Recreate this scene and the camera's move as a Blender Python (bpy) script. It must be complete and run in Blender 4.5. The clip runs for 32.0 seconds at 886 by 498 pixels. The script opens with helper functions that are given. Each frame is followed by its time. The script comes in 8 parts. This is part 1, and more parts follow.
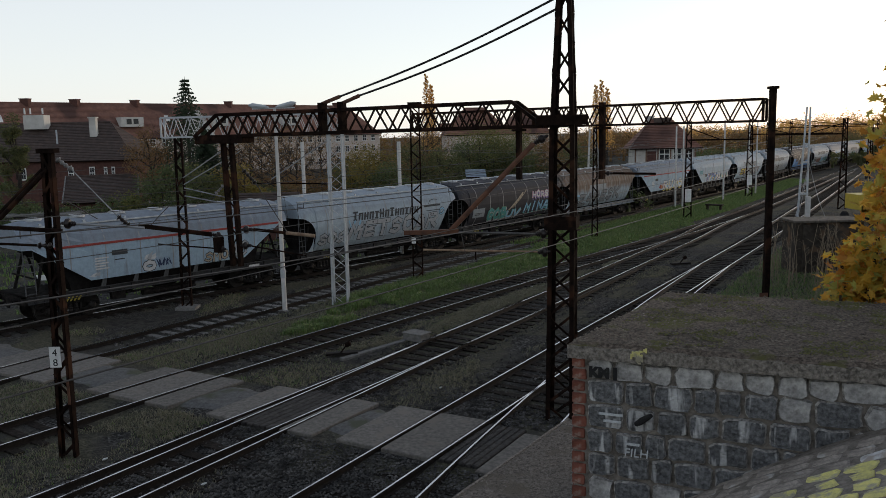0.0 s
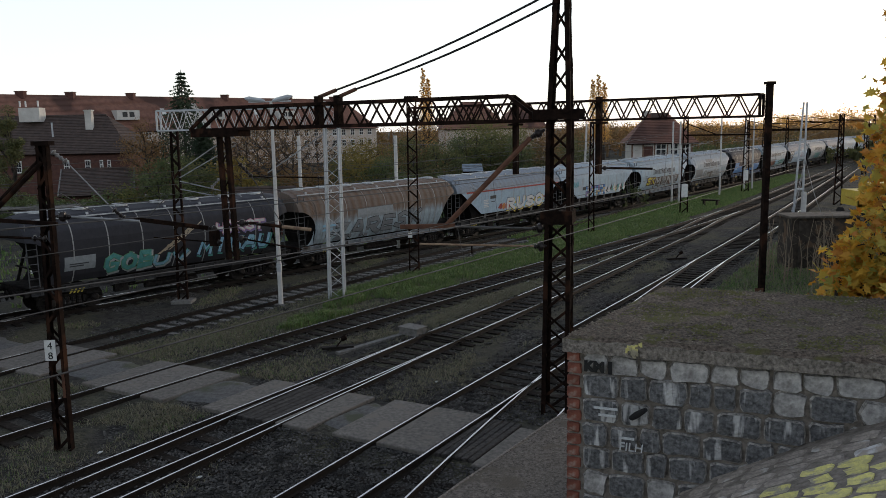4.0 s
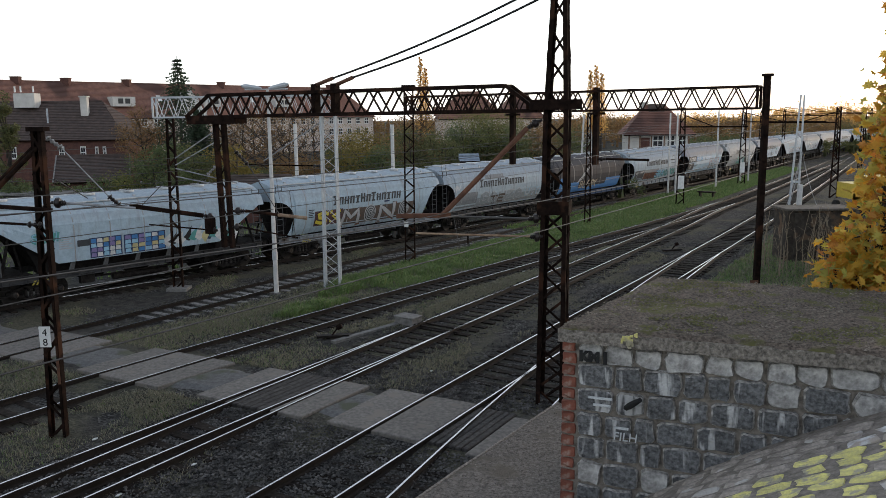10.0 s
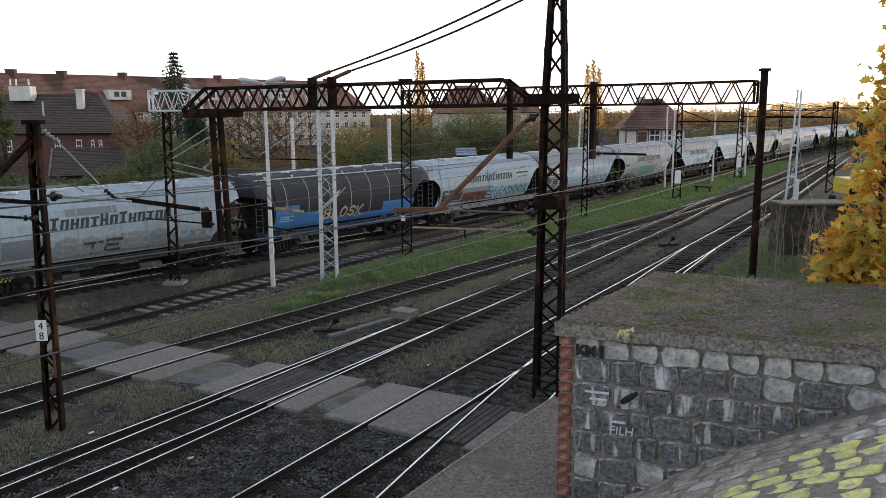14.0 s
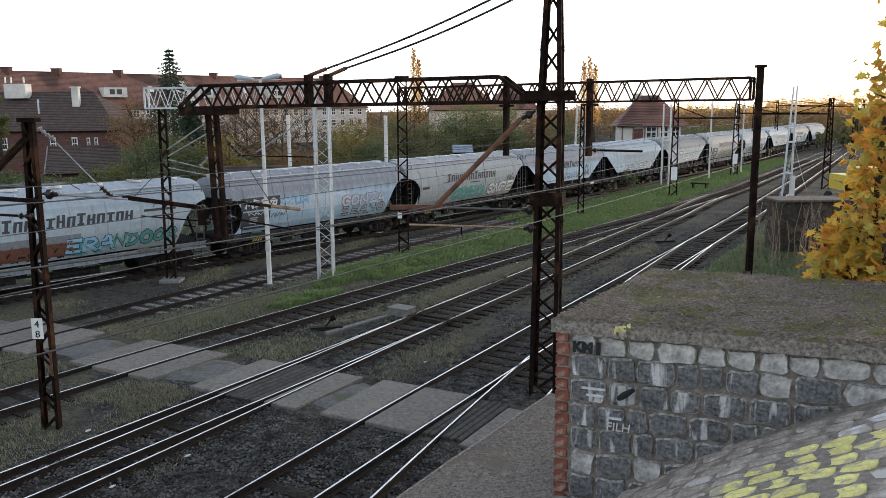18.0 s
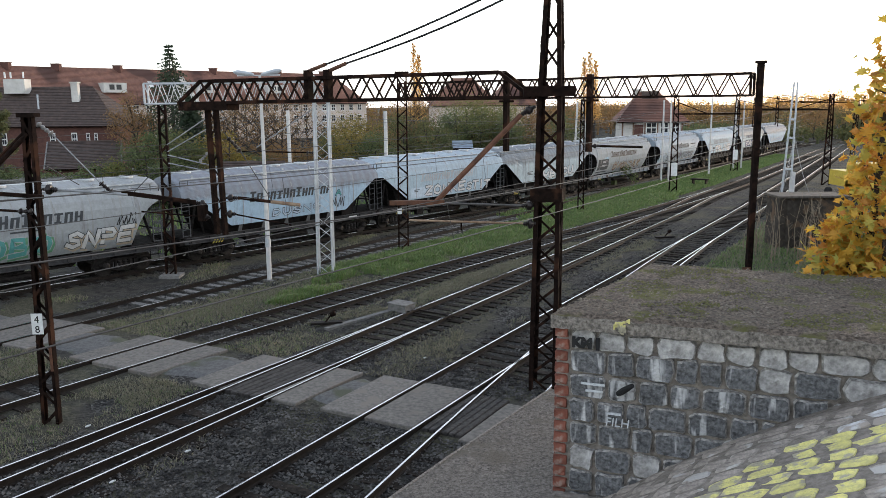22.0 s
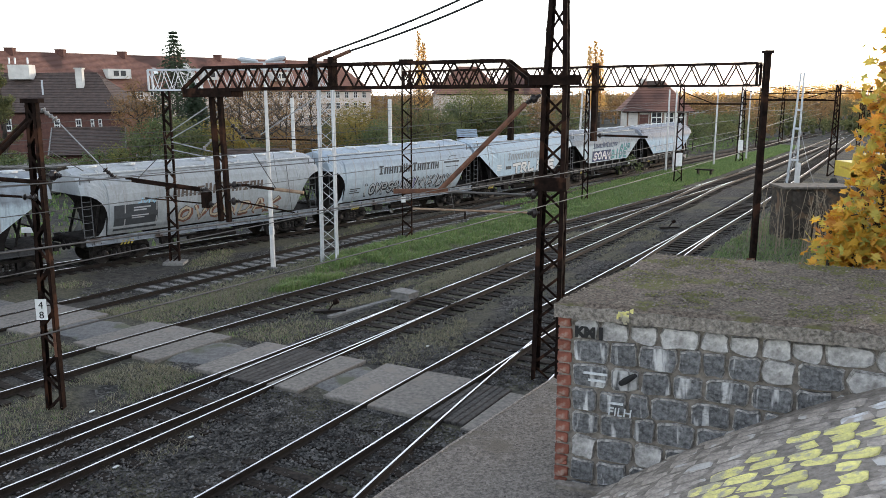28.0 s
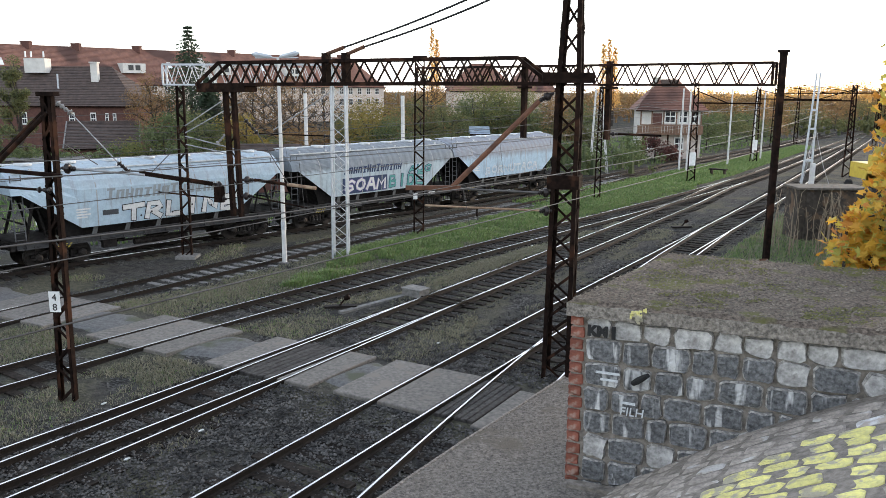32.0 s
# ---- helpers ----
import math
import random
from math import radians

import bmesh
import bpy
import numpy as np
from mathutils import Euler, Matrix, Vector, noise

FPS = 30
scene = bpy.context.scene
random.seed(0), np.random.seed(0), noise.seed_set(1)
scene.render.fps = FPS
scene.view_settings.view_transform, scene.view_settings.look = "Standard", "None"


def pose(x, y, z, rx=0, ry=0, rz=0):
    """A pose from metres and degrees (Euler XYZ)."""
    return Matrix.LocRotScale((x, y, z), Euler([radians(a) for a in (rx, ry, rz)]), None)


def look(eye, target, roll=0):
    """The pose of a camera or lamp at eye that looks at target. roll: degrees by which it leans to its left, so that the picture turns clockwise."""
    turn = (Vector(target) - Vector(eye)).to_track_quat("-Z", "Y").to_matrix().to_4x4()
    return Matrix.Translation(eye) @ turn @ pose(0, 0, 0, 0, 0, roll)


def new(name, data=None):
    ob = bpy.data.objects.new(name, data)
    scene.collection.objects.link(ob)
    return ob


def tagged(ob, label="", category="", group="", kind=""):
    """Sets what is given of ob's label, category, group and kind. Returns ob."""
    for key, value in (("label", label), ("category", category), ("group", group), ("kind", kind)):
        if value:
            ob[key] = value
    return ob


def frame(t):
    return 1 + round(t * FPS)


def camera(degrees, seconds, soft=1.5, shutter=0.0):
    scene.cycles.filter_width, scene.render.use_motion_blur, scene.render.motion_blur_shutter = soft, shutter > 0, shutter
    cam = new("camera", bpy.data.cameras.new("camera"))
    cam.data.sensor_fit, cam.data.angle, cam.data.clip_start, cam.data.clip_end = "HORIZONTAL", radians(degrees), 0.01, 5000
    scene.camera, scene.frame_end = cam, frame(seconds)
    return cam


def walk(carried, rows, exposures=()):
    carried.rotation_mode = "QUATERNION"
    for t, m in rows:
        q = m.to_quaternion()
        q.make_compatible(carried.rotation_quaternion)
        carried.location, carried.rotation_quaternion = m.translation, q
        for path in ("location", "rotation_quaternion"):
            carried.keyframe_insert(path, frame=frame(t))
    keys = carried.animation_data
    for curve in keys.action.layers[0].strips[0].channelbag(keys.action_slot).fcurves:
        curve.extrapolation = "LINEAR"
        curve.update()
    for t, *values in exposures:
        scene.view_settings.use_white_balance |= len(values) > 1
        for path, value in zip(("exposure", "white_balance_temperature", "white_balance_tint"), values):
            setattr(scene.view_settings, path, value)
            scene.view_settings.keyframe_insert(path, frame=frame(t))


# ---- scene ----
cam = camera(58.499, 32.0, soft=0.55)
PATH = [
    (0, pose(0.006, -0.057, 7.331, 81.76, 1.269, -0.261)),
    (0.5, pose(0.007, -0.054, 7.329, 81.73, 1.226, -0.318)),
    (1, pose(0.009, -0.052, 7.328, 81.722, 1.219, -0.34)),
    (1.5, pose(0.01, -0.051, 7.327, 81.704, 1.187, -0.371)),
    (2, pose(0.011, -0.049, 7.326, 81.655, 1.16, -0.395)),
    (2.5, pose(0.012, -0.048, 7.325, 81.583, 1.131, -0.416)),
    (3, pose(0.013, -0.046, 7.324, 81.496, 1.098, -0.44)),
    (3.5, pose(0.013, -0.045, 7.323, 81.423, 1.094, -0.464)),
    (5.5, pose(0.014, -0.042, 7.321, 81.175, 0.905, -0.546)),
    (6, pose(0.014, -0.041, 7.32, 81.127, 0.89, -0.555)),
    (6.5, pose(0.013, -0.041, 7.32, 81.051, 0.78, -0.582)),
    (7, pose(0.013, -0.04, 7.319, 80.98, 0.75, -0.596)),
    (7.5, pose(0.013, -0.04, 7.319, 80.901, 0.716, -0.62)),
    (8, pose(0.013, -0.04, 7.319, 80.831, 0.643, -0.624)),
    (8.5, pose(0.012, -0.04, 7.318, 80.786, 0.61, -0.647)),
    (9, pose(0.012, -0.039, 7.318, 80.712, 0.598, -0.67)),
    (9.5, pose(0.012, -0.039, 7.318, 80.658, 0.578, -0.696)),
    (10, pose(0.011, -0.039, 7.317, 80.607, 0.557, -0.703)),
    (10.5, pose(0.011, -0.039, 7.317, 80.554, 0.533, -0.719)),
    (11, pose(0.01, -0.039, 7.317, 80.506, 0.535, -0.765)),
    (11.5, pose(0.01, -0.039, 7.317, 80.455, 0.54, -0.768)),
    (12, pose(0.01, -0.039, 7.316, 80.406, 0.527, -0.822)),
    (12.5, pose(0.01, -0.039, 7.316, 80.348, 0.505, -0.832)),
    (13, pose(0.009, -0.04, 7.316, 80.292, 0.475, -0.878)),
    (13.5, pose(0.009, -0.04, 7.316, 80.221, 0.456, -0.896)),
    (14, pose(0.009, -0.04, 7.315, 80.188, 0.421, -0.918)),
    (14.5, pose(0.009, -0.04, 7.315, 80.185, 0.438, -0.942)),
    (16.5, pose(0.009, -0.04, 7.314, 80.098, 0.477, -1.121)),
    (17, pose(0.009, -0.04, 7.314, 80.07, 0.529, -1.13)),
    (17.5, pose(0.01, -0.039, 7.314, 80.04, 0.496, -1.139)),
    (18, pose(0.01, -0.039, 7.314, 79.98, 0.506, -1.173)),
    (18.5, pose(0.01, -0.039, 7.313, 79.98, 0.464, -1.187)),
    (19, pose(0.01, -0.039, 7.313, 79.918, 0.469, -1.186)),
    (19.5, pose(0.011, -0.038, 7.313, 79.858, 0.467, -1.186)),
    (20, pose(0.011, -0.038, 7.312, 79.796, 0.465, -1.187)),
    (20.5, pose(0.012, -0.038, 7.312, 79.789, 0.47, -1.188)),
    (21, pose(0.012, -0.037, 7.312, 79.805, 0.422, -1.196)),
    (21.5, pose(0.013, -0.036, 7.311, 79.742, 0.464, -1.173)),
    (22, pose(0.013, -0.036, 7.311, 79.675, 0.464, -1.172)),
    (22.5, pose(0.013, -0.035, 7.31, 79.618, 0.462, -1.156)),
    (23, pose(0.014, -0.034, 7.31, 79.619, 0.48, -1.157)),
    (23.5, pose(0.014, -0.033, 7.31, 79.56, 0.473, -1.153)),
    (24, pose(0.015, -0.032, 7.309, 79.49, 0.5, -1.125)),
    (24.5, pose(0.015, -0.031, 7.309, 79.437, 0.469, -1.126)),
    (25, pose(0.015, -0.03, 7.308, 79.333, 0.453, -1.091)),
    (25.5, pose(0.016, -0.029, 7.308, 79.255, 0.462, -1.08)),
    (27.5, pose(0.015, -0.022, 7.305, 78.957, 0.244, -0.888)),
    (28, pose(0.015, -0.021, 7.305, 78.863, 0.115, -0.841)),
    (28.5, pose(0.014, -0.019, 7.304, 78.816, 0.096, -0.76)),
    (29, pose(0.014, -0.017, 7.304, 78.788, -0.048, -0.685)),
    (29.5, pose(0.013, -0.015, 7.303, 78.753, -0.119, -0.632)),
    (30, pose(0.012, -0.012, 7.302, 78.712, -0.138, -0.569)),
    (30.5, pose(0.01, -0.01, 7.302, 78.717, -0.208, -0.479)),
    (31, pose(0.009, -0.008, 7.301, 78.695, -0.306, -0.351)),
    (31.5, pose(0.007, -0.005, 7.301, 78.676, -0.349, -0.177)),
    (32, pose(0.005, -0.003, 7.3, 78.65, -0.365, 0.073)),
]
EXPOSURES = [(0.0, 0.36), (3.5, 0.54), (6.0, 0.74), (9.0, 1.0), (14.0, 1.38), (19.0, 1.62), (25.0, 1.85), (32.0, 2.12)]
walk(cam, PATH, EXPOSURES)

SUN_AZ = radians(48.0)      # ahead and to the right, over the tracks
SUN_EL = radians(5.0)
world = bpy.data.worlds.new("dusk_sky")
scene.world = world
world.use_nodes = True
wn = world.node_tree.nodes
sky = wn.new("ShaderNodeTexSky")
sky.sky_type, sky.sun_disc = "NISHITA", False
sky.sun_elevation, sky.sun_rotation = SUN_EL, SUN_AZ
sky.altitude, sky.air_density, sky.dust_density, sky.ozone_density = 100, 1.0, 1.0, 2.5
hsv = wn.new("ShaderNodeHueSaturation")      # thin high haze takes the colour out of the sky
hsv.inputs["Saturation"].default_value = 0.78
world.node_tree.links.new(sky.outputs["Color"], hsv.inputs["Color"])
veil = wn.new("ShaderNodeMix")               # an even veil of high cloud over the whole sky
veil.data_type = "RGBA"
veil.inputs["Factor"].default_value = 0.5
# the veil is brightest near the horizon, all the way round, and thins out overhead
wtc = wn.new("ShaderNodeTexCoord")
wxyz = wn.new("ShaderNodeSeparateXYZ")
world.node_tree.links.new(wtc.outputs["Generated"], wxyz.inputs[0])
rise = wn.new("ShaderNodeValToRGB")
rise.color_ramp.interpolation = "EASE"
rise.color_ramp.elements[0].position, rise.color_ramp.elements[0].color = 0.0, (7.6, 7.7, 7.8, 1)
rise.color_ramp.elements[1].position, rise.color_ramp.elements[1].color = 0.75, (2.2, 2.45, 2.95, 1)
world.node_tree.links.new(wxyz.outputs["Z"], rise.inputs["Fac"])
world.node_tree.links.new(rise.outputs["Color"], veil.inputs["B"])
world.node_tree.links.new(hsv.outputs["Color"], veil.inputs["A"])
world.node_tree.links.new(veil.outputs["Result"], wn["Background"].inputs["Color"])
wn["Background"].inputs["Strength"].default_value = 0.15

sun = new("sun", bpy.data.lights.new("sun", "SUN"))
sun.data.energy, sun.data.angle, sun.data.color = 0.8, radians(12), (1.0, 0.78, 0.58)
sd = Vector((math.sin(SUN_AZ) * math.cos(SUN_EL), math.cos(SUN_AZ) * math.cos(SUN_EL), math.sin(SUN_EL)))
sun.matrix_world = look(sd * 50, (0, 0, 0))
# ---- materials ----
def mat(name, a, b=None, scale=6.0, rough=0.8, metal=0.0, bump=0.3, fine=40.0, stain=None, stain_scale=0.8, stain_amount=0.5, random_value=0.0, spec=0.25, dist=0.01, streak=0.0):
    """Two-tone noise, a finer grain in the bump, and wide stains."""
    m = bpy.data.materials.new(name)
    m.use_nodes = True
    nt = m.node_tree
    N, L = nt.nodes, nt.links
    p = N["Principled BSDF"]
    p.inputs["Roughness"].default_value, p.inputs["Metallic"].default_value = rough, metal
    p.inputs["Specular IOR Level"].default_value = spec
    geo = N.new("ShaderNodeTexCoord")
    n1 = N.new("ShaderNodeTexNoise")
    n1.inputs["Scale"].default_value, n1.inputs["Detail"].default_value, n1.inputs["Roughness"].default_value = scale, 6, 0.65
    L.new(geo.outputs["Object"], n1.inputs["Vector"])
    ramp = N.new("ShaderNodeValToRGB")
    b = b or tuple(c * 0.6 for c in a)
    ramp.color_ramp.elements[0].position, ramp.color_ramp.elements[1].position = 0.35, 0.68
    ramp.color_ramp.elements[0].color, ramp.color_ramp.elements[1].color = (*b, 1), (*a, 1)
    L.new(n1.outputs["Fac"], ramp.inputs["Fac"])
    out = ramp.outputs["Color"]
    if stain:
        n2 = N.new("ShaderNodeTexNoise")
        n2.inputs["Scale"].default_value, n2.inputs["Detail"].default_value = stain_scale, 4
        if streak:
            mp = N.new("ShaderNodeMapping")
            mp.inputs["Scale"].default_value = (1.0, 1.0, streak)
            L.new(geo.outputs["Object"], mp.inputs["Vector"])
            oi2 = N.new("ShaderNodeObjectInfo")
            ml = N.new("ShaderNodeVectorMath")
            ml.operation = "ADD"
            L.new(mp.outputs[0], ml.inputs[0])
            sc = N.new("ShaderNodeMath")
            sc.operation = "MULTIPLY"
            sc.inputs[1].default_value = 30
            L.new(oi2.outputs["Random"], sc.inputs[0])
            L.new(sc.outputs[0], ml.inputs[1])
            L.new(ml.outputs[0], n2.inputs["Vector"])
        else:
            L.new(geo.outputs["Object"], n2.inputs["Vector"])
        r2 = N.new("ShaderNodeValToRGB")
        r2.color_ramp.elements[0].position, r2.color_ramp.elements[1].position = 0.64 - 0.25 * stain_amount, 0.71 - 0.24 * stain_amount
        L.new(n2.outputs["Fac"], r2.inputs["Fac"])
        mx = N.new("ShaderNodeMix")
        mx.data_type = "RGBA"
        L.new(r2.outputs["Color"], mx.inputs["Factor"])
        L.new(out, mx.inputs["A"])
        mx.inputs["B"].default_value = (*stain, 1)
        out = mx.outputs["Result"]
    if random_value:
        oi = N.new("ShaderNodeObjectInfo")
        gi = N.new("ShaderNodeNewGeometry")
        ad = N.new("ShaderNodeMath")
        ad.operation = "ADD"
        L.new(oi.outputs["Random"], ad.inputs[0])
        L.new(gi.outputs["Random Per Island"], ad.inputs[1])
        mr = N.new("ShaderNodeMapRange")
        mr.inputs["From Max"].default_value = 2.0
        mr.inputs["To Min"].default_value, mr.inputs["To Max"].default_value = 1 - random_value, 1 + random_value
        L.new(ad.outputs[0], mr.inputs["Value"])
        hv = N.new("ShaderNodeHueSaturation")
        L.new(mr.outputs["Result"], hv.inputs["Value"])
        L.new(out, hv.inputs["Color"])
        out = hv.outputs["Color"]
    L.new(out, p.inputs["Base Color"])
    if bump:
        n3 = N.new("ShaderNodeTexNoise")
        n3.inputs["Scale"].default_value, n3.inputs["Detail"].default_value = fine, 5
        L.new(geo.outputs["Object"], n3.inputs["Vector"])
        bp = N.new("ShaderNodeBump")
        bp.inputs["Strength"].default_value, bp.inputs["Distance"].default_value = bump, dist
        L.new(n3.outputs["Fac"], bp.inputs["Height"])
        L.new(bp.outputs["Normal"], p.inputs["Normal"])
    return m


def leaf_mat(name, a, b, c):
    """Leaves of three mixed tints, each leaf its own."""
    m = bpy.data.materials.new(name)
    m.use_nodes = True
    N, L = m.node_tree.nodes, m.node_tree.links
    p = N["Principled BSDF"]
    p.inputs["Roughness"].default_value = 0.65
    gi = N.new("ShaderNodeNewGeometry")
    r = N.new("ShaderNodeValToRGB")
    r.color_ramp.elements[0].color, r.color_ramp.elements[1].color = (*a, 1), (*c, 1)
    r.color_ramp.elements.new(0.5).color = (*b, 1)
    L.new(gi.outputs["Random Per Island"], r.inputs["Fac"])
    L.new(r.outputs["Color"], p.inputs["Base Color"])
    tr = N.new("ShaderNodeBsdfTranslucent")
    L.new(r.outputs["Color"], tr.inputs["Color"])
    mx = N.new("ShaderNodeMixShader")
    mx.inputs["Fac"].default_value = 0.45
    L.new(p.outputs[0], mx.inputs[1])
    L.new(tr.outputs[0], mx.inputs[2])
    L.new(mx.outputs[0], N["Material Output"].inputs["Surface"])
    return m


M = dict(
    rusty=mat("rusty_steel", (0.022, 0.013, 0.010), (0.006, 0.0045, 0.004), 5, 0.9, 0.0, 0.4, 60, (0.040, 0.020, 0.013), 1.5, 0.32, spec=0.03),
    boom=mat("rust_orange_steel", (0.17, 0.078, 0.046), (0.07, 0.037, 0.026), 4, 0.85, 0.1, 0.3, 60),
    tan=mat("rust_stained_paint", (0.34, 0.25, 0.17), (0.17, 0.10, 0.065), 5, 0.8, 0.0, 0.2, 60),
    grey=mat("galvanised_steel", (0.50, 0.525, 0.55), (0.38, 0.40, 0.42), 6, 0.5, 0.2, 0.1, 50),
    concrete_pole=mat("weathered_pole_concrete", (0.60, 0.59, 0.57), (0.45, 0.44, 0.43), 3, 0.85, 0, 0.3, 60),
    rail_side=mat("rusty_rail_steel", (0.022, 0.016, 0.013), (0.010, 0.008, 0.007), 8, 0.8, 0.2, 0.3, 70),
    rail_top=mat("polished_rail_steel", (0.66, 0.66, 0.67), (0.50, 0.50, 0.51), 2, 0.24, 1.0, 0.03, 90),
    sleeper=mat("tarred_timber", (0.036, 0.029, 0.024), (0.008, 0.007, 0.006), 7, 0.9, 0, 0.8, 30, random_value=0.4, spec=0.1),
    sleeper_c=mat("sleeper_concrete", (0.22, 0.212, 0.198), (0.11, 0.105, 0.098), 7, 0.9, 0, 0.4, 50, random_value=0.25),
    slab=mat("worn_crossing_concrete", (0.205, 0.188, 0.168), (0.105, 0.097, 0.087), 9, 0.9, 0, 0.5, 50, (0.17, 0.15, 0.13), 1.6, 0.3, random_value=0.15),
    wood=mat("grey_crossing_timber", (0.075, 0.069, 0.064), (0.026, 0.023, 0.021), 9, 0.85, 0, 0.5, 40, random_value=0.3),
    asphalt=mat("old_grey_asphalt", (0.14, 0.138, 0.135), (0.075, 0.073, 0.07), 9, 0.9, 0, 0.6, 70, (0.07, 0.075, 0.05), 0.7, 0.35),
    cap=mat("mossy_rough_concrete", (0.265, 0.212, 0.168), (0.058, 0.045, 0.035), 45, 0.95, 0, 1.0, 120, (0.13, 0.125, 0.045), 3.2, 0.32, dist=0.03),
    cap_edge=mat("cracked_cap_concrete", (0.34, 0.305, 0.265), (0.095, 0.085, 0.074), 42, 0.95, 0, 1.0, 60, dist=0.02),
    mortar=mat("lime_mortar", (0.27, 0.240, 0.208), (0.105, 0.093, 0.080), 16, 0.95, 0, 0.8, 70),
    block=mat("dark_granite_block", (0.205, 0.208, 0.212), (0.052, 0.053, 0.055), 32, 0.8, 0, 1.0, 45, (0.46, 0.46, 0.455), 13.0, 0.24, random_value=0.35, dist=0.025, streak=0.16),
    block_pale=mat("whitewashed_stone_block", (0.55, 0.535, 0.515), (0.22, 0.215, 0.208), 18, 0.9, 0, 1.0, 45, (0.19, 0.18, 0.17), 7.0, 0.18, random_value=0.15),
    bedding=mat("slope_bedding_mortar", (0.27, 0.238, 0.205), (0.12, 0.105, 0.090), 18, 0.95, 0, 0.8, 70),
    lime_rim=mat("pale_lime_rim", (0.46, 0.44, 0.41), (0.10, 0.095, 0.09), 38, 0.95, 0, 0.6, 60),
    brick=mat("red_clinker_brick", (0.25, 0.088, 0.058), (0.12, 0.046, 0.034), 14, 0.85, 0, 0.5, 50, (0.27, 0.19, 0.155), 9, 0.25, random_value=0.3),
    platform=mat("exposed_gravel_concrete", (0.30, 0.268, 0.235), (0.085, 0.075, 0.065), 48, 0.95, 0, 1.0, 150, (0.15, 0.13, 0.105), 2.2, 0.28, dist=0.02),
    yellow=mat("yellow_painted_cobble", (0.74, 0.68, 0.23), (0.48, 0.44, 0.20), 22, 0.8, 0, 0.9, 60, (0.36, 0.33, 0.24), 11.0, 0.5, random_value=0.22, dist=0.02, streak=1.0),
    limewash=mat("lime_splashed_cobble", (0.62, 0.62, 0.62), (0.30, 0.28, 0.26), 16, 0.85, 0, 0.7, 60, (0.33, 0.29, 0.25), 9.0, 0.7, random_value=0.15, streak=1.0),
    cobble=mat("grey_slope_cobble", (0.38, 0.335, 0.29), (0.19, 0.167, 0.145), 26, 0.85, 0, 0.6, 50, (0.42, 0.40, 0.375), 7.0, 0.22, random_value=0.22, dist=0.02, streak=1.0),
    black=mat("black_paint", (0.012, 0.012, 0.013), (0.02, 0.02, 0.02), 8, 0.7, 0, 0),
    white=mat("white_paint", (0.75, 0.75, 0.73), (0.6, 0.6, 0.58), 5, 0.6, 0, 0),
    chalk=mat("chalk", (0.60, 0.62, 0.63), (0.40, 0.42, 0.43), 60, 0.9, 0, 0),
    ceramic=mat("brown_glazed_insulator", (0.022, 0.016, 0.015), (0.012, 0.009, 0.009), 5, 0.3, 0, 0),
    ceramic_w=mat("pale_glazed_insulator", (0.26, 0.25, 0.24), (0.13, 0.125, 0.12), 5, 0.3, 0, 0),
    wire=mat("drawn_copper_wire", (0.11, 0.105, 0.10), (0.06, 0.056, 0.052), 3, 0.5, 0.4, 0),
    zinc=mat("weathered_zinc", (0.34, 0.35, 0.355), (0.20, 0.205, 0.21), 5, 0.6, 0.2, 0),
)
# ---- mesh helpers ----
TH = radians(38.0)
U = Vector((math.sin(TH), math.cos(TH), 0))      # along the tracks, away from the camera
V = Vector((math.cos(TH), -math.sin(TH), 0))     # across the tracks, to the right
UP = Vector((0, 0, 1))


def P(a, b, z=0.0):
    """A place a metres along the tracks, b across them."""
    return U * a + V * b + UP * z


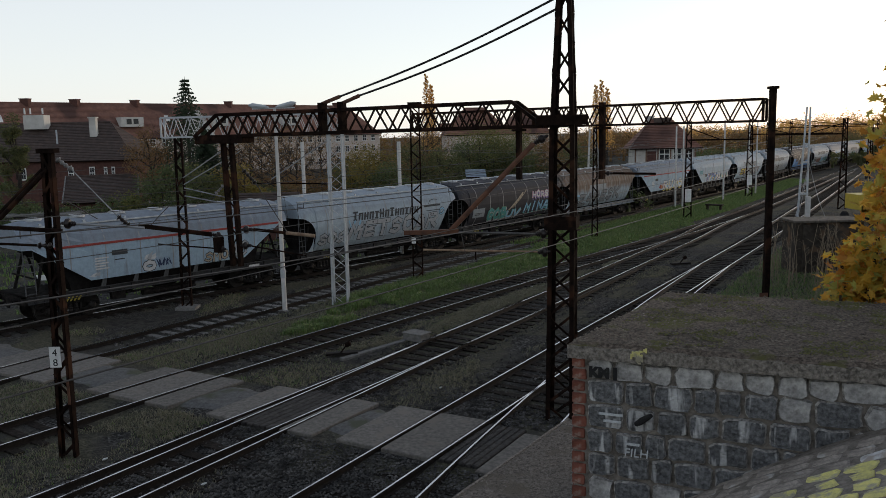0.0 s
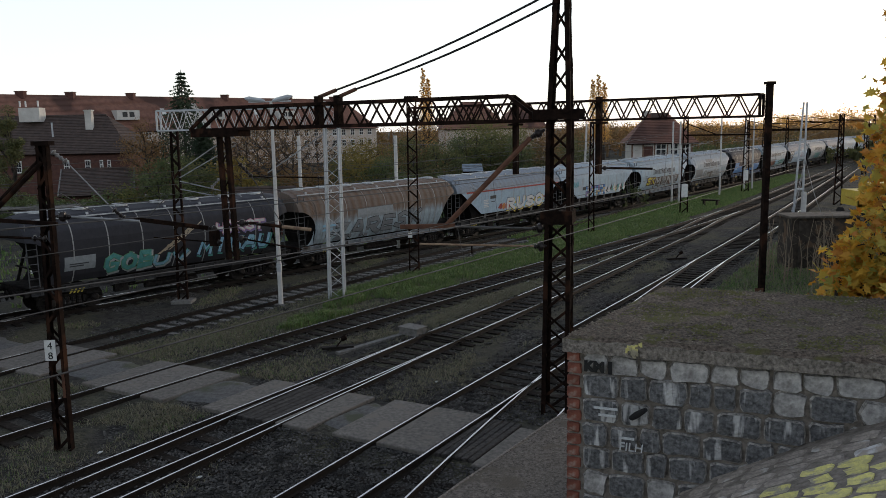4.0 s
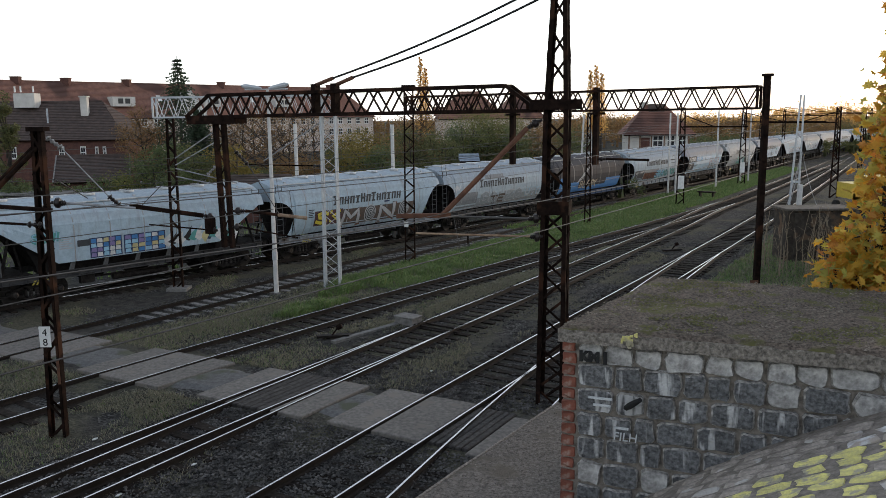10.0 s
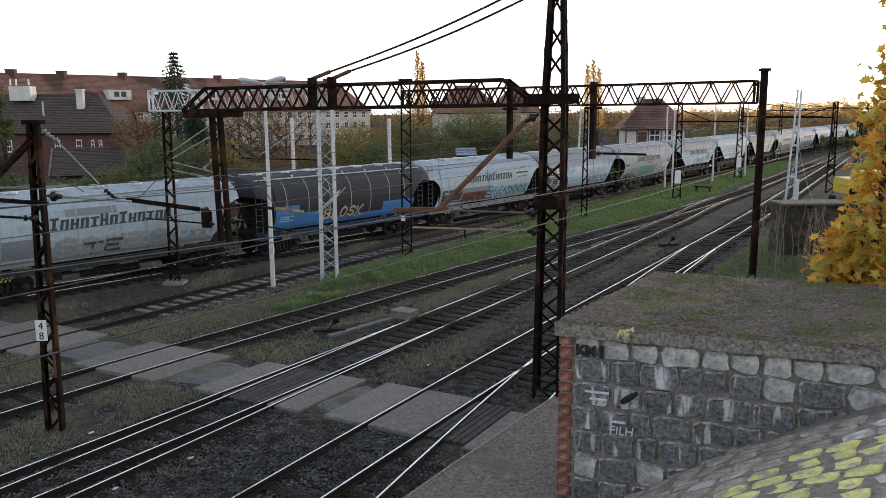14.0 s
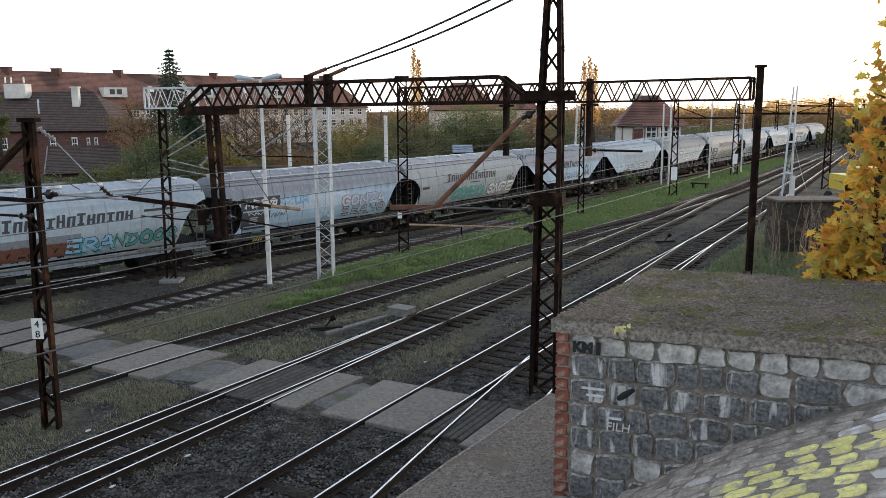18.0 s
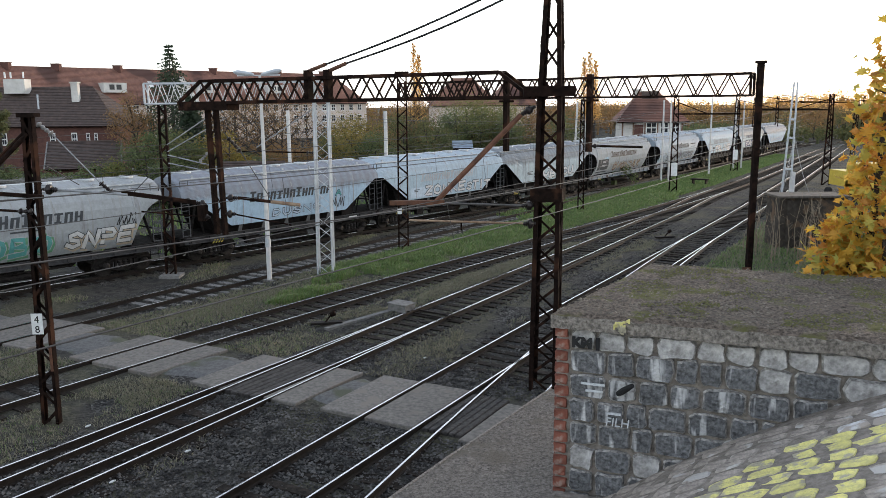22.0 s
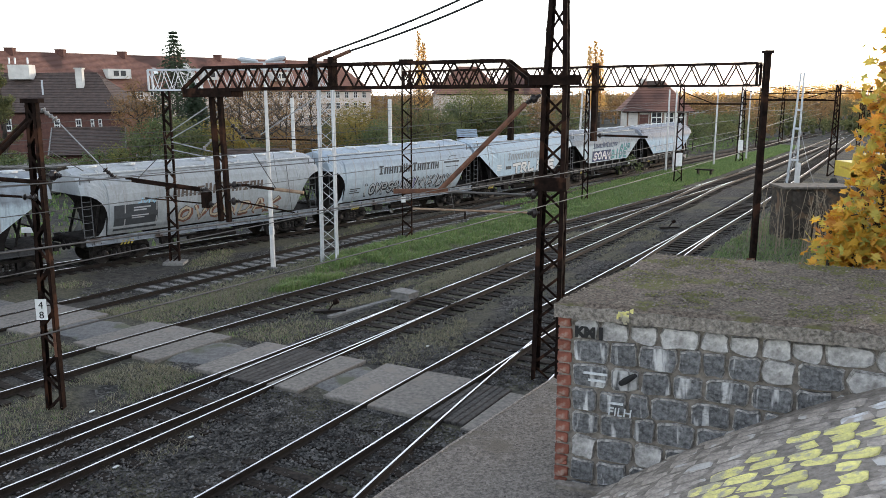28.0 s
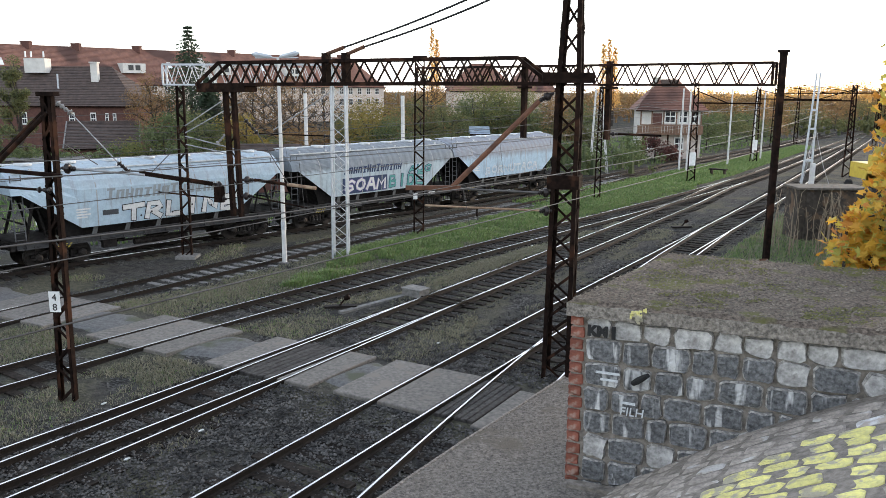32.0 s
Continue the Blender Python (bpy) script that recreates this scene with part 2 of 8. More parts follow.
class Mesh:
    def __init__(self):
        self.v, self.f, self.m = [], [], []

    def add(self, verts, faces, slot=0):
        o = len(self.v)
        self.v += [tuple(p) for p in verts]
        self.f += [tuple(i + o for i in f) for f in faces]
        self.m += [slot] * len(faces)
        return self

    def box(self, c, x, y, z, slot=0):
        """A box round c with half axes x, y, z (vectors)."""
        c, x, y, z = Vector(c), Vector(x), Vector(y), Vector(z)
        vs = [c + x * i + y * j + z * k for k in (-1, 1) for j in (-1, 1) for i in (-1, 1)]
        return self.add(vs, [(0, 2, 3, 1), (4, 5, 7, 6), (0, 1, 5, 4), (2, 6, 7, 3), (0, 4, 6, 2), (1, 3, 7, 5)], slot)

    def beam(self, p, q, w, h=None, side=None, slot=0):
        """A straight bar of section w by h from p to q."""
        p, q = Vector(p), Vector(q)
        d = (q - p)
        n = d.normalized()
        s = Vector(side) if side is not None else (n.cross(UP) if abs(n.z) < 0.95 else V.copy())
        s = (s - n * s.dot(n)).normalized()
        t = n.cross(s)
        return self.box((p + q) / 2, s * w / 2, t * (h or w) / 2, d / 2, slot)

    def tube(self, pts, r, n=6, slot=0, caps=True):
        """A round bar through pts; r is one radius or one for each point."""
        pts = [Vector(p) for p in pts]
        rs = r if isinstance(r, (list, tuple)) else [r] * len(pts)
        vs = []
        for i, p in enumerate(pts):
            d = (pts[min(i + 1, len(pts) - 1)] - pts[max(i - 1, 0)]).normalized()
            s = d.cross(UP) if abs(d.z) < 0.9 else d.cross(Vector((1, 0, 0)))
            s.normalize()
            t = d.cross(s)
            vs += [p + (s * math.cos(k * math.tau / n) + t * math.sin(k * math.tau / n)) * rs[i] for k in range(n)]
        fs = [(i * n + k, i * n + (k + 1) % n, (i + 1) * n + (k + 1) % n, (i + 1) * n + k) for i in range(len(pts) - 1) for k in range(n)]
        if caps:
            fs += [tuple(range(n))[::-1], tuple((len(pts) - 1) * n + k for k in range(n))]
        return self.add(vs, fs, slot)

    def lathe(self, p, q, profile, n=10, slot=0):
        """Turned shape between p and q; profile rows of (share of the way, radius)."""
        p, q = Vector(p), Vector(q)
        return self.tube_lathe(p, q, profile, n, slot)

    def tube_lathe(self, p, q, profile, n, slot):
        d = (q - p).normalized()
        s = (d.cross(UP) if abs(d.z) < 0.9 else d.cross(Vector((1, 0, 0)))).normalized()
        t = d.cross(s)
        vs = [p + (q - p) * k + (s * math.cos(i * math.tau / n) + t * math.sin(i * math.tau / n)) * r for k, r in profile for i in range(n)]
        fs = [(j * n + i, j * n + (i + 1) % n, (j + 1) * n + (i + 1) % n, (j + 1) * n + i) for j in range(len(profile) - 1) for i in range(n)]
        return self.add(vs, fs + [tuple(range(n))[::-1], tuple((len(profile) - 1) * n + i for i in range(n))], slot)

    def poly(self, pts, slot=0):
        return self.add(pts, [tuple(range(len(pts)))], slot)

    def data(self, name, *mats, smooth=False):
        me = bpy.data.meshes.new(name)
        me.from_pydata(self.v, [], self.f)
        for m in mats:
            me.materials.append(m)
        if len(mats) > 1:
            me.polygons.foreach_set("material_index", self.m)
        if smooth:
            me.polygons.foreach_set("use_smooth", [True] * len(me.polygons))
        me.update()
        return me


def thing(name, label, category, group="", kind="", at=(0, 0, 0)):
    ob = new(name)
    ob.empty_display_size = 0.2
    ob.location = at
    return tagged(ob, label, category, group, kind)


def part(name, mesh, material, parent, label="", smooth=False):
    """One mesh as a part; the mesh is in the parent's space (or in the world's, for parents at the origin)."""
    mats = material if isinstance(material, (list, tuple)) else [material]
    me = mesh if isinstance(mesh, bpy.types.Mesh) else mesh.data(name, *mats, smooth=smooth)
    ob = new(name, me)
    if parent is not None:
        ob.parent = parent
    return tagged(ob, label)


def bevel(ob, w=0.01, n=1):
    md = ob.modifiers.new("worn_edges", "BEVEL")
    md.width, md.segments, md.limit_method = w, n, "ANGLE"
    return ob
# ---- routes: how far across (b) each track lies, by the way along (a) ----
def cubic(c, lo, hi):
    def f(a):
        x = min(max(a, lo), hi)
        y = ((c[0] * x + c[1]) * x + c[2]) * x + c[3]
        return y + (a - x) * ((3 * c[0] * x + 2 * c[1]) * x + c[2])
    return f


def blend(f, g, lo, hi):
    def h(a):
        k = min(max((a - lo) / (hi - lo), 0), 1)
        k = k * k * (3 - 2 * k)
        return f(a) * (1 - k) + g(a) * k
    return h


route_a = cubic((-1.4448e-05, 0.0015618, -0.14489, -9.927), 6, 60)
route_c = cubic((-1.8792e-05, 0.0021327, -0.07351, -20.399), 6, 78)
route_e = cubic((3.31674e-06, -0.00120391, 0.11806, -35.0711), -20, 185)
route_b = blend(cubic((5.6336e-06, -0.00095668, -0.048518, -15.385), 4, 54), route_c, 52, 74)
route_b2 = blend(cubic((8.0777e-05, -0.0036813, -0.05899, -14.647), 5, 32), route_b, 20, 30)
route_d = blend(cubic((3.2914e-05, -0.001912, -0.039046, -25.954), 8, 44), route_e, 42, 84)
route_x = blend(cubic((-1.2156e-05, 0.0030101, -0.30244, -5.9659), 8, 43), route_a, 38, 46)
route_f = blend(route_e, lambda a: route_e(a) - 0.0025 * (a - 120) ** 2, 118, 135)


def line(route, lo, hi, step=1.5):
    n = max(2, int((hi - lo) / step) + 1)
    return [lo + (hi - lo) * i / (n - 1) for i in range(n)]


RAIL_PROFILE = [(-0.022, 0.0), (0.022, 0.0), (0.036, -0.006), (0.036, -0.035), (0.012, -0.05), (0.012, -0.135), (0.07, -0.16), (-0.07, -0.16), (-0.012, -0.135), (-0.012, -0.05), (-0.036, -0.035), (-0.036, -0.006)]


def rail(route, off, lo, hi):
    m = Mesh()
    ss = line(route, lo, hi)
    n = len(RAIL_PROFILE)
    vs = []
    for a in ss:
        d = (P(a + 0.2, route(a + 0.2)) - P(a - 0.2, route(a - 0.2))).normalized()
        s = Vector((d.y, -d.x, 0))
        c = P(a, route(a)) + s * off
        vs += [c + s * y + UP * z for y, z in RAIL_PROFILE]
    for i in range(len(ss) - 1):
        for k in range(n):
            q = (i * n + k, i * n + (k + 1) % n, (i + 1) * n + (k + 1) % n, (i + 1) * n + k)
            m.f.append(q[::-1])
            m.m.append(1 if k == 0 else 0)
    m.v = [tuple(p) for p in vs]
    return m


def track(name, label, route, lo, hi, sleeper_from, sleeper_to, near, material, width=2.55, skip=()):
    """Two rails; the sleepers nearest the camera one by one, the far ones joined."""
    t = thing("railway_track", label, "railway track", "tracks of the yard")
    for off in (-0.7525, 0.7525):
        part("rail", rail(route, off, lo, hi), [M["rail_side"], M["rail_top"]], t)
    base = Mesh().box((0, 0, -0.235), (width / 2, 0, 0), (0, 0.12, 0), (0, 0, 0.075)).data("sleeper", material)
    rng = random.Random(name)
    far = Mesh()
    a, k = sleeper_from, 0
    while a < sleeper_to:
        d = (P(a + 0.2, route(a + 0.2)) - P(a - 0.2, route(a - 0.2))).normalized()
        s = Vector((d.y, -d.x, 0))
        c = P(a, route(a))
        if not any(lo_ < a < hi_ for lo_, hi_ in skip):
            if k < near:
                o = new("sleeper", base)
                o.parent = t
                o.location = c + UP * rng.uniform(-0.02, 0.015)
                o.rotation_euler = (0, 0, math.atan2(s.y, s.x) + rng.uniform(-0.012, 0.012))
                k += 1
            else:
                far.box(c + UP * -0.235, s * width / 2, d * 0.12, UP * 0.075)
        a += 0.62
    if far.v:
        tagged(part("sleeper_bed", far, material, t), kind="stuff")
    return t


CROSS = {"a": (13.6, 17.4), "b": (12.9, 16.4), "c": (12.2, 16.6), "d": (12.5, 16.2)}
track("a", "main track with dark timber sleepers and polished rails", route_a, -6, 200, 3, 120, 110, M["sleeper"], skip=[CROSS["a"]])
track("x", "side track branching off with shiny rails on long timbers", route_x, -6, 42, 2, 26, 60, M["sleeper"], 2.7, skip=[CROSS["a"]])
track("b", "track with worn timber sleepers sunk in ballast", route_b, -10, 76, 0, 76, 120, M["sleeper"], skip=[CROSS["b"]])
track("b2", "branching track laid close beside its neighbour", route_b2, -10, 29, 0, 20, 50, M["sleeper"], 2.6, skip=[CROSS["b"]])
track("c", "track with timber sleepers half hidden in dry grass", route_c, -12, 210, 0, 120, 110, M["sleeper"], skip=[CROSS["c"]])
track("d", "track on pale concrete sleepers beside the grass", route_d, -14, 84, 0, 84, 110, M["sleeper_c"], skip=[CROSS["d"]])
track("e", "track that carries the goods train", route_e, -40, 260, -10, 150, 120, M["sleeper"])
track("f", "far track curving off behind the yard", route_f, 120, 190, 122, 160, 5, M["sleeper"])
# ---- ground ----
def ground_material():
    m = bpy.data.materials.new("ballast_and_yard_earth")
    m.use_nodes = True
    N, L = m.node_tree.nodes, m.node_tree.links
    p = N["Principled BSDF"]
    p.inputs["Roughness"].default_value, p.inputs["Specular IOR Level"].default_value = 0.95, 0.1
    tc = N.new("ShaderNodeTexCoord")

    def noise_node(scale, detail=6, rough=0.6):
        n = N.new("ShaderNodeTexNoise")
        n.inputs["Scale"].default_value, n.inputs["Detail"].default_value, n.inputs["Roughness"].default_value = scale, detail, rough
        L.new(tc.outputs["Object"], n.inputs["Vector"])
        return n

    def ramp(src, stops):
        r = N.new("ShaderNodeValToRGB")
        e = r.color_ramp.elements
        e[0].position, e[0].color = stops[0][0], (*stops[0][1], 1)
        e[1].position, e[1].color = stops[-1][0], (*stops[-1][1], 1)
        for pos, col in stops[1:-1]:
            e.new(pos).color = (*col, 1)
        L.new(src, r.inputs["Fac"])
        return r.outputs["Color"]

    def mix(f, a, b):
        x = N.new("ShaderNodeMix")
        x.data_type = "RGBA"
        L.new(f, x.inputs["Factor"])
        L.new(a, x.inputs["A"])
        L.new(b, x.inputs["B"])
        return x.outputs["Result"]

    vor = N.new("ShaderNodeTexVoronoi")
    vor.inputs["Scale"].default_value = 16
    L.new(tc.outputs["Object"], vor.inputs["Vector"])
    stones = ramp(vor.outputs["Color"], [(0.0, (0.007, 0.0065, 0.006)), (0.5, (0.033, 0.032, 0.030)), (1.0, (0.145, 0.140, 0.132))])
    earth = ramp(noise_node(3.0).outputs["Fac"], [(0.3, (0.024, 0.0235, 0.0215)), (0.7, (0.082, 0.076, 0.066))])
    straw = ramp(noise_node(9.0).outputs["Fac"], [(0.3, (0.036, 0.036, 0.025)), (0.7, (0.118, 0.110, 0.078))])
    col = mix(ramp(noise_node(0.45, 4).outputs["Fac"], [(0.42, (0, 0, 0)), (0.58, (1, 1, 1))]), stones, earth)
    col = mix(ramp(noise_node(0.28, 5).outputs["Fac"], [(0.48, (0, 0, 0)), (0.58, (1, 1, 1))]), col, straw)
    L.new(col, p.inputs["Base Color"])
    bp = N.new("ShaderNodeBump")
    bp.inputs["Strength"].default_value, bp.inputs["Distance"].default_value = 0.9, 0.05
    L.new(vor.outputs["Distance"], bp.inputs["Height"])
    L.new(bp.outputs["Normal"], p.inputs["Normal"])
    return m


M["ground"] = ground_material()


def ground_z(a, b):
    """Nearly level yard, with the bank that carries the bridge rising on the right."""
    off = b - route_a(min(max(a, -10), 80))
    rise = 0.0
    if off > 6.5:
        k = min((off - 6.5) / 5.5, 1.0)
        far = min(max((62 - a) / 22, 0), 1)
        rise = 4.4 * k * k * (3 - 2 * k) * far
    if -31 < b < -8:                             # trodden up to the crossing panels
        rise += 0.11 * math.exp(-((a - 15.0 - (b + 9.5) * 0.165) / 2.3) ** 2)
    return -0.2 + rise + 0.05 * noise.noise(Vector((a * 0.35, b * 0.35, 0)))


def graded(lo, hi, mid0, mid1, step):
    xs = [mid0 + i * step for i in range(int((mid1 - mid0) / step) + 1)]
    d, x = step, mid0
    while x > lo:
        d *= 1.5
        x -= d
        xs.insert(0, max(x, lo))
    d, x = step, xs[-1]
    while x < hi:
        d *= 1.5
        x += d
        xs.append(min(x, hi))
    return xs


gx, gy = graded(-600, 3000, -12, 70, 1.2), graded(-1800, 1500, -42, 16, 1.2)
gm = Mesh()
gm.v = [tuple(P(a, b, ground_z(a, b))) for a in gx for b in gy]
gm.f = [(i * len(gy) + j, i * len(gy) + j + 1, (i + 1) * len(gy) + j + 1, (i + 1) * len(gy) + j) for i in range(len(gx) - 1) for j in range(len(gy) - 1)]
gm.f = [f[::-1] for f in gm.f]
ground = new("ground", gm.data("ground", M["ground"], smooth=True))
tagged(ground, "dark ballast and trodden yard earth with dry grass", "ground", kind="structure")
# ---- level crossing, ballast, grass and small things of the yard ----
def cross_near(b):
    return 13.6 + (b + 9.5) * 0.165


crossing = thing("level_crossing", "worn concrete and timber crossing panels between the rails", "level crossing")


def panel(name, b0, b1, l0, l1, z, material, route):
    """A panel between offsets b0 and b1 from the track's middle, from l0 to l1 along it."""
    m = Mesh()
    vs = []
    for l, bb in ((l0, b0), (l1, b0), (l1, b1), (l0, b1)):
        c = cross_near(route(13)) + l
        vs.append(P(c + 0.16 * bb, route(c) + bb))
    m.add([p + UP * (z - 0.18) for p in vs] + [p + UP * z for p in vs], [(0, 1, 5, 4), (1, 2, 6, 5), (2, 3, 7, 6), (3, 0, 4, 7), (4, 5, 6, 7)])
    ob = part(name, m, material, crossing)
    bevel(ob, 0.02)
    return ob


for rt, left, right, inner in ((route_a, -1.95, 1.0, "slab"), (route_c, -1.65, 1.75, "slab"), (route_d, -2.0, 2.0, "slab"), (route_b, -1.7, 1.85, "wood")):
    panel("crossing_slab", left, -0.83, 0.0, 2.75, -0.02, M["slab"], rt)
    if inner == "slab":
        panel("crossing_slab", -0.66, 0.66, 0.0, 2.75, -0.025, M["slab"], rt)
    else:
        for i in range(6):
            panel("crossing_plank", -0.64 + i * 0.215, -0.64 + i * 0.215 + 0.2, -0.05, 2.8, -0.03, M["wood"], rt)
    if rt is not route_a:
        panel("crossing_slab", 0.83, right, 0.0, 2.75, -0.03, M["slab"], rt)
for i in range(6):
    panel("crossing_plank", 0.84 + i * 0.17, 0.84 + i * 0.17 + 0.155, 0.1, 2.6, -0.04, M["wood"], route_a)
panel("crossing_slab", 1.9, 3.3, -0.15, 2.35, -0.03, M["slab"], route_a)
panel("crossing_slab", 3.33, 4.8, -0.1, 2.3, -0.05, M["slab"], route_a)

path = thing("path", "cracked grey asphalt path across the tracks", "path", kind="structure")
for b0, b1 in ((route_e(13) + 1.7, route_d(13) - 2.02), (route_d(13) + 2.02, route_c(13) - 1.67), (route_c(13) + 1.77, route_b(13) - 1.72), (route_b(13) + 1.87, route_a(13) - 1.97)):
    m = Mesh()
    n = 14
    vs = []
    for i in range(n + 1):
        b = b0 + (b1 - b0) * i / n
        e0 = cross_near(b) + 0.1 + 0.18 * noise.noise(Vector((b * 1.5, 1, 0)))
        e1 = cross_near(b) + 2.7 + 0.22 * noise.noise(Vector((b * 1.5, 9, 0)))
        for k in range(5):
            a = e0 + (e1 - e0) * k / 4
            vs.append(P(a, b, -0.055 - (0.12 if k in (0, 4) else 0) + 0.012 * noise.noise(Vector((a * 2, b * 2, 0)))))
    part("asphalt", m.add(vs, [(i * 5 + k + 1, i * 5 + k, (i + 1) * 5 + k, (i + 1) * 5 + k + 1) for i in range(n) for k in range(4)]), M["asphalt"], path)


def ok_ground(a, b):
    """False on rails, and on the crossing."""
    for r in (route_a, route_b, route_c, route_d, route_e):
        if abs(abs(b - r(a)) - 0.7525) < 0.11:
            return False
    if -31 < b < -8.5 and cross_near(b) - 0.1 < a < cross_near(b) + 2.85:
        return False
    return True


def scatter_stones(name, label, count, a0, a1, pick_b, s0, s1, seed, material):
    rng = random.Random(seed)
    m = Mesh()
    done = 0
    while done < count:
        a = a0 + (a1 - a0) * rng.random() ** 1.3
        b = pick_b(a, rng)
        done += 1
        if not ok_ground(a, b):
            continue
        s = rng.uniform(s0, s1)
        c = P(a, b, ground_z(a, b) + 0.02 + rng.uniform(-0.01, 0.03))
        t = rng.uniform(0, 6.28)
        e = [rng.uniform(0.6, 1.1) * s for _ in range(6)]
        x, y = Vector((math.cos(t), math.sin(t), rng.uniform(-0.3, 0.3))), Vector((-math.sin(t), math.cos(t), rng.uniform(-0.3, 0.3)))
        m.add([c + x * e[0], c - x * e[1], c + y * e[2], c - y * e[3], c + UP * e[4] * 0.7, c - UP * e[5] * 0.6], [(0, 2, 4), (2, 1, 4), (1, 3, 4), (3, 0, 4), (2, 0, 5), (1, 2, 5), (3, 1, 5), (0, 3, 5)])
    ob = new(name, m.data(name, material))
    return tagged(ob, label, "ballast", kind="stuff")


M["ballast"] = mat("dusty_brown_ballast", (0.125, 0.119, 0.112), (0.018, 0.017, 0.0165), 3, 0.9, 0, 0.3, 60, random_value=0.6)
scatter_stones("ballast_stones", "loose dusty brown ballast stones beside the near rails", 46000, 1.5, 18, lambda a, r: r.uniform(route_b(a) - 1.2, route_a(a) + 4.0), 0.02, 0.055, 1, M["ballast"])
scatter_stones("ballast_stones", "loose dusty ballast stones between the farther rails", 14000, 15, 48, lambda a, r: r.choice((route_a, route_b, route_c, route_d))(a) + r.uniform(-1.9, 1.9), 0.03, 0.07, 2, M["ballast"])


def grass(name, label, count, sampler, h0, h1, width, material, seed, blades=4, lean=0.5):
    rng = random.Random(seed)
    m = Mesh()
    for _ in range(count):
        q = sampler(rng)
        if q is None:
            continue
        a, b, k = q
        if not ok_ground(a, b):
            continue
        c = P(a, b, ground_z(a, b) - 0.02)
        for _ in range(blades):
            h = rng.uniform(h0, h1) * k
            t = rng.uniform(0, 6.28)
            d = Vector((math.cos(t), math.sin(t), 0))
            s = Vector((-d.y, d.x, 0)) * width * rng.uniform(0.6, 1.3)
            o = c + Vector((rng.uniform(-0.12, 0.12), rng.uniform(-0.12, 0.12), 0))
            mid = o + UP * h * 0.6 + d * h * lean * 0.25
            m.add([o - s, o + s, mid + s * 0.7, mid - s * 0.7, o + UP * h * rng.uniform(0.8, 1.0) + d * h * lean], [(0, 1, 2, 3), (3, 2, 4)])
    ob = new(name, m.data(name, material))
    return tagged(ob, label, "grass", kind="stuff")


M["grass"] = leaf_mat("green_verge_grass", (0.080, 0.145, 0.040), (0.145, 0.230, 0.068), (0.235, 0.275, 0.110))
M["straw"] = leaf_mat("dry_straw_grass", (0.200, 0.185, 0.125), (0.270, 0.245, 0.175), (0.115, 0.135, 0.072))


def lush(rng):
    a = 19 + 43 * rng.random() ** 1.2
    lo, hi = route_d(a) + 1.6, route_c(a) - 1.35
    b = lo + (hi - lo) * rng.random()
    if hi < lo:
        return None
    n = noise.noise(Vector((a * 0.35, b * 0.5, 0)))
    edge = min(b - lo, hi - b)
    if a < 26 and n < 0.3 - (a - 19) * 0.07:
        return None
    tuft = noise.noise(Vector((a * 1.3, b * 1.3, 6)))
    if tuft < -0.35:
        return None
    return a, b, 0.5 + 0.4 * min(edge, 1.2) / 1.2 + 0.4 * n + 0.7 * max(tuft, -0.2)


def far_lush(rng):
    a = 45 + 75 * rng.random()
    lo, hi = route_e(a) + 2.2, route_c(a) - 2.0
    return (a, lo + (hi - lo) * rng.random(), 1.0) if hi > lo else None


def behind(rng):
    a = 10 + 130 * rng.random()
    return a, route_e(a) - rng.uniform(2.2, 26), 1.0


def dry(rng):
    a = 2 + 40 * rng.random()
    r0, r1 = rng.choice(((route_c, route_b), (route_c, route_b), (route_b, route_a), (route_d, route_c)))
    lo, hi = r0(a) + 1.1, r1(a) - 1.1
    b = lo + (hi - lo) * (rng.random() + rng.random()) / 2
    n = noise.noise(Vector((a * 0.22 + 4, b * 0.3, 2)))
    bare = 0.22 if r0 is route_b and a < 13 else -0.1
    return (a, b, 0.7 + 0.5 * n) if n > bare else None


def rough(rng):
    a = 3 + 34 * rng.random() ** 1.2
    r0, r1, n0 = rng.choice(((route_d, route_c, -0.35), (route_d, route_c, -0.35), (route_c, route_b, -0.25), (route_e, route_d, 0.1)))
    lo, hi = r0(a) + 1.25, r1(a) - 1.25
    b = lo + (hi - lo) * rng.random()
    n = noise.noise(Vector((a * 0.3 + 9, b * 0.4, 5)))
    return (a, b, 0.75 + 0.5 * n) if n > n0 and hi > lo else None


def bank(rng):
    a = 2 + 60 * rng.random()
    off = rng.uniform(5.5, 13)
    return a, route_a(a) + off, 1.0


grass("verge_grass", "lush green grass between the tracks", 26000, lush, 0.14, 0.42, 0.012, M["grass"], 3)
grass("verge_grass", "short green grass on the far verge", 16000, far_lush, 0.12, 0.3, 0.03, M["grass"], 4)
grass("verge_grass", "short grass behind the goods track", 6000, behind, 0.15, 0.4, 0.04, M["grass"], 5)
grass("dry_grass", "dry straw-coloured grass between the rails", 34000, dry, 0.05, 0.2, 0.009, M["straw"], 6, 4, 0.9)
grass("dry_grass", "matted dry grass between the tracks", 30000, rough, 0.05, 0.2, 0.008, M["straw"], 26, 4, 0.9)
grass("verge_grass", "green blades in the matted dry grass", 6000, rough, 0.05, 0.18, 0.008, M["grass"], 27, 4, 0.7)


def mixed(rng):
    q = lush(rng)
    return (q[0], q[1], q[2] * 1.1) if q else None


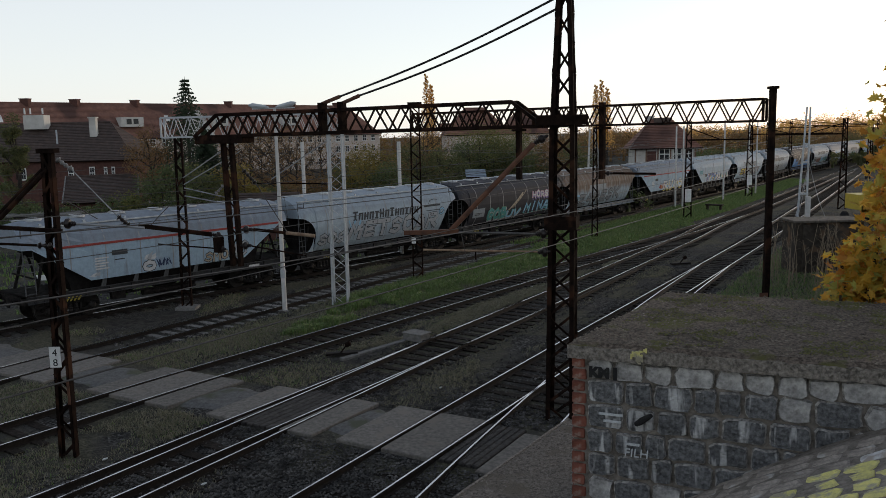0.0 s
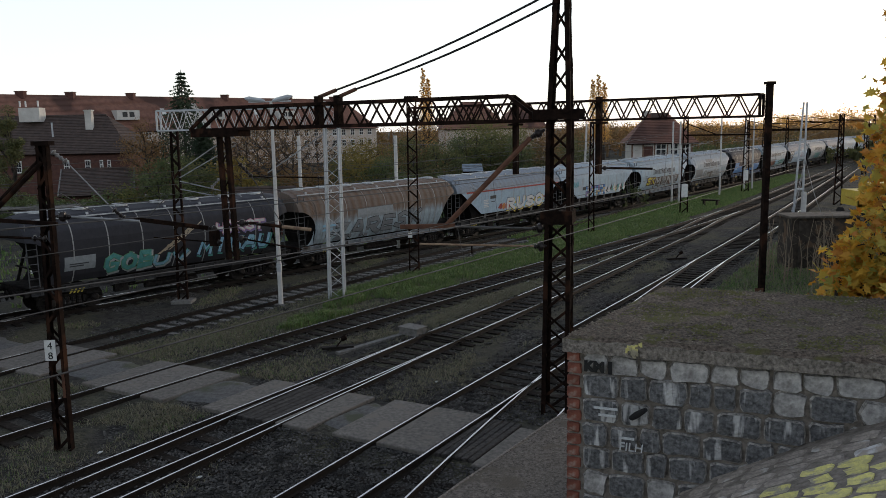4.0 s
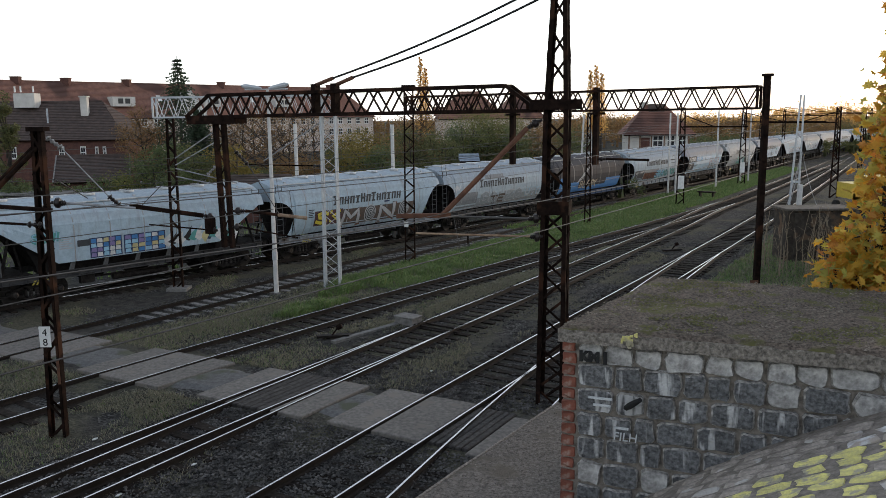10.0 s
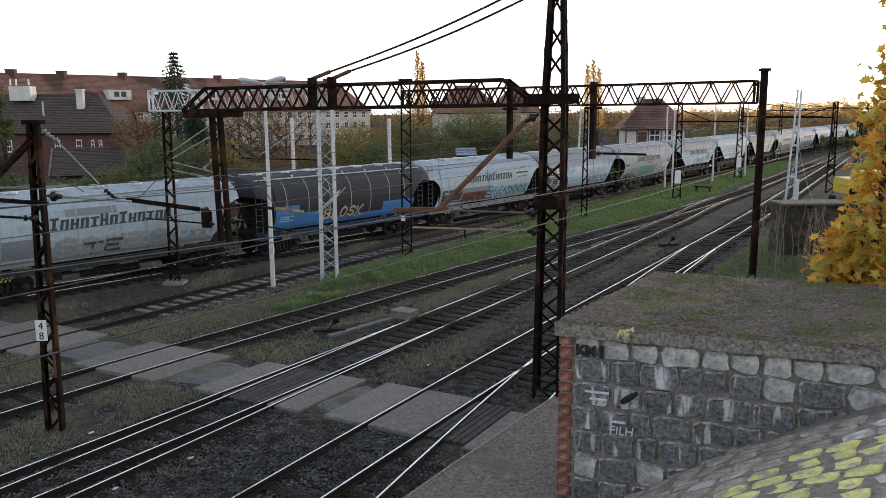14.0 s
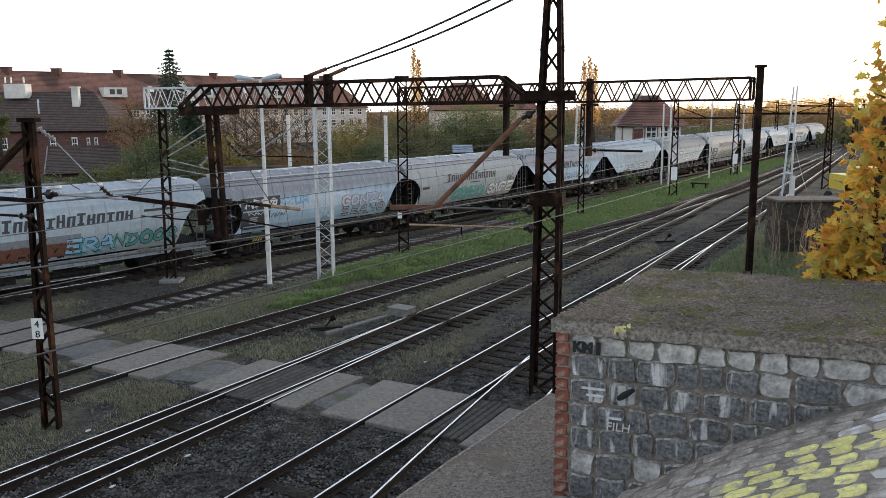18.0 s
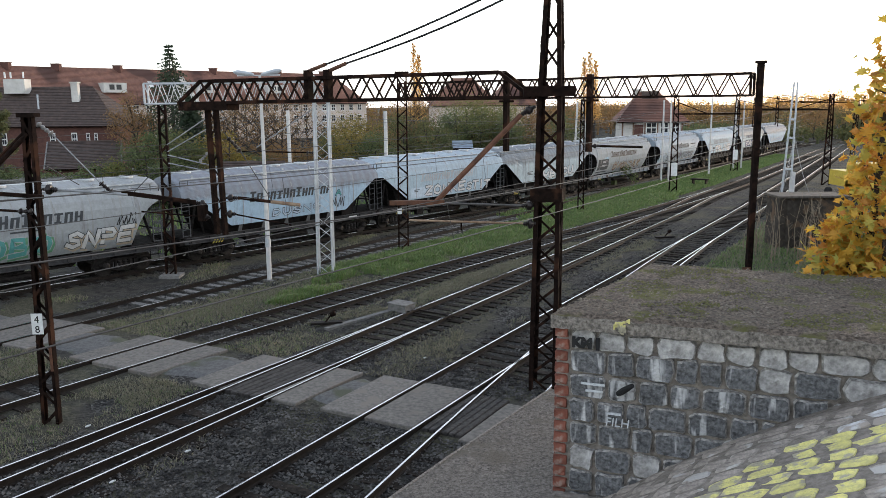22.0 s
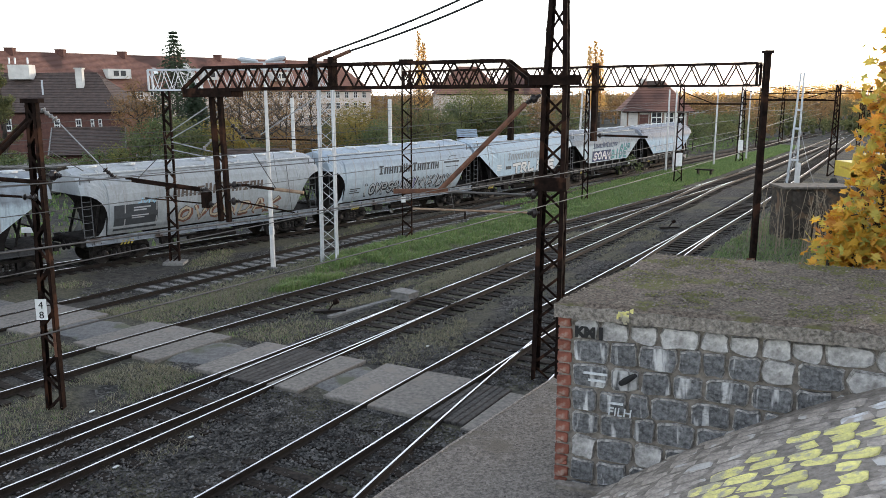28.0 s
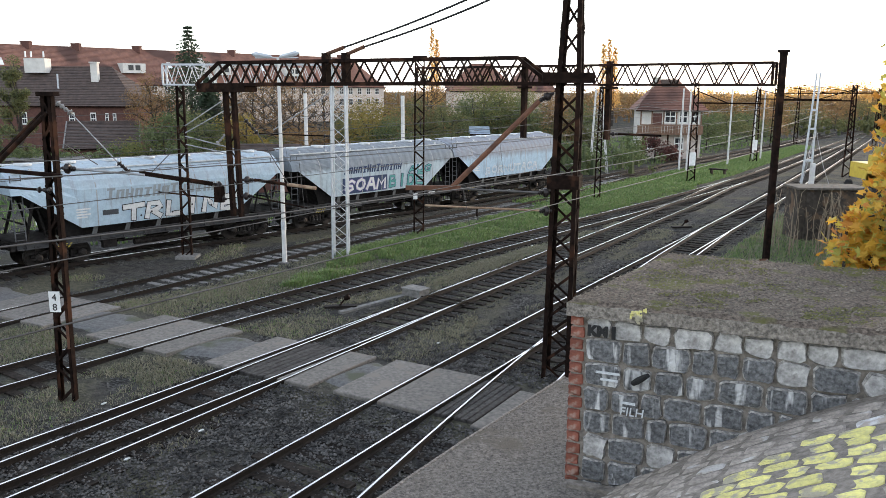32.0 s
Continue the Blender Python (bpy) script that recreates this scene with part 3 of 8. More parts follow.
grass("dry_grass", "dry stems mixed into the green verge", 5000, mixed, 0.15, 0.36, 0.009, M["straw"], 16, 3)
grass("dry_grass", "dry grass and stalks on the bank", 5000, bank, 0.15, 0.6, 0.012, M["straw"], 7, 4, 0.5)
def foot_of_bank(rng):
    a = 24 + 36 * rng.random()
    return a, route_a(a) + rng.uniform(1.9, 9.0), 0.6 + 0.6 * noise.noise(Vector((a, rng.random(), 0)))


grass("bank_grass", "mixed green grass before the loading ramp", 14000, foot_of_bank, 0.12, 0.36, 0.014, M["grass"], 18, 4, 0.6)
grass("dry_grass", "dry grass before the loading ramp", 7000, foot_of_bank, 0.12, 0.5, 0.012, M["straw"], 19, 4, 0.6)
grass("bank_grass", "green grass at the foot of the bank", 5000, bank, 0.1, 0.3, 0.012, M["grass"], 8, 4, 0.5)

# point machine with its rods
pm = thing("point_machine", "low grey point machine box beside the rails", "point machine")
pb = Vector((-1.0, 28.4, -0.2))
part("housing", Mesh().box(pb + UP * 0.17, U * 0.28, V * 0.42, UP * 0.13), M["sleeper_c"], pm)
bevel(part("lid", Mesh().box(pb + UP * 0.32, U * 0.31, V * 0.45, UP * 0.03), M["sleeper_c"], pm), 0.02)
for d in (0.35, 0.75):
    part("rod", Mesh().beam(pb + V * 0.4 + U * (d - 0.5) + UP * 0.1, pb + V * 2.4 + U * (d - 0.5) + UP * 0.1, 0.05), M["rail_side"], pm)
duct = thing("cable_duct", "narrow concrete cable duct cover beside the point machine", "cable duct")
part("cover", Mesh().beam(pb - V * 0.3 - U * 0.3 - UP * -0.03, pb - U * 3.4 - V * 0.5 + UP * 0.03, 0.22, 0.1), M["sleeper_c"], duct)
for px, py in ((-3.6, 26.6), (13.3, 43.6)):
    st = thing("switch_lever", "small rusty switch lever stand beside the rails", "switch stand")
    part("stand", Mesh().beam((px - 0.5, py, -0.12), (px + 0.6, py + 0.1, -0.1), 0.25, 0.08), M["rail_side"], st)
    part("lever", Mesh().beam((px, py, -0.1), (px + 0.25, py, 0.22), 0.05), M["rusty"], st)
    part("weight", Mesh().lathe((px + 0.2, py, 0.18), (px + 0.36, py, 0.26), [(0, 0.09), (1, 0.09)], 10), M["rusty"], st)
bench = thing("bench", "low dark timber bench on the far grass", "bench")
part("seat", Mesh().box((25.2, 72.6, 0.35), V * 0.8, U * 0.25, UP * 0.06), M["sleeper"], bench)
for s in (-0.6, 0.6):
    part("leg", Mesh().box(Vector((25.2, 72.6, 0.05)) + V * s, V * 0.07, U * 0.2, UP * 0.26), M["sleeper"], bench)
mk = thing("marker_board", "low white marker board behind the goods track", "marker board")
bevel(part("board", Mesh().box((-20.9, 41.0, 0.34), (0.5, 0, 0), (0, 0.04, 0), (0, 0, 0.14)), M["white"], mk), 0.01)
for x in (-21.25, -20.55):
    part("leg", Mesh().box((x, 41.06, 0.05), (0.04, 0, 0), (0, 0.04, 0), (0, 0, 0.28)), M["rusty"], mk)
# lone spare rail lying by the main track
sr = thing("spare_rail", "rusty spare rail lying beside the main track", "rail")
part("bar", Mesh().beam((4.6, 32.5, -0.1), (10.6, 42.1, -0.1), 0.09, 0.14), M["rail_side"], sr)
for i in range(6):
    lt = thing("litter", "small white scrap of litter on the ballast", "litter", "litter")
    r5 = random.Random(i)
    q = [(-6.5, 15.0), (-5.4, 16.4), (-8.2, 17.9), (-0.2, 22.7), (4.3, 38.0), (-4.2, 22.0)][i]
    part("scrap", Mesh().lathe((q[0], q[1], -0.16), (q[0] + 0.12, q[1] + 0.05, -0.13), [(0, 0.012), (0.4, 0.032), (1, 0.016)], 5), M["white"], lt)
# ---- masts, gantries and the overhead line ----
def lattice(m, p, q, ax, ay, w0, w1, d0, d1, leg, bays, brace, slot=0, faces=(0, 1, 2, 3)):
    """Four legs from p to q, w wide along ax and d deep along ay, with crossed bracing on the faces named."""
    p, q, ax, ay = Vector(p), Vector(q), Vector(ax).normalized(), Vector(ay).normalized()

    def corner(k, i):
        c = p.lerp(q, k)
        w, d = w0 + (w1 - w0) * k, d0 + (d1 - d0) * k
        sx, sy = ((-1, -1), (1, -1), (1, 1), (-1, 1))[i % 4]
        return c + ax * (sx * w / 2) + ay * (sy * d / 2)
    for i in range(4):
        m.beam(corner(0, i), corner(1, i), leg, leg, ax, slot)
    for b in range(bays):
        k0, k1 = b / bays, (b + 1) / bays
        for i in faces:
            if (b + i) % 2:
                m.beam(corner(k0, i), corner(k1, i + 1), brace, brace * 0.4, None, slot)
            else:
                m.beam(corner(k0, i + 1), corner(k1, i), brace, brace * 0.4, None, slot)
    return m


def truss_parts(t, p, q, height, width, bays, chord, brace, material, chamfer=(0, 0)):
    """A box truss from p to q (bottom line); chamfer: how far each end slopes down to the bottom chord."""
    p, q = Vector(p), Vector(q)
    d = (q - p).normalized()
    L = (q - p).length
    s = Vector((d.y, -d.x, 0)).normalized()
    for side in (-1, 1):
        o = s * side * width / 2
        part("bottom_chord", Mesh().beam(p + o, q + o, chord, chord, s), material, t)
        part("top_chord", Mesh().beam(p + o + d * chamfer[0] + UP * height, q + o - d * chamfer[1] + UP * height, chord, chord, s), material, t)
        for end, c, sg in ((p, chamfer[0], 1), (q, chamfer[1], -1)):
            if c:
                part("end_strut", Mesh().beam(end + o, end + o + d * sg * c + UP * height, chord, chord, s), material, t)
            else:
                part("end_strut", Mesh().beam(end + o, end + o + UP * height, chord, chord, s), material, t)
        lo, hi = chamfer[0], L - chamfer[1]
        step = (hi - lo) / bays
        for i in range(bays):
            a, b, c = lo + i * step, lo + (i + 0.5) * step, lo + (i + 1) * step
            part("diagonal", Mesh().beam(p + o + d * a + UP * height, p + o + d * b, brace, brace * 0.5, s), material, t)
            part("diagonal", Mesh().beam(p + o + d * b, p + o + d * c + UP * height, brace, brace * 0.5, s), material, t)
    for z in (0, height):
        m = Mesh()
        lo, hi = (chamfer[0], L - chamfer[1])
        for i in range(bays + 1):
            a = lo + (hi - lo) * i / bays
            m.beam(p + d * a + s * width / 2 + UP * z, p + d * a - s * width / 2 + UP * z, brace, brace * 0.5, d)
            if i < bays:
                sg = 1 if i % 2 else -1
                m.beam(p + d * a + s * sg * width / 2 + UP * z, p + d * (a + (hi - lo) / bays) - s * sg * width / 2 + UP * z, brace * 0.8, brace * 0.4, d)
        part("wind_bracing", m, material, t)


def insulator(t, p, q, discs=5, r=0.075, material=None):
    """A glazed insulator from p to q: a wide bell on a ribbed shank, or a string of small sheds."""
    p, q = Vector(p), Vector(q)
    if r > 0.095:
        prof = [(0, 0.03), (0.18, 0.045), (0.26, r * 0.7), (0.34, r), (0.52, r * 1.05), (0.60, r * 0.8), (0.64, 0.045), (0.72, 0.07), (0.78, 0.045), (0.86, 0.065), (0.92, 0.04), (1, 0.03)]
    else:
        prof = [(0, 0.03)]
        for i in range(discs):
            k = (i + 0.5) / discs
            w = 0.32 / discs
            s = r * (1.0 if i in (0, discs - 1) else 0.72)
            prof += [(k - w, 0.034), (k - w * 0.4, s), (k + w * 0.5, s * 0.8), (k + w, 0.034)]
        prof += [(1, 0.03)]
    part("insulator", Mesh().lathe(p, q, prof, 12), material or M["ceramic"], t, "ribbed glazed insulator", smooth=False)


def tube(t, name, p, q, r, material, label=""):
    part(name, Mesh().tube([p, q], r, 8), material, t, label)


# mast with the numbered plate, two channels laced together
def laced_mast(t, base, top, across, gap0, gap1, chan, material, laces):
    base, top = Vector(base), Vector(top)
    ax = Vector(across).normalized()
    ay = Vector((-ax.y, ax.x, 0))
    for sg in (-1, 1):
        a, b = base + ax * sg * gap0 / 2, top + ax * sg * gap1 / 2
        m = Mesh().beam(a, b, 0.012, chan, ax).beam(a + ay * (chan / 2 - 0.006) - ax * sg * 0.03, b + ay * (chan / 2 - 0.006) - ax * sg * 0.03, 0.07, 0.012, ax)
        m.beam(a - ay * (chan / 2 - 0.006) - ax * sg * 0.03, b - ay * (chan / 2 - 0.006) - ax * sg * 0.03, 0.07, 0.012, ax)
        part("channel", m, material, t)
    for f in (-1, 1):
        for i in range(laces):
            k0, k1 = (i + 0.1) / laces, (i + 0.9) / laces
            a, b = base.lerp(top, k0), base.lerp(top, k1)
            g0, g1 = gap0 + (gap1 - gap0) * k0, gap0 + (gap1 - gap0) * k1
            sg = 1 if i % 2 else -1
            part("lacing", Mesh().beam(a + ax * sg * g0 / 2 + ay * f * chan / 2, b - ax * sg * g1 / 2 + ay * f * chan / 2, 0.06, 0.008, ax), material, t)


X1 = Vector((1, 0, 0))
mast_l = thing("catenary_mast", "rusty laced steel mast with a number plate", "catenary mast", "catenary masts")
laced_mast(mast_l, (-9.14, 18.25, -0.3), (-8.99, 18.25, 7.12), X1, 0.40, 0.22, 0.2, M["rusty"], 14)
part("cap_plate", Mesh().box((-8.98, 18.25, 7.16), (0.2, 0, 0), (0, 0.15, 0), (0, 0, 0.05)), M["rusty"], mast_l)
plate = part("number_plate", Mesh().box((-9.18, 18.10, 2.33), (0.13, 0, 0), (0, 0.008, 0), (0, 0, 0.25)), M["white"], mast_l, "white plate with black figures")


def writing(text, name, at, right, up, size, material, parent, thick=0.004, shear=0.0, bold=0.0):
    cu = bpy.data.curves.new(name, "FONT")
    cu.body, cu.size, cu.extrude, cu.align_x, cu.shear, cu.offset = text, size, thick, "CENTER", shear, bold
    tmp = new(name + "_tmp", cu)
    dg = bpy.context.evaluated_depsgraph_get()
    me = bpy.data.meshes.new_from_object(tmp.evaluated_get(dg))
    bpy.data.objects.remove(tmp)
    r, u = Vector(right).normalized(), Vector(up).normalized()
    m4 = Matrix((r, u, r.cross(u))).transposed().to_4x4()
    m4.translation = Vector(at)
    me.transform(m4)
    me.materials.clear()
    me.materials.append(material)
    ob = new(name, me)
    ob.parent = parent
    return ob


writing("4", "figure", (-9.18, 18.088, 2.36), X1, UP, 0.24, M["black"], plate)
writing("8", "figure", (-9.18, 18.088, 2.12), X1, UP, 0.24, M["black"], plate)
part("yellow_band", Mesh().box((-8.96, 18.14, 1.45), (0.03, 0, 0), (0, 0.01, 0), (0, 0, 0.3)), M["boom"], mast_l)
# raking struts and arms of that mast
tube(mast_l, "strut", (-9.0, 18.2, 6.75), (-10.9, 18.0, 4.9), 0.055, M["rusty"])
tube(mast_l, "strut", (-9.0, 18.35, 6.9), (-10.9, 18.3, 5.15), 0.05, M["rusty"])
part("arm", Mesh().beam((-10.9, 18.1, 5.50), (-8.75, 18.1, 5.32), 0.09), M["rusty"], mast_l)
insulator(mast_l, (-8.72, 18.1, 6.98), (-8.42, 18.15, 6.72), 4, 0.08, M["ceramic_w"])
tube(mast_l, "tie_rod", (-8.42, 18.15, 6.72), (-7.52, 18.3, 5.62), 0.014, M["zinc"])
insulator(mast_l, (-7.52, 18.3, 5.62), (-7.28, 18.35, 5.38), 4, 0.08)
insulator(mast_l, (-8.75, 18.1, 5.50), (-8.40, 18.1, 5.48), 3, 0.12)
tube(mast_l, "boom", (-8.40, 18.1, 5.48), (-6.92, 18.3, 5.33), 0.028, M["zinc"])
insulator(mast_l, (-9.0, 18.1, 4.98), (-9.35, 18.1, 5.0), 3, 0.08)
tube(mast_l, "boom", (-9.35, 18.1, 5.0), (-10.9, 18.0, 5.12), 0.03, M["rusty"])
tube(mast_l, "stay", (-8.75, 18.4, 6.0), (-8.3, 19.0, 5.5), 0.012, M["wire"])

# tall four-legged tower
tower = thing("lattice_tower", "tall tapered rusty lattice tower of riveted angle steel", "lattice tower")
TX, TY = Vector((0.96, -0.28, 0)), Vector((0.28, 0.96, 0))
tb = Vector((3.08, 20.1, -0.3))
t1 = Vector((3.14, 20.1, 7.3))
t2 = Vector((3.20, 20.1, 13.2))


def tower_section(p, q, w0, w1, bays):
    def corner(k, i):
        w = (w0 + (w1 - w0) * k) / 2
        sx, sy = ((-1, -1), (1, -1), (1, 1), (-1, 1))[i % 4]
        return p.lerp(q, k) + TX * sx * w + TY * sy * w
    for i in range(4):
        sx, sy = ((-1, -1), (1, -1), (1, 1), (-1, 1))[i]
        a, b = corner(0, i), corner(1, i)
        part("leg", Mesh().beam(a, b, 0.016, 0.11, TX).beam(a - TX * sx * 0.05 + TY * sy * 0.05, b - TX * sx * 0.05 + TY * sy * 0.05, 0.11, 0.016, TX), M["rusty"], tower)
    for i in range(4):
        for b in range(bays):
            k0, k1 = b / bays, (b + 1) / bays
            c = (corner(k0, i), corner(k1, i + 1)) if b % 2 else (corner(k0, i + 1), corner(k1, i))
            part("lacing", Mesh().beam(c[0], c[1], 0.075, 0.012, (c[0] - c[1]).cross(p.lerp(q, k0) - corner(k0, i))), M["rusty"], tower)


tower_section(tb, t1, 0.72, 0.60, 13)
tower_section(t1, t2, 0.60, 0.16, 8)
part("gusset_band", Mesh().box((3.10, 20.1, 5.05), TX * 0.40, TY * 0.40, UP * 0.17), M["rusty"], tower)
part("seat_beam", Mesh().box((3.03, 19.68, 7.62), (0.64, 0, 0), (0, 0.06, 0), (0, 0, 0.125)), M["rusty"], tower)
part("seat_beam", Mesh().box((3.03, 20.5, 7.62), (0.64, 0, 0), (0, 0.06, 0), (0, 0, 0.125)), M["rusty"], tower)
# its arms over the tracks
insulator(tower, (2.72, 19.9, 7.25), (2.35, 19.85, 7.05), 4, 0.10)
tube(tower, "tie_boom", (2.35, 19.85, 7.05), (0.22, 19.5, 4.95), 0.065, M["boom"], "orange rusty diagonal boom")
part("foot_bar", Mesh().box((-0.25, 19.5, 4.93), (0.68, 0.02, 0), (0, 0.05, 0), (0, 0, 0.055)), M["boom"], tower)
insulator(tower, (2.75, 19.9, 4.78), (2.38, 19.85, 4.78), 4, 0.12)
tube(tower, "boom", (2.38, 19.85, 4.78), (0.15, 19.5, 4.92), 0.03, M["wire"])
insulator(tower, (2.75, 19.8, 4.33), (2.42, 19.75, 4.33), 3, 0.13)
tube(tower, "boom", (2.42, 19.75, 4.34), (-0.45, 19.3, 4.52), 0.026, M["tan"])
tube(tower, "dropper", (0.85, 19.6, 4.43), (0.85, 19.6, 4.2), 0.02, M["rusty"])

# near gantry: box truss that ends on the tower
gantry = thing("gantry_truss", "dark rusty riveted truss over the tracks with hanging post", "gantry")
GL, GR = Vector((-7.45, 24.85, 7.42)), Vector((2.72, 20.2, 7.48))
GD = (GR - GL).normalized()
GS = Vector((GD.y, -GD.x, 0))
truss_parts(gantry, GL, GR, 0.64, 0.5, 12, 0.085, 0.065, M["rusty"], (0.9, 0.85))
part("bearing_plate", Mesh().box(GL + GD * 0.95 - UP * 0.13, GD * 0.9, GS * 0.3, UP * 0.09), M["rusty"], gantry)
for b in (0.30, 0.62):
    part("walkway_beam", Mesh().beam(GL + GD * 2 + UP * 0.04 + GS * (b - 0.46), GR - GD * 1.0 + UP * 0.04 + GS * (b - 0.46), 0.12, 0.03), M["rusty"], gantry)
hp = GL.lerp(GR, 0.094)
for sg in (-1, 1):
    c = hp + GD * sg * 0.155
    part("hanging_post", Mesh().beam(c - UP * 0.1, Vector((c.x + 0.08, c.y, 3.40)), 0.12, 0.15, GD), M["rusty"], gantry)
for i in range(9):
    z0, z1 = 7.2 - i * 0.41, 7.2 - (i + 1) * 0.41
    sg = 1 if i % 2 else -1
    part("lacing", Mesh().beam((hp.x + 0.04 + sg * 0.13, hp.y - 0.08 - sg * 0.06, z0), (hp.x + 0.05 - sg * 0.13, hp.y - 0.08 + sg * 0.06, z1), 0.06, 0.01), M["rusty"], gantry)
hx, hy = hp.x, hp.y
insulator(gantry, (hx + 0.28, hy - 0.1, 4.55), (hx + 0.68, hy - 0.1, 4.55), 4, 0.12)
tube(gantry, "boom", (hx + 0.68, hy - 0.1, 4.55), (hx + 1.7, hy - 0.2, 4.43), 0.05, M["rusty"])
tube(gantry, "boom_end", (hx + 1.7, hy - 0.2, 4.43), (hx + 2.6, hy - 0.3, 4.33), 0.055, M["tan"], "rust-stained pale boom end")
part("bracket_box", Mesh().box((hx - 0.42, hy - 0.12, 4.10), GD * 0.13, GS * 0.10, UP * 0.24), M["rusty"], gantry)
insulator(gantry, (hx + 0.25, hy - 0.1, 4.05), (hx + 0.6, hy - 0.1, 4.05), 4, 0.12)
tube(gantry, "boom", (hx + 0.6, hy - 0.1, 4.03), (hx + 2.3, hy - 0.3, 3.72), 0.025, M["rusty"])
tube(gantry, "stay", (hx + 0.35, hy - 0.1, 6.55), (hx + 1.0, hy - 0.2, 5.75), 0.016, M["wire"])
insulator(gantry, (hx + 0.45, hy - 0.1, 6.4), (hx + 0.85, hy - 0.15, 5.95), 4, 0.08)
tube(gantry, "tie_rod", (hx + 0.85, hy - 0.15, 5.95), (hx + 1.75, hy - 0.25, 4.45), 0.015, M["wire"])
insulator(gantry, (hx - 0.28, hy - 0.1, 4.35), (hx - 0.62, hy - 0.1, 4.42), 4, 0.12)
part("boom", Mesh().beam((hx - 0.62, hy - 0.1, 4.42), (hx - 2.75, hy - 0.4, 4.78), 0.09, 0.13), M["rusty"], gantry)
insulator(gantry, (hx - 0.2, hy - 0.1, 3.95), (hx - 0.5, hy - 0.1, 3.98), 3, 0.12)
tube(gantry, "boom", (hx - 0.5, hy - 0.1, 3.98), (hx - 2.2, hy - 0.4, 4.2), 0.022, M["rusty"])
tube(gantry, "tie_rod", (hx - 2.4, hy - 0.35, 4.78), (hx - 1.8, hy - 0.2, 5.4), 0.013, M["wire"])
# brackets that hold the two feeder cables
for k, zt in ((0.405, 0.78), (0.463, 0.76)):
    c = GL.lerp(GR, k)
    part("bracket", Mesh().box(c + UP * 0.42, GD * 0.07, GS * 0.14, UP * 0.44), M["rusty"], gantry)
    e = c + UP * (zt + 0.05)
    f = e + (Vector((3.0, 20.1, 10.4)) - e).normalized() * 0.62
    part("strain_clamp", Mesh().tube([e, f], 0.055, 8), M["boom"], gantry)
    cable = thing("feeder_cable", "taut black feeder cable between gantry and tower", "cable", "feeder cables")
    pts = [f.lerp(Vector((3.0, 20.1, 10.62 if k < 0.43 else 10.35)), i / 12) - UP * 0.13 * math.sin(math.pi * i / 12) for i in range(13)]
    part("strand", Mesh().tube(pts, 0.030, 6), M["black"], cable)

# second gantry, from the laced post to the plain mast at the far side
g2 = thing("gantry", "slender rusty signal gantry on a laced post and a plain mast", "gantry")
Q0, Q1 = Vector((-1.23, 41.0, 7.57)), Vector((12.36, 30.3, 7.57))
truss_parts(g2, Q0, Q1, 0.82, 0.45, 20, 0.09, 0.075, M["rusty"])
laced_mast(g2, (-1.28, 41.0, -0.3), (-1.23, 41.0, 8.9), X1, 0.55, 0.50, 0.3, M["rusty"], 16)
part("post_cap", Mesh().box((-1.23, 41.0, 8.93), (0.36, 0, 0), (0, 0.2, 0), (0, 0, 0.06)), M["rusty"], g2)
part("plate", Mesh().box((-1.45, 40.82, 1.9), (0.11, 0, 0), (0, 0.01, 0), (0, 0, 0.16)), M["white"], g2)
part("mast", Mesh().box((12.60, 30.2, 4.2), (0.10, 0, 0), (0, 0.12, 0), (0, 0, 4.58)), M["rusty"], g2)
part("mast_cap", Mesh().box((12.60, 30.2, 8.8), (0.16, 0, 0), (0, 0.18, 0), (0, 0, 0.05)), M["rusty"], g2)
part("number_plate", Mesh().box((12.45, 30.03, 0.75), (0.16, 0, 0), (0, 0.01, 0), (0, 0, 0.22)), M["boom"], g2)
for x, y, z in ((3.71, 37.15, 5.15), (7.05, 34.5, 5.25)):
    part("hanging_post", Mesh().beam((x, y, 8.55), (x, y, z), 0.24, 0.2), M["rusty"], g2)
    part("post_flange", Mesh().box((x, y, 7.45), (0.32, 0, 0), (0, 0.3, 0), (0, 0, 0.05)), M["rusty"], g2)
insulator(g2, (7.15, 34.45, 5.5), (7.5, 34.4, 5.5), 4, 0.1)
tube(g2, "boom", (7.5, 34.4, 5.5), (9.3, 34.1, 5.45), 0.05, M["rusty"])

# pale gantry of new steel behind it
gg = thing("gantry", "pale galvanised steel gantry with lattice mast", "gantry")
truss_parts(gg, (-12.08, 35.0, 7.46), (-4.3, 35.0, 7.5), 0.85, 0.5, 13, 0.07, 0.045, M["grey"])
for i in range(4):
    sx, sy = ((-1, -1), (1, -1), (1, 1), (-1, 1))[i]
    part("mast_leg", Mesh().beam((-4.60 + sx * 0.33, 35.0 + sy * 0.3, -0.25), (-4.55 + sx * 0.30, 35.0 + sy * 0.28, 8.6), 0.07), M["grey"], gg)
for f in range(4):
    for b in range(16):
        c = []
        for i, k in ((f, b), (f + 1, b + 1)) if (b + f) % 2 else ((f + 1, b), (f, b + 1)):
            sx, sy = ((-1, -1), (1, -1), (1, 1), (-1, 1))[i % 4]
            c.append((-4.6 + sx * 0.32, 35.0 + sy * 0.29, -0.2 + k * 8.7 / 16))
        part("mast_lacing", Mesh().beam(c[0], c[1], 0.045, 0.02), M["grey"], gg)
laced_mast(gg, (-11.55, 35.0, -0.3), (-11.45, 35.0, 7.46), X1, 0.46, 0.34, 0.16, M["rusty"], 14)
part("foundation", Mesh().box((-11.5, 34.9, -0.15), (0.45, 0, 0), (0, 0.4, 0), (0, 0, 0.09)), M["sleeper_c"], gg)
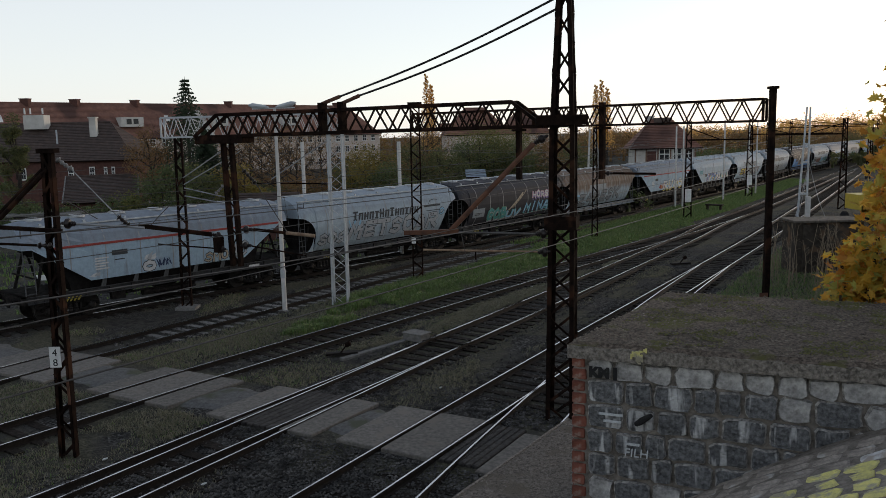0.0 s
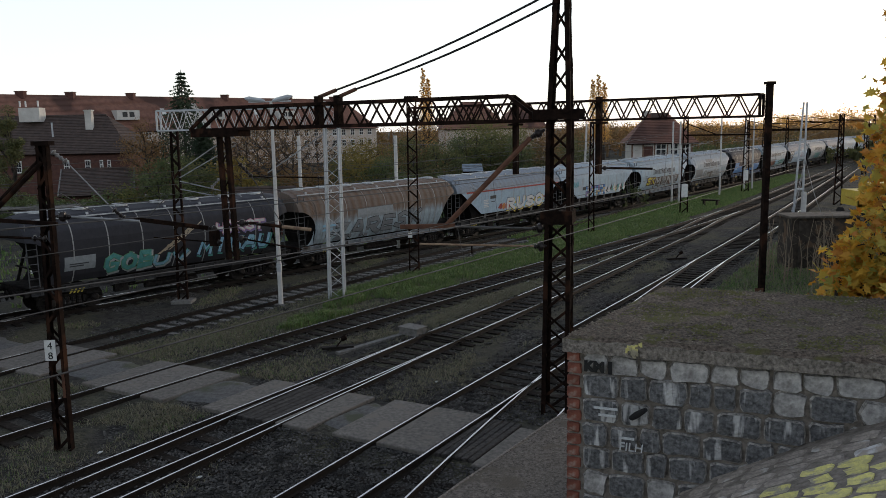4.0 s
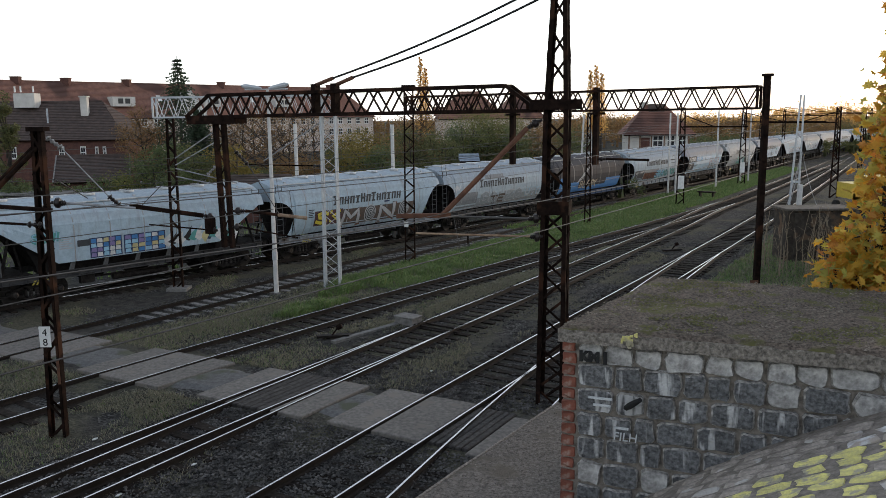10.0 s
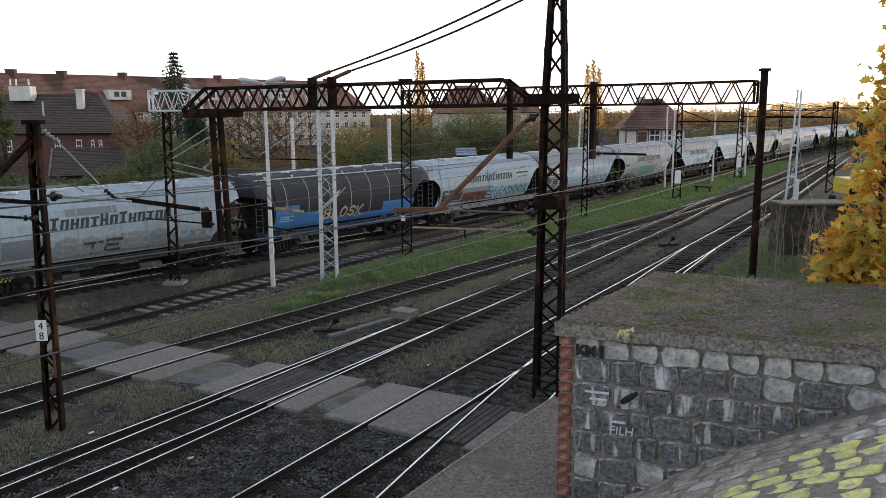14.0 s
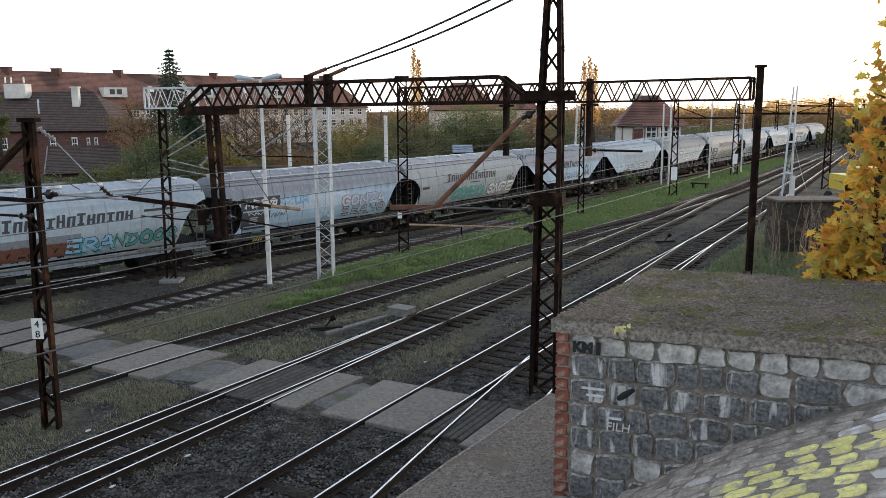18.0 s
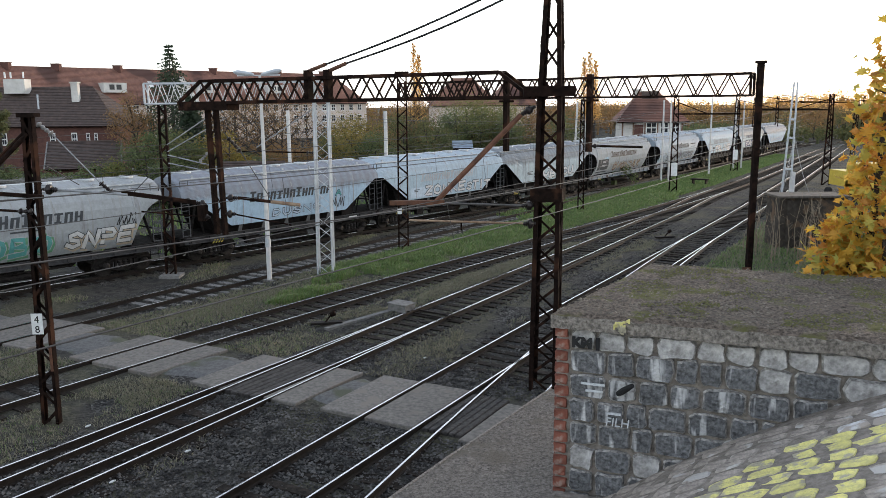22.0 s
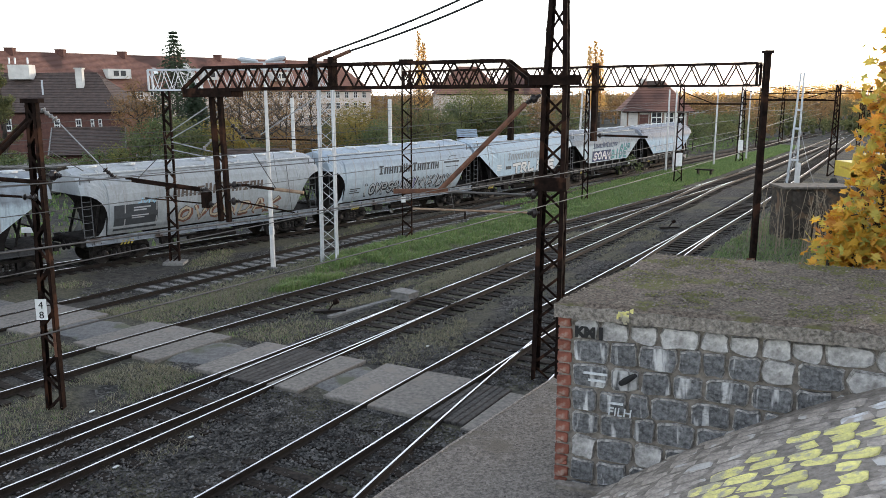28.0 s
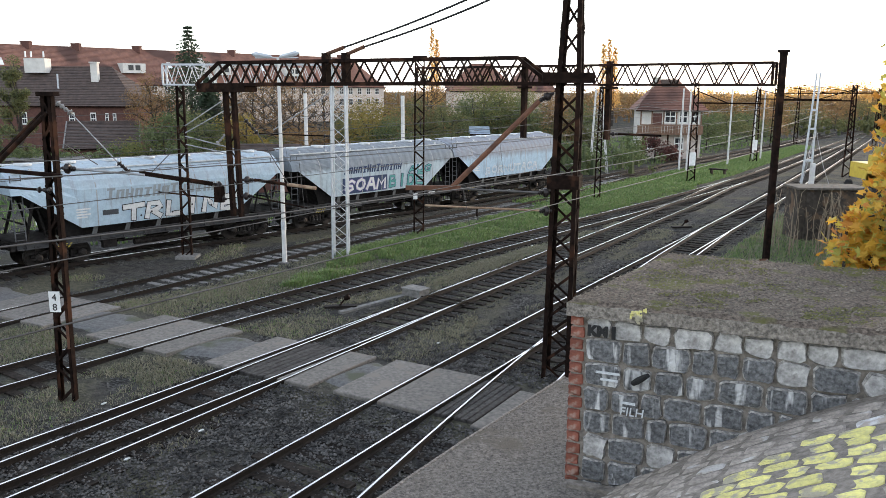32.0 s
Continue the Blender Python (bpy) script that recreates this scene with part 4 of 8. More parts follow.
for z, x1, z1 in ((5.7, -8.7, 7.35), (5.4, -8.7, 6.8), (5.25, -8.6, 4.6), (4.9, -8.6, 4.35)):
    tube(gg, "bracket_tube", (-11.3, 34.9, z), (x1, 34.7, z1), 0.026, M["zinc"])
insulator(gg, (-9.9, 34.75, 4.95), (-9.5, 34.75, 5.35), 4, 0.09, M["ceramic_w"])
tube(gg, "bracket_tube", (-4.9, 34.9, 7.2), (-7.4, 34.7, 5.55), 0.026, M["zinc"])
tube(gg, "bracket_tube", (-4.9, 34.9, 5.3), (-8.2, 34.7, 5.4), 0.03, M["rusty"])
insulator(gg, (-4.95, 34.9, 5.3), (-5.25, 34.88, 5.31), 3, 0.09)


def pole(x, y, h, r0, r1, label, name="lamp_post", material=None, group="poles of the yard", box=False):
    t = thing(name, label, "pole", group)
    part("shaft", Mesh().tube([(x, y, -0.3), (x, y, h)], [r0, r1], 8), material or M["concrete_pole"], t)
    if box:
        part("marker_band", Mesh().tube([(x, y, 1.3), (x, y, 1.65)], r0 + 0.01, 8), M["grey"], t)
    return t


lp = pole(-6.95, 34.0, 8.6, 0.11, 0.06, "pale concrete lamp post with twin floodlights", box=True)
for sg, tilt in ((-1, 0.06), (1, 0.12)):
    m = Mesh().lathe((-7.05 + sg * 0.15, 34, 8.62), (-7.05 + sg * 1.0, 34, 8.68 + tilt), [(0, 0.04), (0.2, 0.09), (0.8, 0.11), (1, 0.04)], 8)
    part("lamp_head", m, M["grey"], lp, "grey twin floodlight head")
part("cross_arm", Mesh().beam((-7.9, 34, 8.58), (-6.1, 34, 8.6), 0.05), M["grey"], lp)
pole(-8.61, 50.0, 7.05, 0.12, 0.11, "short pale concrete post behind the train", "concrete_post")
pole(-2.56, 50.0, 6.95, 0.12, 0.11, "short pale concrete post behind the train", "concrete_post")


def laced_pole(x, y, h, gap, label, plate_z=None, material=None, tilt=0.0):
    t = thing("catenary_mast", label, "catenary mast", "catenary masts")
    laced_mast(t, (x, y, -0.3), (x + tilt, y, h), X1, gap, gap * 0.55, 0.16, material or M["rusty"], 12)
    if plate_z:
        part("plate", Mesh().box((x, y - 0.12, plate_z), (0.26, 0, 0), (0, 0.02, 0), (0, 0, 0.55)), M["white"], t, "white plate on the mast")
    return t


laced_pole(10.75, 55.0, 7.6, 0.45, "slim dark laced mast in the grass")
laced_pole(20.98, 67.0, 8.0, 0.7, "dark laced mast with white plate in the grass", 1.75)
laced_pole(33.6, 86.1, 7.9, 0.8, "far dark laced mast with white plate", 1.7)
laced_pole(36.4, 71.5, 8.0, 0.75, "far dark laced mast beside the track")
for x, y, h in ((22.6, 76.0, 7.6), (23.3, 76.0, 7.6), (29.5, 82.4, 8.2), (35.0, 90.0, 8.0), (35.9, 90.0, 8.0), (57.5, 100.0, 8.6), (58.6, 100.0, 8.6)):
    pole(x, y, h, 0.10, 0.075, "slim pale concrete pole beside the tracks", "concrete_pole")
t = thing("catenary_mast", "pale lattice mast with a braced foot", "catenary mast", "catenary masts")
part("lattice", lattice(Mesh(), (14.5, 74, -0.2), (14.2, 74, 7.5), X1, (0, 1, 0), 1.6, 0.5, 0.8, 0.4, 0.07, 10, 0.05), M["concrete_pole"], t)

# tall pale pole with guy cables, beyond the ramp
pg = thing("anchor_mast", "tall pale anchor mast held by guy cables", "anchor mast")
for dx in (-0.16, 0.16):
    part("shaft", Mesh().tube([(27.9 + dx * 2.2, 60.8, -0.3), (28.1 + dx * 0.8, 60.8, 8.8)], [0.09, 0.07], 8), M["grey"], pg)
for z in (2.2, 4.6, 6.0):
    part("clamp", Mesh().box((28.0, 60.8, z), (0.34 - z * 0.03, 0, 0), (0, 0.15, 0), (0, 0, 0.07)), M["grey"], pg)
part("collar", Mesh().box((28.25, 60.6, 1.2), (0.15, 0, 0), (0, 0.15, 0), (0, 0, 0.8)), M["concrete_pole"], pg)
for x, y in ((25.6, 57.5), (26.8, 59.4), (29.4, 59.4)):
    m = Mesh().tube([Vector((28.3, 60.8, 4.6)).lerp(Vector((x, y, -0.15)), i / 8) - UP * 0.5 * math.sin(math.pi * i / 8) for i in range(9)], 0.018, 5)
    part("guy_cable", m, M["zinc"], pg)


# wires: a contact wire and a catenary wire over each track, with droppers
def overhead(route, lo, hi, zc, zm, label, spans, off=0.0):
    t = thing("overhead_line", label, "overhead line", "overhead lines")
    r = 0.009
    ca = [P(a, route(a) + off + 0.15 * math.sin(a * 0.11), zc) for a in range(lo, hi + 1, 4)]
    part("contact_wire", Mesh().tube(ca, r, 4), M["wire"], t)
    ms = []
    for a in range(lo, hi + 1, 4):
        k = ((a - lo) % spans) / spans
        ms.append(P(a, route(a) + off, zm - 0.7 * 4 * k * (1 - k)))
    part("catenary_wire", Mesh().tube(ms, r, 4), M["wire"], t)
    for i in range(0, len(ca), 2):
        part("dropper", Mesh().tube([ca[i], ms[i]], 0.005, 3), M["wire"], t)


overhead(route_a, -6, 98, 5.0, 6.6, "thin contact and catenary wire over the main track", 52)
overhead(lambda a: -6.75 - 0.066 * a, -6, 42, 5.2, 6.4, "thin contact and catenary wire over the side track", 48)
overhead(route_b, -10, 98, 5.0, 6.5, "thin contact and catenary wire over a yard track", 52)
overhead(route_c, -12, 120, 5.0, 6.5, "thin contact and catenary wire over a yard track", 52)
overhead(route_d, -14, 82, 5.0, 6.5, "thin contact and catenary wire over a yard track", 48)
overhead(route_e, -20, 140, 5.3, 6.7, "thin contact and catenary wire above the goods train", 52)

# farther masts and cross-spans of the yard's throat
for x, y, h in ((44.5, 108.0, 8.0), (52.0, 118.0, 8.2), (60.5, 112.0, 8.0), (66.5, 131.0, 8.5), (76.0, 140.0, 8.5), (72.0, 124.0, 8.0), (88.0, 160.0, 8.5), (47.0, 120.0, 7.5)):
    laced_pole(x, y, h, 0.6, "far dark laced mast of the yard")
for (x0, y0), (x1, y1), z in (((44.5, 108), (60.5, 112), 7.2), ((52, 118), (72, 124), 7.4), ((66.5, 131), (88, 160), 7.6), ((33.6, 86.1), (40.5, 82.0), 6.6), ((20.98, 67), (25.5, 64.5), 6.4), ((36.4, 71.5), (31.0, 75.0), 6.6)):
    sp = thing("cross_span", "dark cross-span arm between far masts", "cross-span", "cross-spans")
    part("arm", Mesh().beam((x0, y0, z), (x1, y1, z), 0.12), M["rusty"], sp)
    part("stay", Mesh().beam((x0, y0, z + 1.0), ((x0 + x1) / 2, (y0 + y1) / 2, z), 0.08), M["rusty"], sp)
# ---- near pier of stone with a concrete cap, the paved slope and the ledge ----
WC = Vector((0.79, 4.82, 0))                     # corner of the cap nearest the tracks
WD = Vector((0.925, -0.381, 0)).normalized()     # along the stone face
WB = Vector((0.576, 0.818, 0)).normalized()      # back, along the tracks
WN = Vector((WD.y, -WD.x, 0)).normalized()       # out of the stone face
ZT, ZB = 6.02, 4.78
pier = thing("stone_pier", "stone pier with brick corner and mossy concrete cap", "pier")
core = Mesh()
f0 = WC + WD * 0.03 - WN * 0.046
pts = [f0, f0 + WD * 4.2, f0 + WD * 4.2 + WB * 1.75, f0 + WB * 1.75]
core.add([p + UP * 2.0 for p in pts] + [p + UP * (ZT - 0.1) for p in pts], [(0, 1, 5, 4), (1, 2, 6, 5), (2, 3, 7, 6), (3, 0, 4, 7), (4, 5, 6, 7), (3, 2, 1, 0)])
part("core", core, M["mortar"], pier)
# cap: uneven slab, finely divided so that its edge is ragged
cm = Mesh()
n1, n2 = 150, 40
c0 = WC + WN * 0.02
for k, z in ((0, ZT), (1, ZT - 0.105)):
    for i in range(n1 + 1):
        for j in range(n2 + 1):
            p = c0 + WD * (4.3 * i / n1) + WB * (1.82 * j / n2)
            e = min(i, j, n2 - j) == 0
            q = noise.noise(Vector((p.x * 16, p.y * 16, z * 3)))
            w = noise.noise(Vector((p.x * 2.2, p.y * 2.2, 5)))
            dz = 0.011 * q + 0.008 * w - (0.022 + 0.02 * q if e and k == 0 else 0)
            cm.v.append(tuple(p + UP * (z + (dz if k == 0 else 0)) + (WN * (0.024 * q + 0.006 * w) if j == 0 else Vector()) - (WD * 0.016 * q if i == 0 else Vector())))
w = n2 + 1
for i in range(n1):
    for j in range(n2):
        cm.f.append((i * w + j, (i + 1) * w + j, (i + 1) * w + j + 1, i * w + j + 1))
        cm.m.append(0)
o = (n1 + 1) * w
for i in range(n1):
    cm.f.append((i * w, i * w + o, (i + 1) * w + o, (i + 1) * w))
    cm.m.append(1)
    cm.f.append((i * w + n2, (i + 1) * w + n2, (i + 1) * w + n2 + o, i * w + n2 + o))
    cm.m.append(1)
for j in range(n2):
    cm.f.append((j, j + 1, j + 1 + o, j + o))
    cm.m.append(1)
part("cap", cm, [M["cap"], M["cap_edge"]], pier, "rough mossy concrete cap with a broken edge")


def block_mesh(w, h, d, seed, r=0.014, j=0.006):
    """A rough-faced stone, w by h, its face bulging; rounded corners."""
    rng = random.Random(str(seed))
    a, b = w / 2, h / 2
    ring = [(-a + r, -b), (0, -b), (a - r, -b), (a, -b + r), (a, 0), (a, b - r), (a - r, b), (0, b), (-a + r, b), (-a, b - r), (-a, 0), (-a, -b + r)]
    ring = [(x + rng.uniform(-j, j), z + rng.uniform(-j, j)) for x, z in ring]
    m = Mesh()
    n = len(ring)
    vs = [(x, 0.03, z) for x, z in ring] + [(x, -d * 0.55, z) for x, z in ring] + [(x * 0.92, -d + rng.uniform(-0.008, 0.008), z * 0.89) for x, z in ring]
    fs = [(k, (k + 1) % n, n + (k + 1) % n, n + k) for k in range(n)] + [(n + k, n + (k + 1) % n, 2 * n + (k + 1) % n, 2 * n + k) for k in range(n)] + [tuple(2 * n + k for k in range(n))]
    m.add(vs, fs)
    m.m[n:2 * n] = [1] * n
    return m


rng = random.Random(5)
bm_all = {}
rot_face = Matrix((WD, -WN, UP)).transposed().to_4x4()


def place_block(name, x, z, w, h, material, d=0.03):
    key = (round(w, 2), round(h, 2), material.name, rng.randrange(4))
    if key not in bm_all:
        bm_all[key] = (block_mesh(w, h, d, key, 0.006, 0.003) if name == "brick" else block_mesh(w, h, d, key, 0.022, 0.011) if material is M["block_pale"] else block_mesh(w, h, d, key, 0.018, 0.008)).data(name, material, M["brick"] if name == "brick" else M["lime_rim"])
    ob = new(name, bm_all[key])
    ob.parent = pier
    m4 = rot_face.copy()
    m4.translation = WC + WD * x - WN * 0.055 + UP * z
    ob.matrix_basis = m4
    return ob


# brick quoin at the corner, header and stretcher by turns
for i in range(15):
    z = ZT - 0.145 - i * 0.079
    place_block("brick", 0.066 if i % 2 else 0.061, z, 0.092 if i % 2 else 0.082, 0.066, M["brick"], 0.022)
# courses of squared stones; the upper ones washed pale
z = ZT - 0.18
for row, h in enumerate((0.145, 0.165, 0.165, 0.16, 0.17, 0.165, 0.165, 0.16)):
    x = 0.118 if row else 0.122
    while x < 4.1:
        wd = rng.choice((0.14, 0.17, 0.19, 0.21, 0.24, 0.26))
        pale = row == 0 or (row == 1 and rng.random() < 0.3) or (row > 1 and rng.random() < 0.10)
        if row == 0 and x < 0.17:
            wd = 0.165
        place_block("stone_block", x + wd / 2, z, wd - 0.017, h - 0.017, M["block_pale"] if pale else M["block"], rng.choice((0.03, 0.04)))
        x += wd
    z -= h - 0.002
# painted letters on the first stone, chalk marks and a black iron stub
writing("KM", "painted_letters", WC + WD * 0.20 + WN * 0.0 + UP * (ZT - 0.22), WD, UP, 0.088, M["black"], pier, bold=0.006)
splash = Mesh()                                  # spattered smear of paint on the edge of the cap
r2 = random.Random(21)
for k in range(16):
    c = WC + WD * (0.44 + r2.gauss(0, 0.028)) + WN * (0.040 + r2.uniform(-0.006, 0.004)) + UP * (ZT - 0.055 + r2.gauss(0, 0.024))
    splash.box(c, WD * r2.uniform(0.004, 0.014), WN * 0.004, UP * r2.uniform(0.004, 0.016))
part("paint_splash", splash, M["yellow"], pier, "spattered yellow paint")
part("paint_dash", Mesh().box(WC + WD * 0.30 + WN * 0.002 + UP * (ZT - 0.19), WD * 0.012, WN * 0.006, UP * 0.04), M["black"], pier)
part("iron_stub", Mesh().lathe(WC + WD * 0.43 - WN * 0.03 + UP * (ZT - 0.51), WC + WD * 0.53 + WN * 0.07 + UP * (ZT - 0.41), [(0, 0.017), (0.3, 0.022), (0.7, 0.019), (1, 0.014)], 8), M["black"], pier)
part("chalk_bar", Mesh().box(WC + WD * 0.275 + WN * 0.002 + UP * (ZT - 0.455), WD * 0.075, WN * 0.004, UP * 0.007), M["chalk"], pier)
part("chalk_bar", Mesh().box(WC + WD * 0.285 + WN * 0.002 + UP * (ZT - 0.50), WD * 0.055, WN * 0.004, UP * 0.007), M["chalk"], pier)
part("chalk_bar", Mesh().box(WC + WD * 0.41 + WN * 0.002 + UP * (ZT - 0.635), WD * 0.045, WN * 0.004, UP * 0.007), M["chalk"], pier)
writing("FILH", "chalk_writing", WC + WD * 0.435 + WN * 0.006 + UP * (ZT - 0.715), WD, UP, 0.078, M["chalk"], pier, shear=0.1)
part("base_ledge", Mesh().box(WC + WD * 0.28 + WN * 0.05 + UP * (ZB + 0.0), WD * 0.22, WN * 0.035, UP * 0.03), M["mortar"], pier)

# ledge of gravelly concrete below, towards the rails
ledge = thing("concrete_ledge", "grey exposed-gravel concrete ledge of the bridge wing wall", "ledge")
lm = Mesh()
LA, LB = Vector((1.10, 6.75, 0)), Vector((-0.50, 4.42, 0))
LDIR = (LB - LA).normalized()
LEND = LB + LDIR * 5.0
outer = [LA.lerp(LEND, i / 24) for i in range(25)]
top = []
for i, p in enumerate(outer):
    q = 0.02 * noise.noise(p * 4)
    top.append(p + Vector((q, -q, 0)))
inner = [p + Vector((2.4, -1.6, 0)) for p in outer]
k = len(top)
lm.add([p + UP * ZB for p in top] + [p + UP * (ZB + 0.01) for p in inner] + [p + UP * -0.4 for p in top], [(i, i + 1, k + i + 1, k + i) for i in range(k - 1)][::1] + [(i + 1, i, 2 * k + i, 2 * k + i + 1) for i in range(k - 1)])
lm.add([top[0] + UP * ZB, inner[0] + UP * (ZB + 0.01), inner[0] - UP * 0.4, top[0] - UP * 0.4], [(0, 1, 2, 3)])
part("slab", lm, M["platform"], ledge)
part("worn_edge", Mesh().tube([p + UP * (ZB - 0.01) for p in top], 0.018, 6), M["cap_edge"], ledge)


def pebbles(name, label, count, spot, s0, s1, material, seed):
    """Grit that sticks out of old concrete."""
    rng = random.Random(seed)
    m = Mesh()
    for _ in range(count):
        c = spot(rng)
        s = rng.uniform(s0, s1)
        t = rng.uniform(0, 6.28)
        x, y = Vector((math.cos(t), math.sin(t), 0)) * s, Vector((-math.sin(t), math.cos(t), 0)) * s * rng.uniform(0.6, 1)
        m.add([c + x, c + y, c - x, c - y, c + UP * s * rng.uniform(0.4, 0.8)], [(0, 1, 4), (1, 2, 4), (2, 3, 4), (3, 0, 4)])
    tagged(new(name, m.data(name, material)), label, "grit", kind="stuff")


M["grit"] = mat("mixed_concrete_grit", (0.25, 0.215, 0.17), (0.07, 0.06, 0.05), 8, 0.95, 0, 0, random_value=0.7)
M["grit_grey"] = mat("grey_concrete_grit", (0.34, 0.305, 0.265), (0.09, 0.08, 0.07), 8, 0.95, 0, 0, random_value=0.6)
M["moss"] = leaf_mat("dull_green_moss", (0.115, 0.115, 0.04), (0.155, 0.15, 0.05), (0.20, 0.18, 0.075))
pebbles("cap_grit", "loose grit and crumbs on the mossy cap", 10000, lambda r: WC + WD * r.uniform(0.02, 3.2) + WB * r.uniform(0.01, 1.8) + UP * (ZT + r.uniform(-0.008, 0.006)), 0.004, 0.013, M["grit"], 1)
pebbles("ledge_grit", "gravel showing in the worn concrete ledge", 9000, lambda r: LA.lerp(LEND, r.random() ** 1.3 * 0.8) + Vector((1, -0.66, 0)) * (2.3 * r.random() ** 1.2) + UP * (ZB + 0.002), 0.004, 0.010, M["grit_grey"], 2)


def moss_spot(r):
    while True:
        p = WC + WD * r.uniform(0.1, 3.2) + WB * r.uniform(0.1, 1.75)
        if noise.noise(Vector((p.x * 2.1, p.y * 2.1, 9))) + 0.7 * noise.noise(Vector((p.x * 8, p.y * 8, 2))) > 0.02 + 0.3 * r.random():
            return p + UP * (ZT + 0.002)


pebbles("cap_moss", "flat cushions of moss on the cap", 7000, moss_spot, 0.004, 0.012, M["moss"], 3)

# paved slope against the pier, cobbles bedded in mortar, some painted yellow
slope = thing("cobbled_slope", "slope paved with worn cobbles, some painted yellow", "paved slope")
S0 = Vector((1.02, 4.62, ZB - 0.02))
SD = Vector((0.86, -0.46, 0.56)).normalized()     # uphill, beside the pier
SB = Vector((-0.60, -0.80, 0.0)).normalized()     # towards the camera


def slope_point(x, y, lift=0.0):
    p = S0 + SD * x + SB * y
    p.z += 0.10 * math.sin(min(max(x, 0), 2.2) / 2.2 * math.pi) + lift
    return p


sm = Mesh()
nx, ny = 30, 30
for i in range(nx + 1):
    for j in range(ny + 1):
        x, y = -0.4 + 4.6 * i / nx, -0.35 + 3.6 * j / ny
        sm.v.append(tuple(slope_point(x, y, 0.008 * noise.noise(Vector((x * 6, y * 6, 0))))))
sm.f = [(i * (ny + 1) + j, i * (ny + 1) + j + 1, (i + 1) * (ny + 1) + j + 1, (i + 1) * (ny + 1) + j) for i in range(nx) for j in range(ny)]
rim = [i * (ny + 1) for i in range(nx)] + [nx * (ny + 1) + j for j in range(ny)] + [i * (ny + 1) + ny for i in range(nx, 0, -1)] + list(range(ny, 0, -1))
foot = len(sm.v)                                 # the masonry under it stands on the ground
sm.v += [(sm.v[k][0], sm.v[k][1], -0.35) for k in rim]
sm.f += [(rim[k], rim[(k + 1) % len(rim)], foot + (k + 1) % len(rim), foot + k) for k in range(len(rim))]
part("bedding", sm, M["bedding"], slope)
# cobbles of the slope, laid in slanting courses
rng = random.Random(11)
cob = []
for k in range(7):
    r2 = random.Random(k)
    m = Mesh()
    ring = [(sx * (0.088 + r2.uniform(-0.014, 0.010)), sy * (0.061 + r2.uniform(-0.010, 0.008))) for sx, sy in ((-1, -0.6), (-0.72, -1), (0.72, -1), (1, -0.6), (1, 0.6), (0.72, 1), (-0.72, 1), (-1, 0.6))]
    m.add([(x, y, -0.03) for x, y in ring] + [(x, y, 0.001) for x, y in ring] + [(x * 0.84, y * 0.80, 0.006 + r2.uniform(-0.002, 0.003)) for x, y in ring],
          [(i, (i + 1) % 8, 8 + (i + 1) % 8, 8 + i) for i in range(8)] + [(8 + i, 8 + (i + 1) % 8, 16 + (i + 1) % 8, 16 + i) for i in range(8)] + [tuple(range(16, 24))])
    cob.append([m.data("cobble", M[c]) for c in ("cobble", "yellow", "limewash")])
SN = SD.cross(SB).normalized()
if SN.z < 0:
    SN = -SN
rest = [Mesh(), Mesh(), Mesh()]
count = 0
for j in range(-2, 28):
    shift = rng.uniform(-0.09, 0.09)
    for i in range(-2, 30):
        x, y = 0.06 + i * 0.19 + shift + rng.uniform(-0.018, 0.018), -0.2 + j * 0.14 + rng.uniform(-0.012, 0.012)
        if not (-0.15 < x < 4.0 and -0.2 < y < 3.0):
            continue
        patch = noise.noise(Vector((x * 1.1 + 3, y * 1.3, 0))) + 0.3 * noise.noise(Vector((x * 7, y * 7, 3)))
        painted = 1 if x > 0.97 and y > max(0.29, 0.80 - 1.15 * (x - 0.98)) and patch > -0.42 and not (x > 1.84 and y > 0.62) else 2 if x > 1.55 and y < 0.3 and patch > 0.0 else 0
        m4 = Matrix((SD, SB, SN)).transposed().to_4x4() @ pose(0, 0, 0, 0, 0, rng.uniform(-7, 7))
        m4.translation = slope_point(x, y, rng.uniform(-0.006, -0.001))
        me = cob[rng.randrange(7)][painted]
        if count < 300:
            ob = new("cobble", me)
            ob.parent = slope
            ob.matrix_basis = m4
            count += 1
        else:
            rest[painted].add([m4 @ v.co for v in me.vertices], [tuple(p.vertices) for p in me.polygons])
for painted, m in enumerate(rest):
    if m.v:
        tagged(part("cobble_rest", m, M[("cobble", "yellow", "limewash")[painted]], slope), kind="stuff")
# ---- goods train ----
PATH_STEP = 0.5
_pts, _len = [], [0.0]
_a = -60.0
while _a < 330:
    _pts.append(P(_a, route_e(_a)))
    if len(_pts) > 1:
        _len.append(_len[-1] + (_pts[-1] - _pts[-2]).length)
    _a += PATH_STEP
_zero = _len[120]                                # where a = 0


def on_track(s):
    s += _zero
    i = min(max(int(np.searchsorted(_len, s)) - 1, 0), len(_pts) - 2)
    k = (s - _len[i]) / (_len[i + 1] - _len[i])
    return _pts[i].lerp(_pts[i + 1], k)


def travel(t):
    """How far the train has rolled after t seconds."""
    x = t / 32.0
    return ((10.317 * x - 23.537) * x + 32.75) * x * x + 218.687 * x


def wagon_pose(mid):
    """Local x points back along the train; the near side is local +y... the wagon stands on two pivots."""
    k = min(max((mid - 22) / 52, 0), 1)          # the buffers are pressed together up the line
    mid -= 2.3 * k * k * (3 - 2 * k)
    f, r = on_track(mid - 4.6), on_track(mid + 4.6)
    c = (f + r) / 2
    d = r - f
    return pose(c.x, c.y, 0, 0, 0, math.degrees(math.atan2(d.y, d.x)))


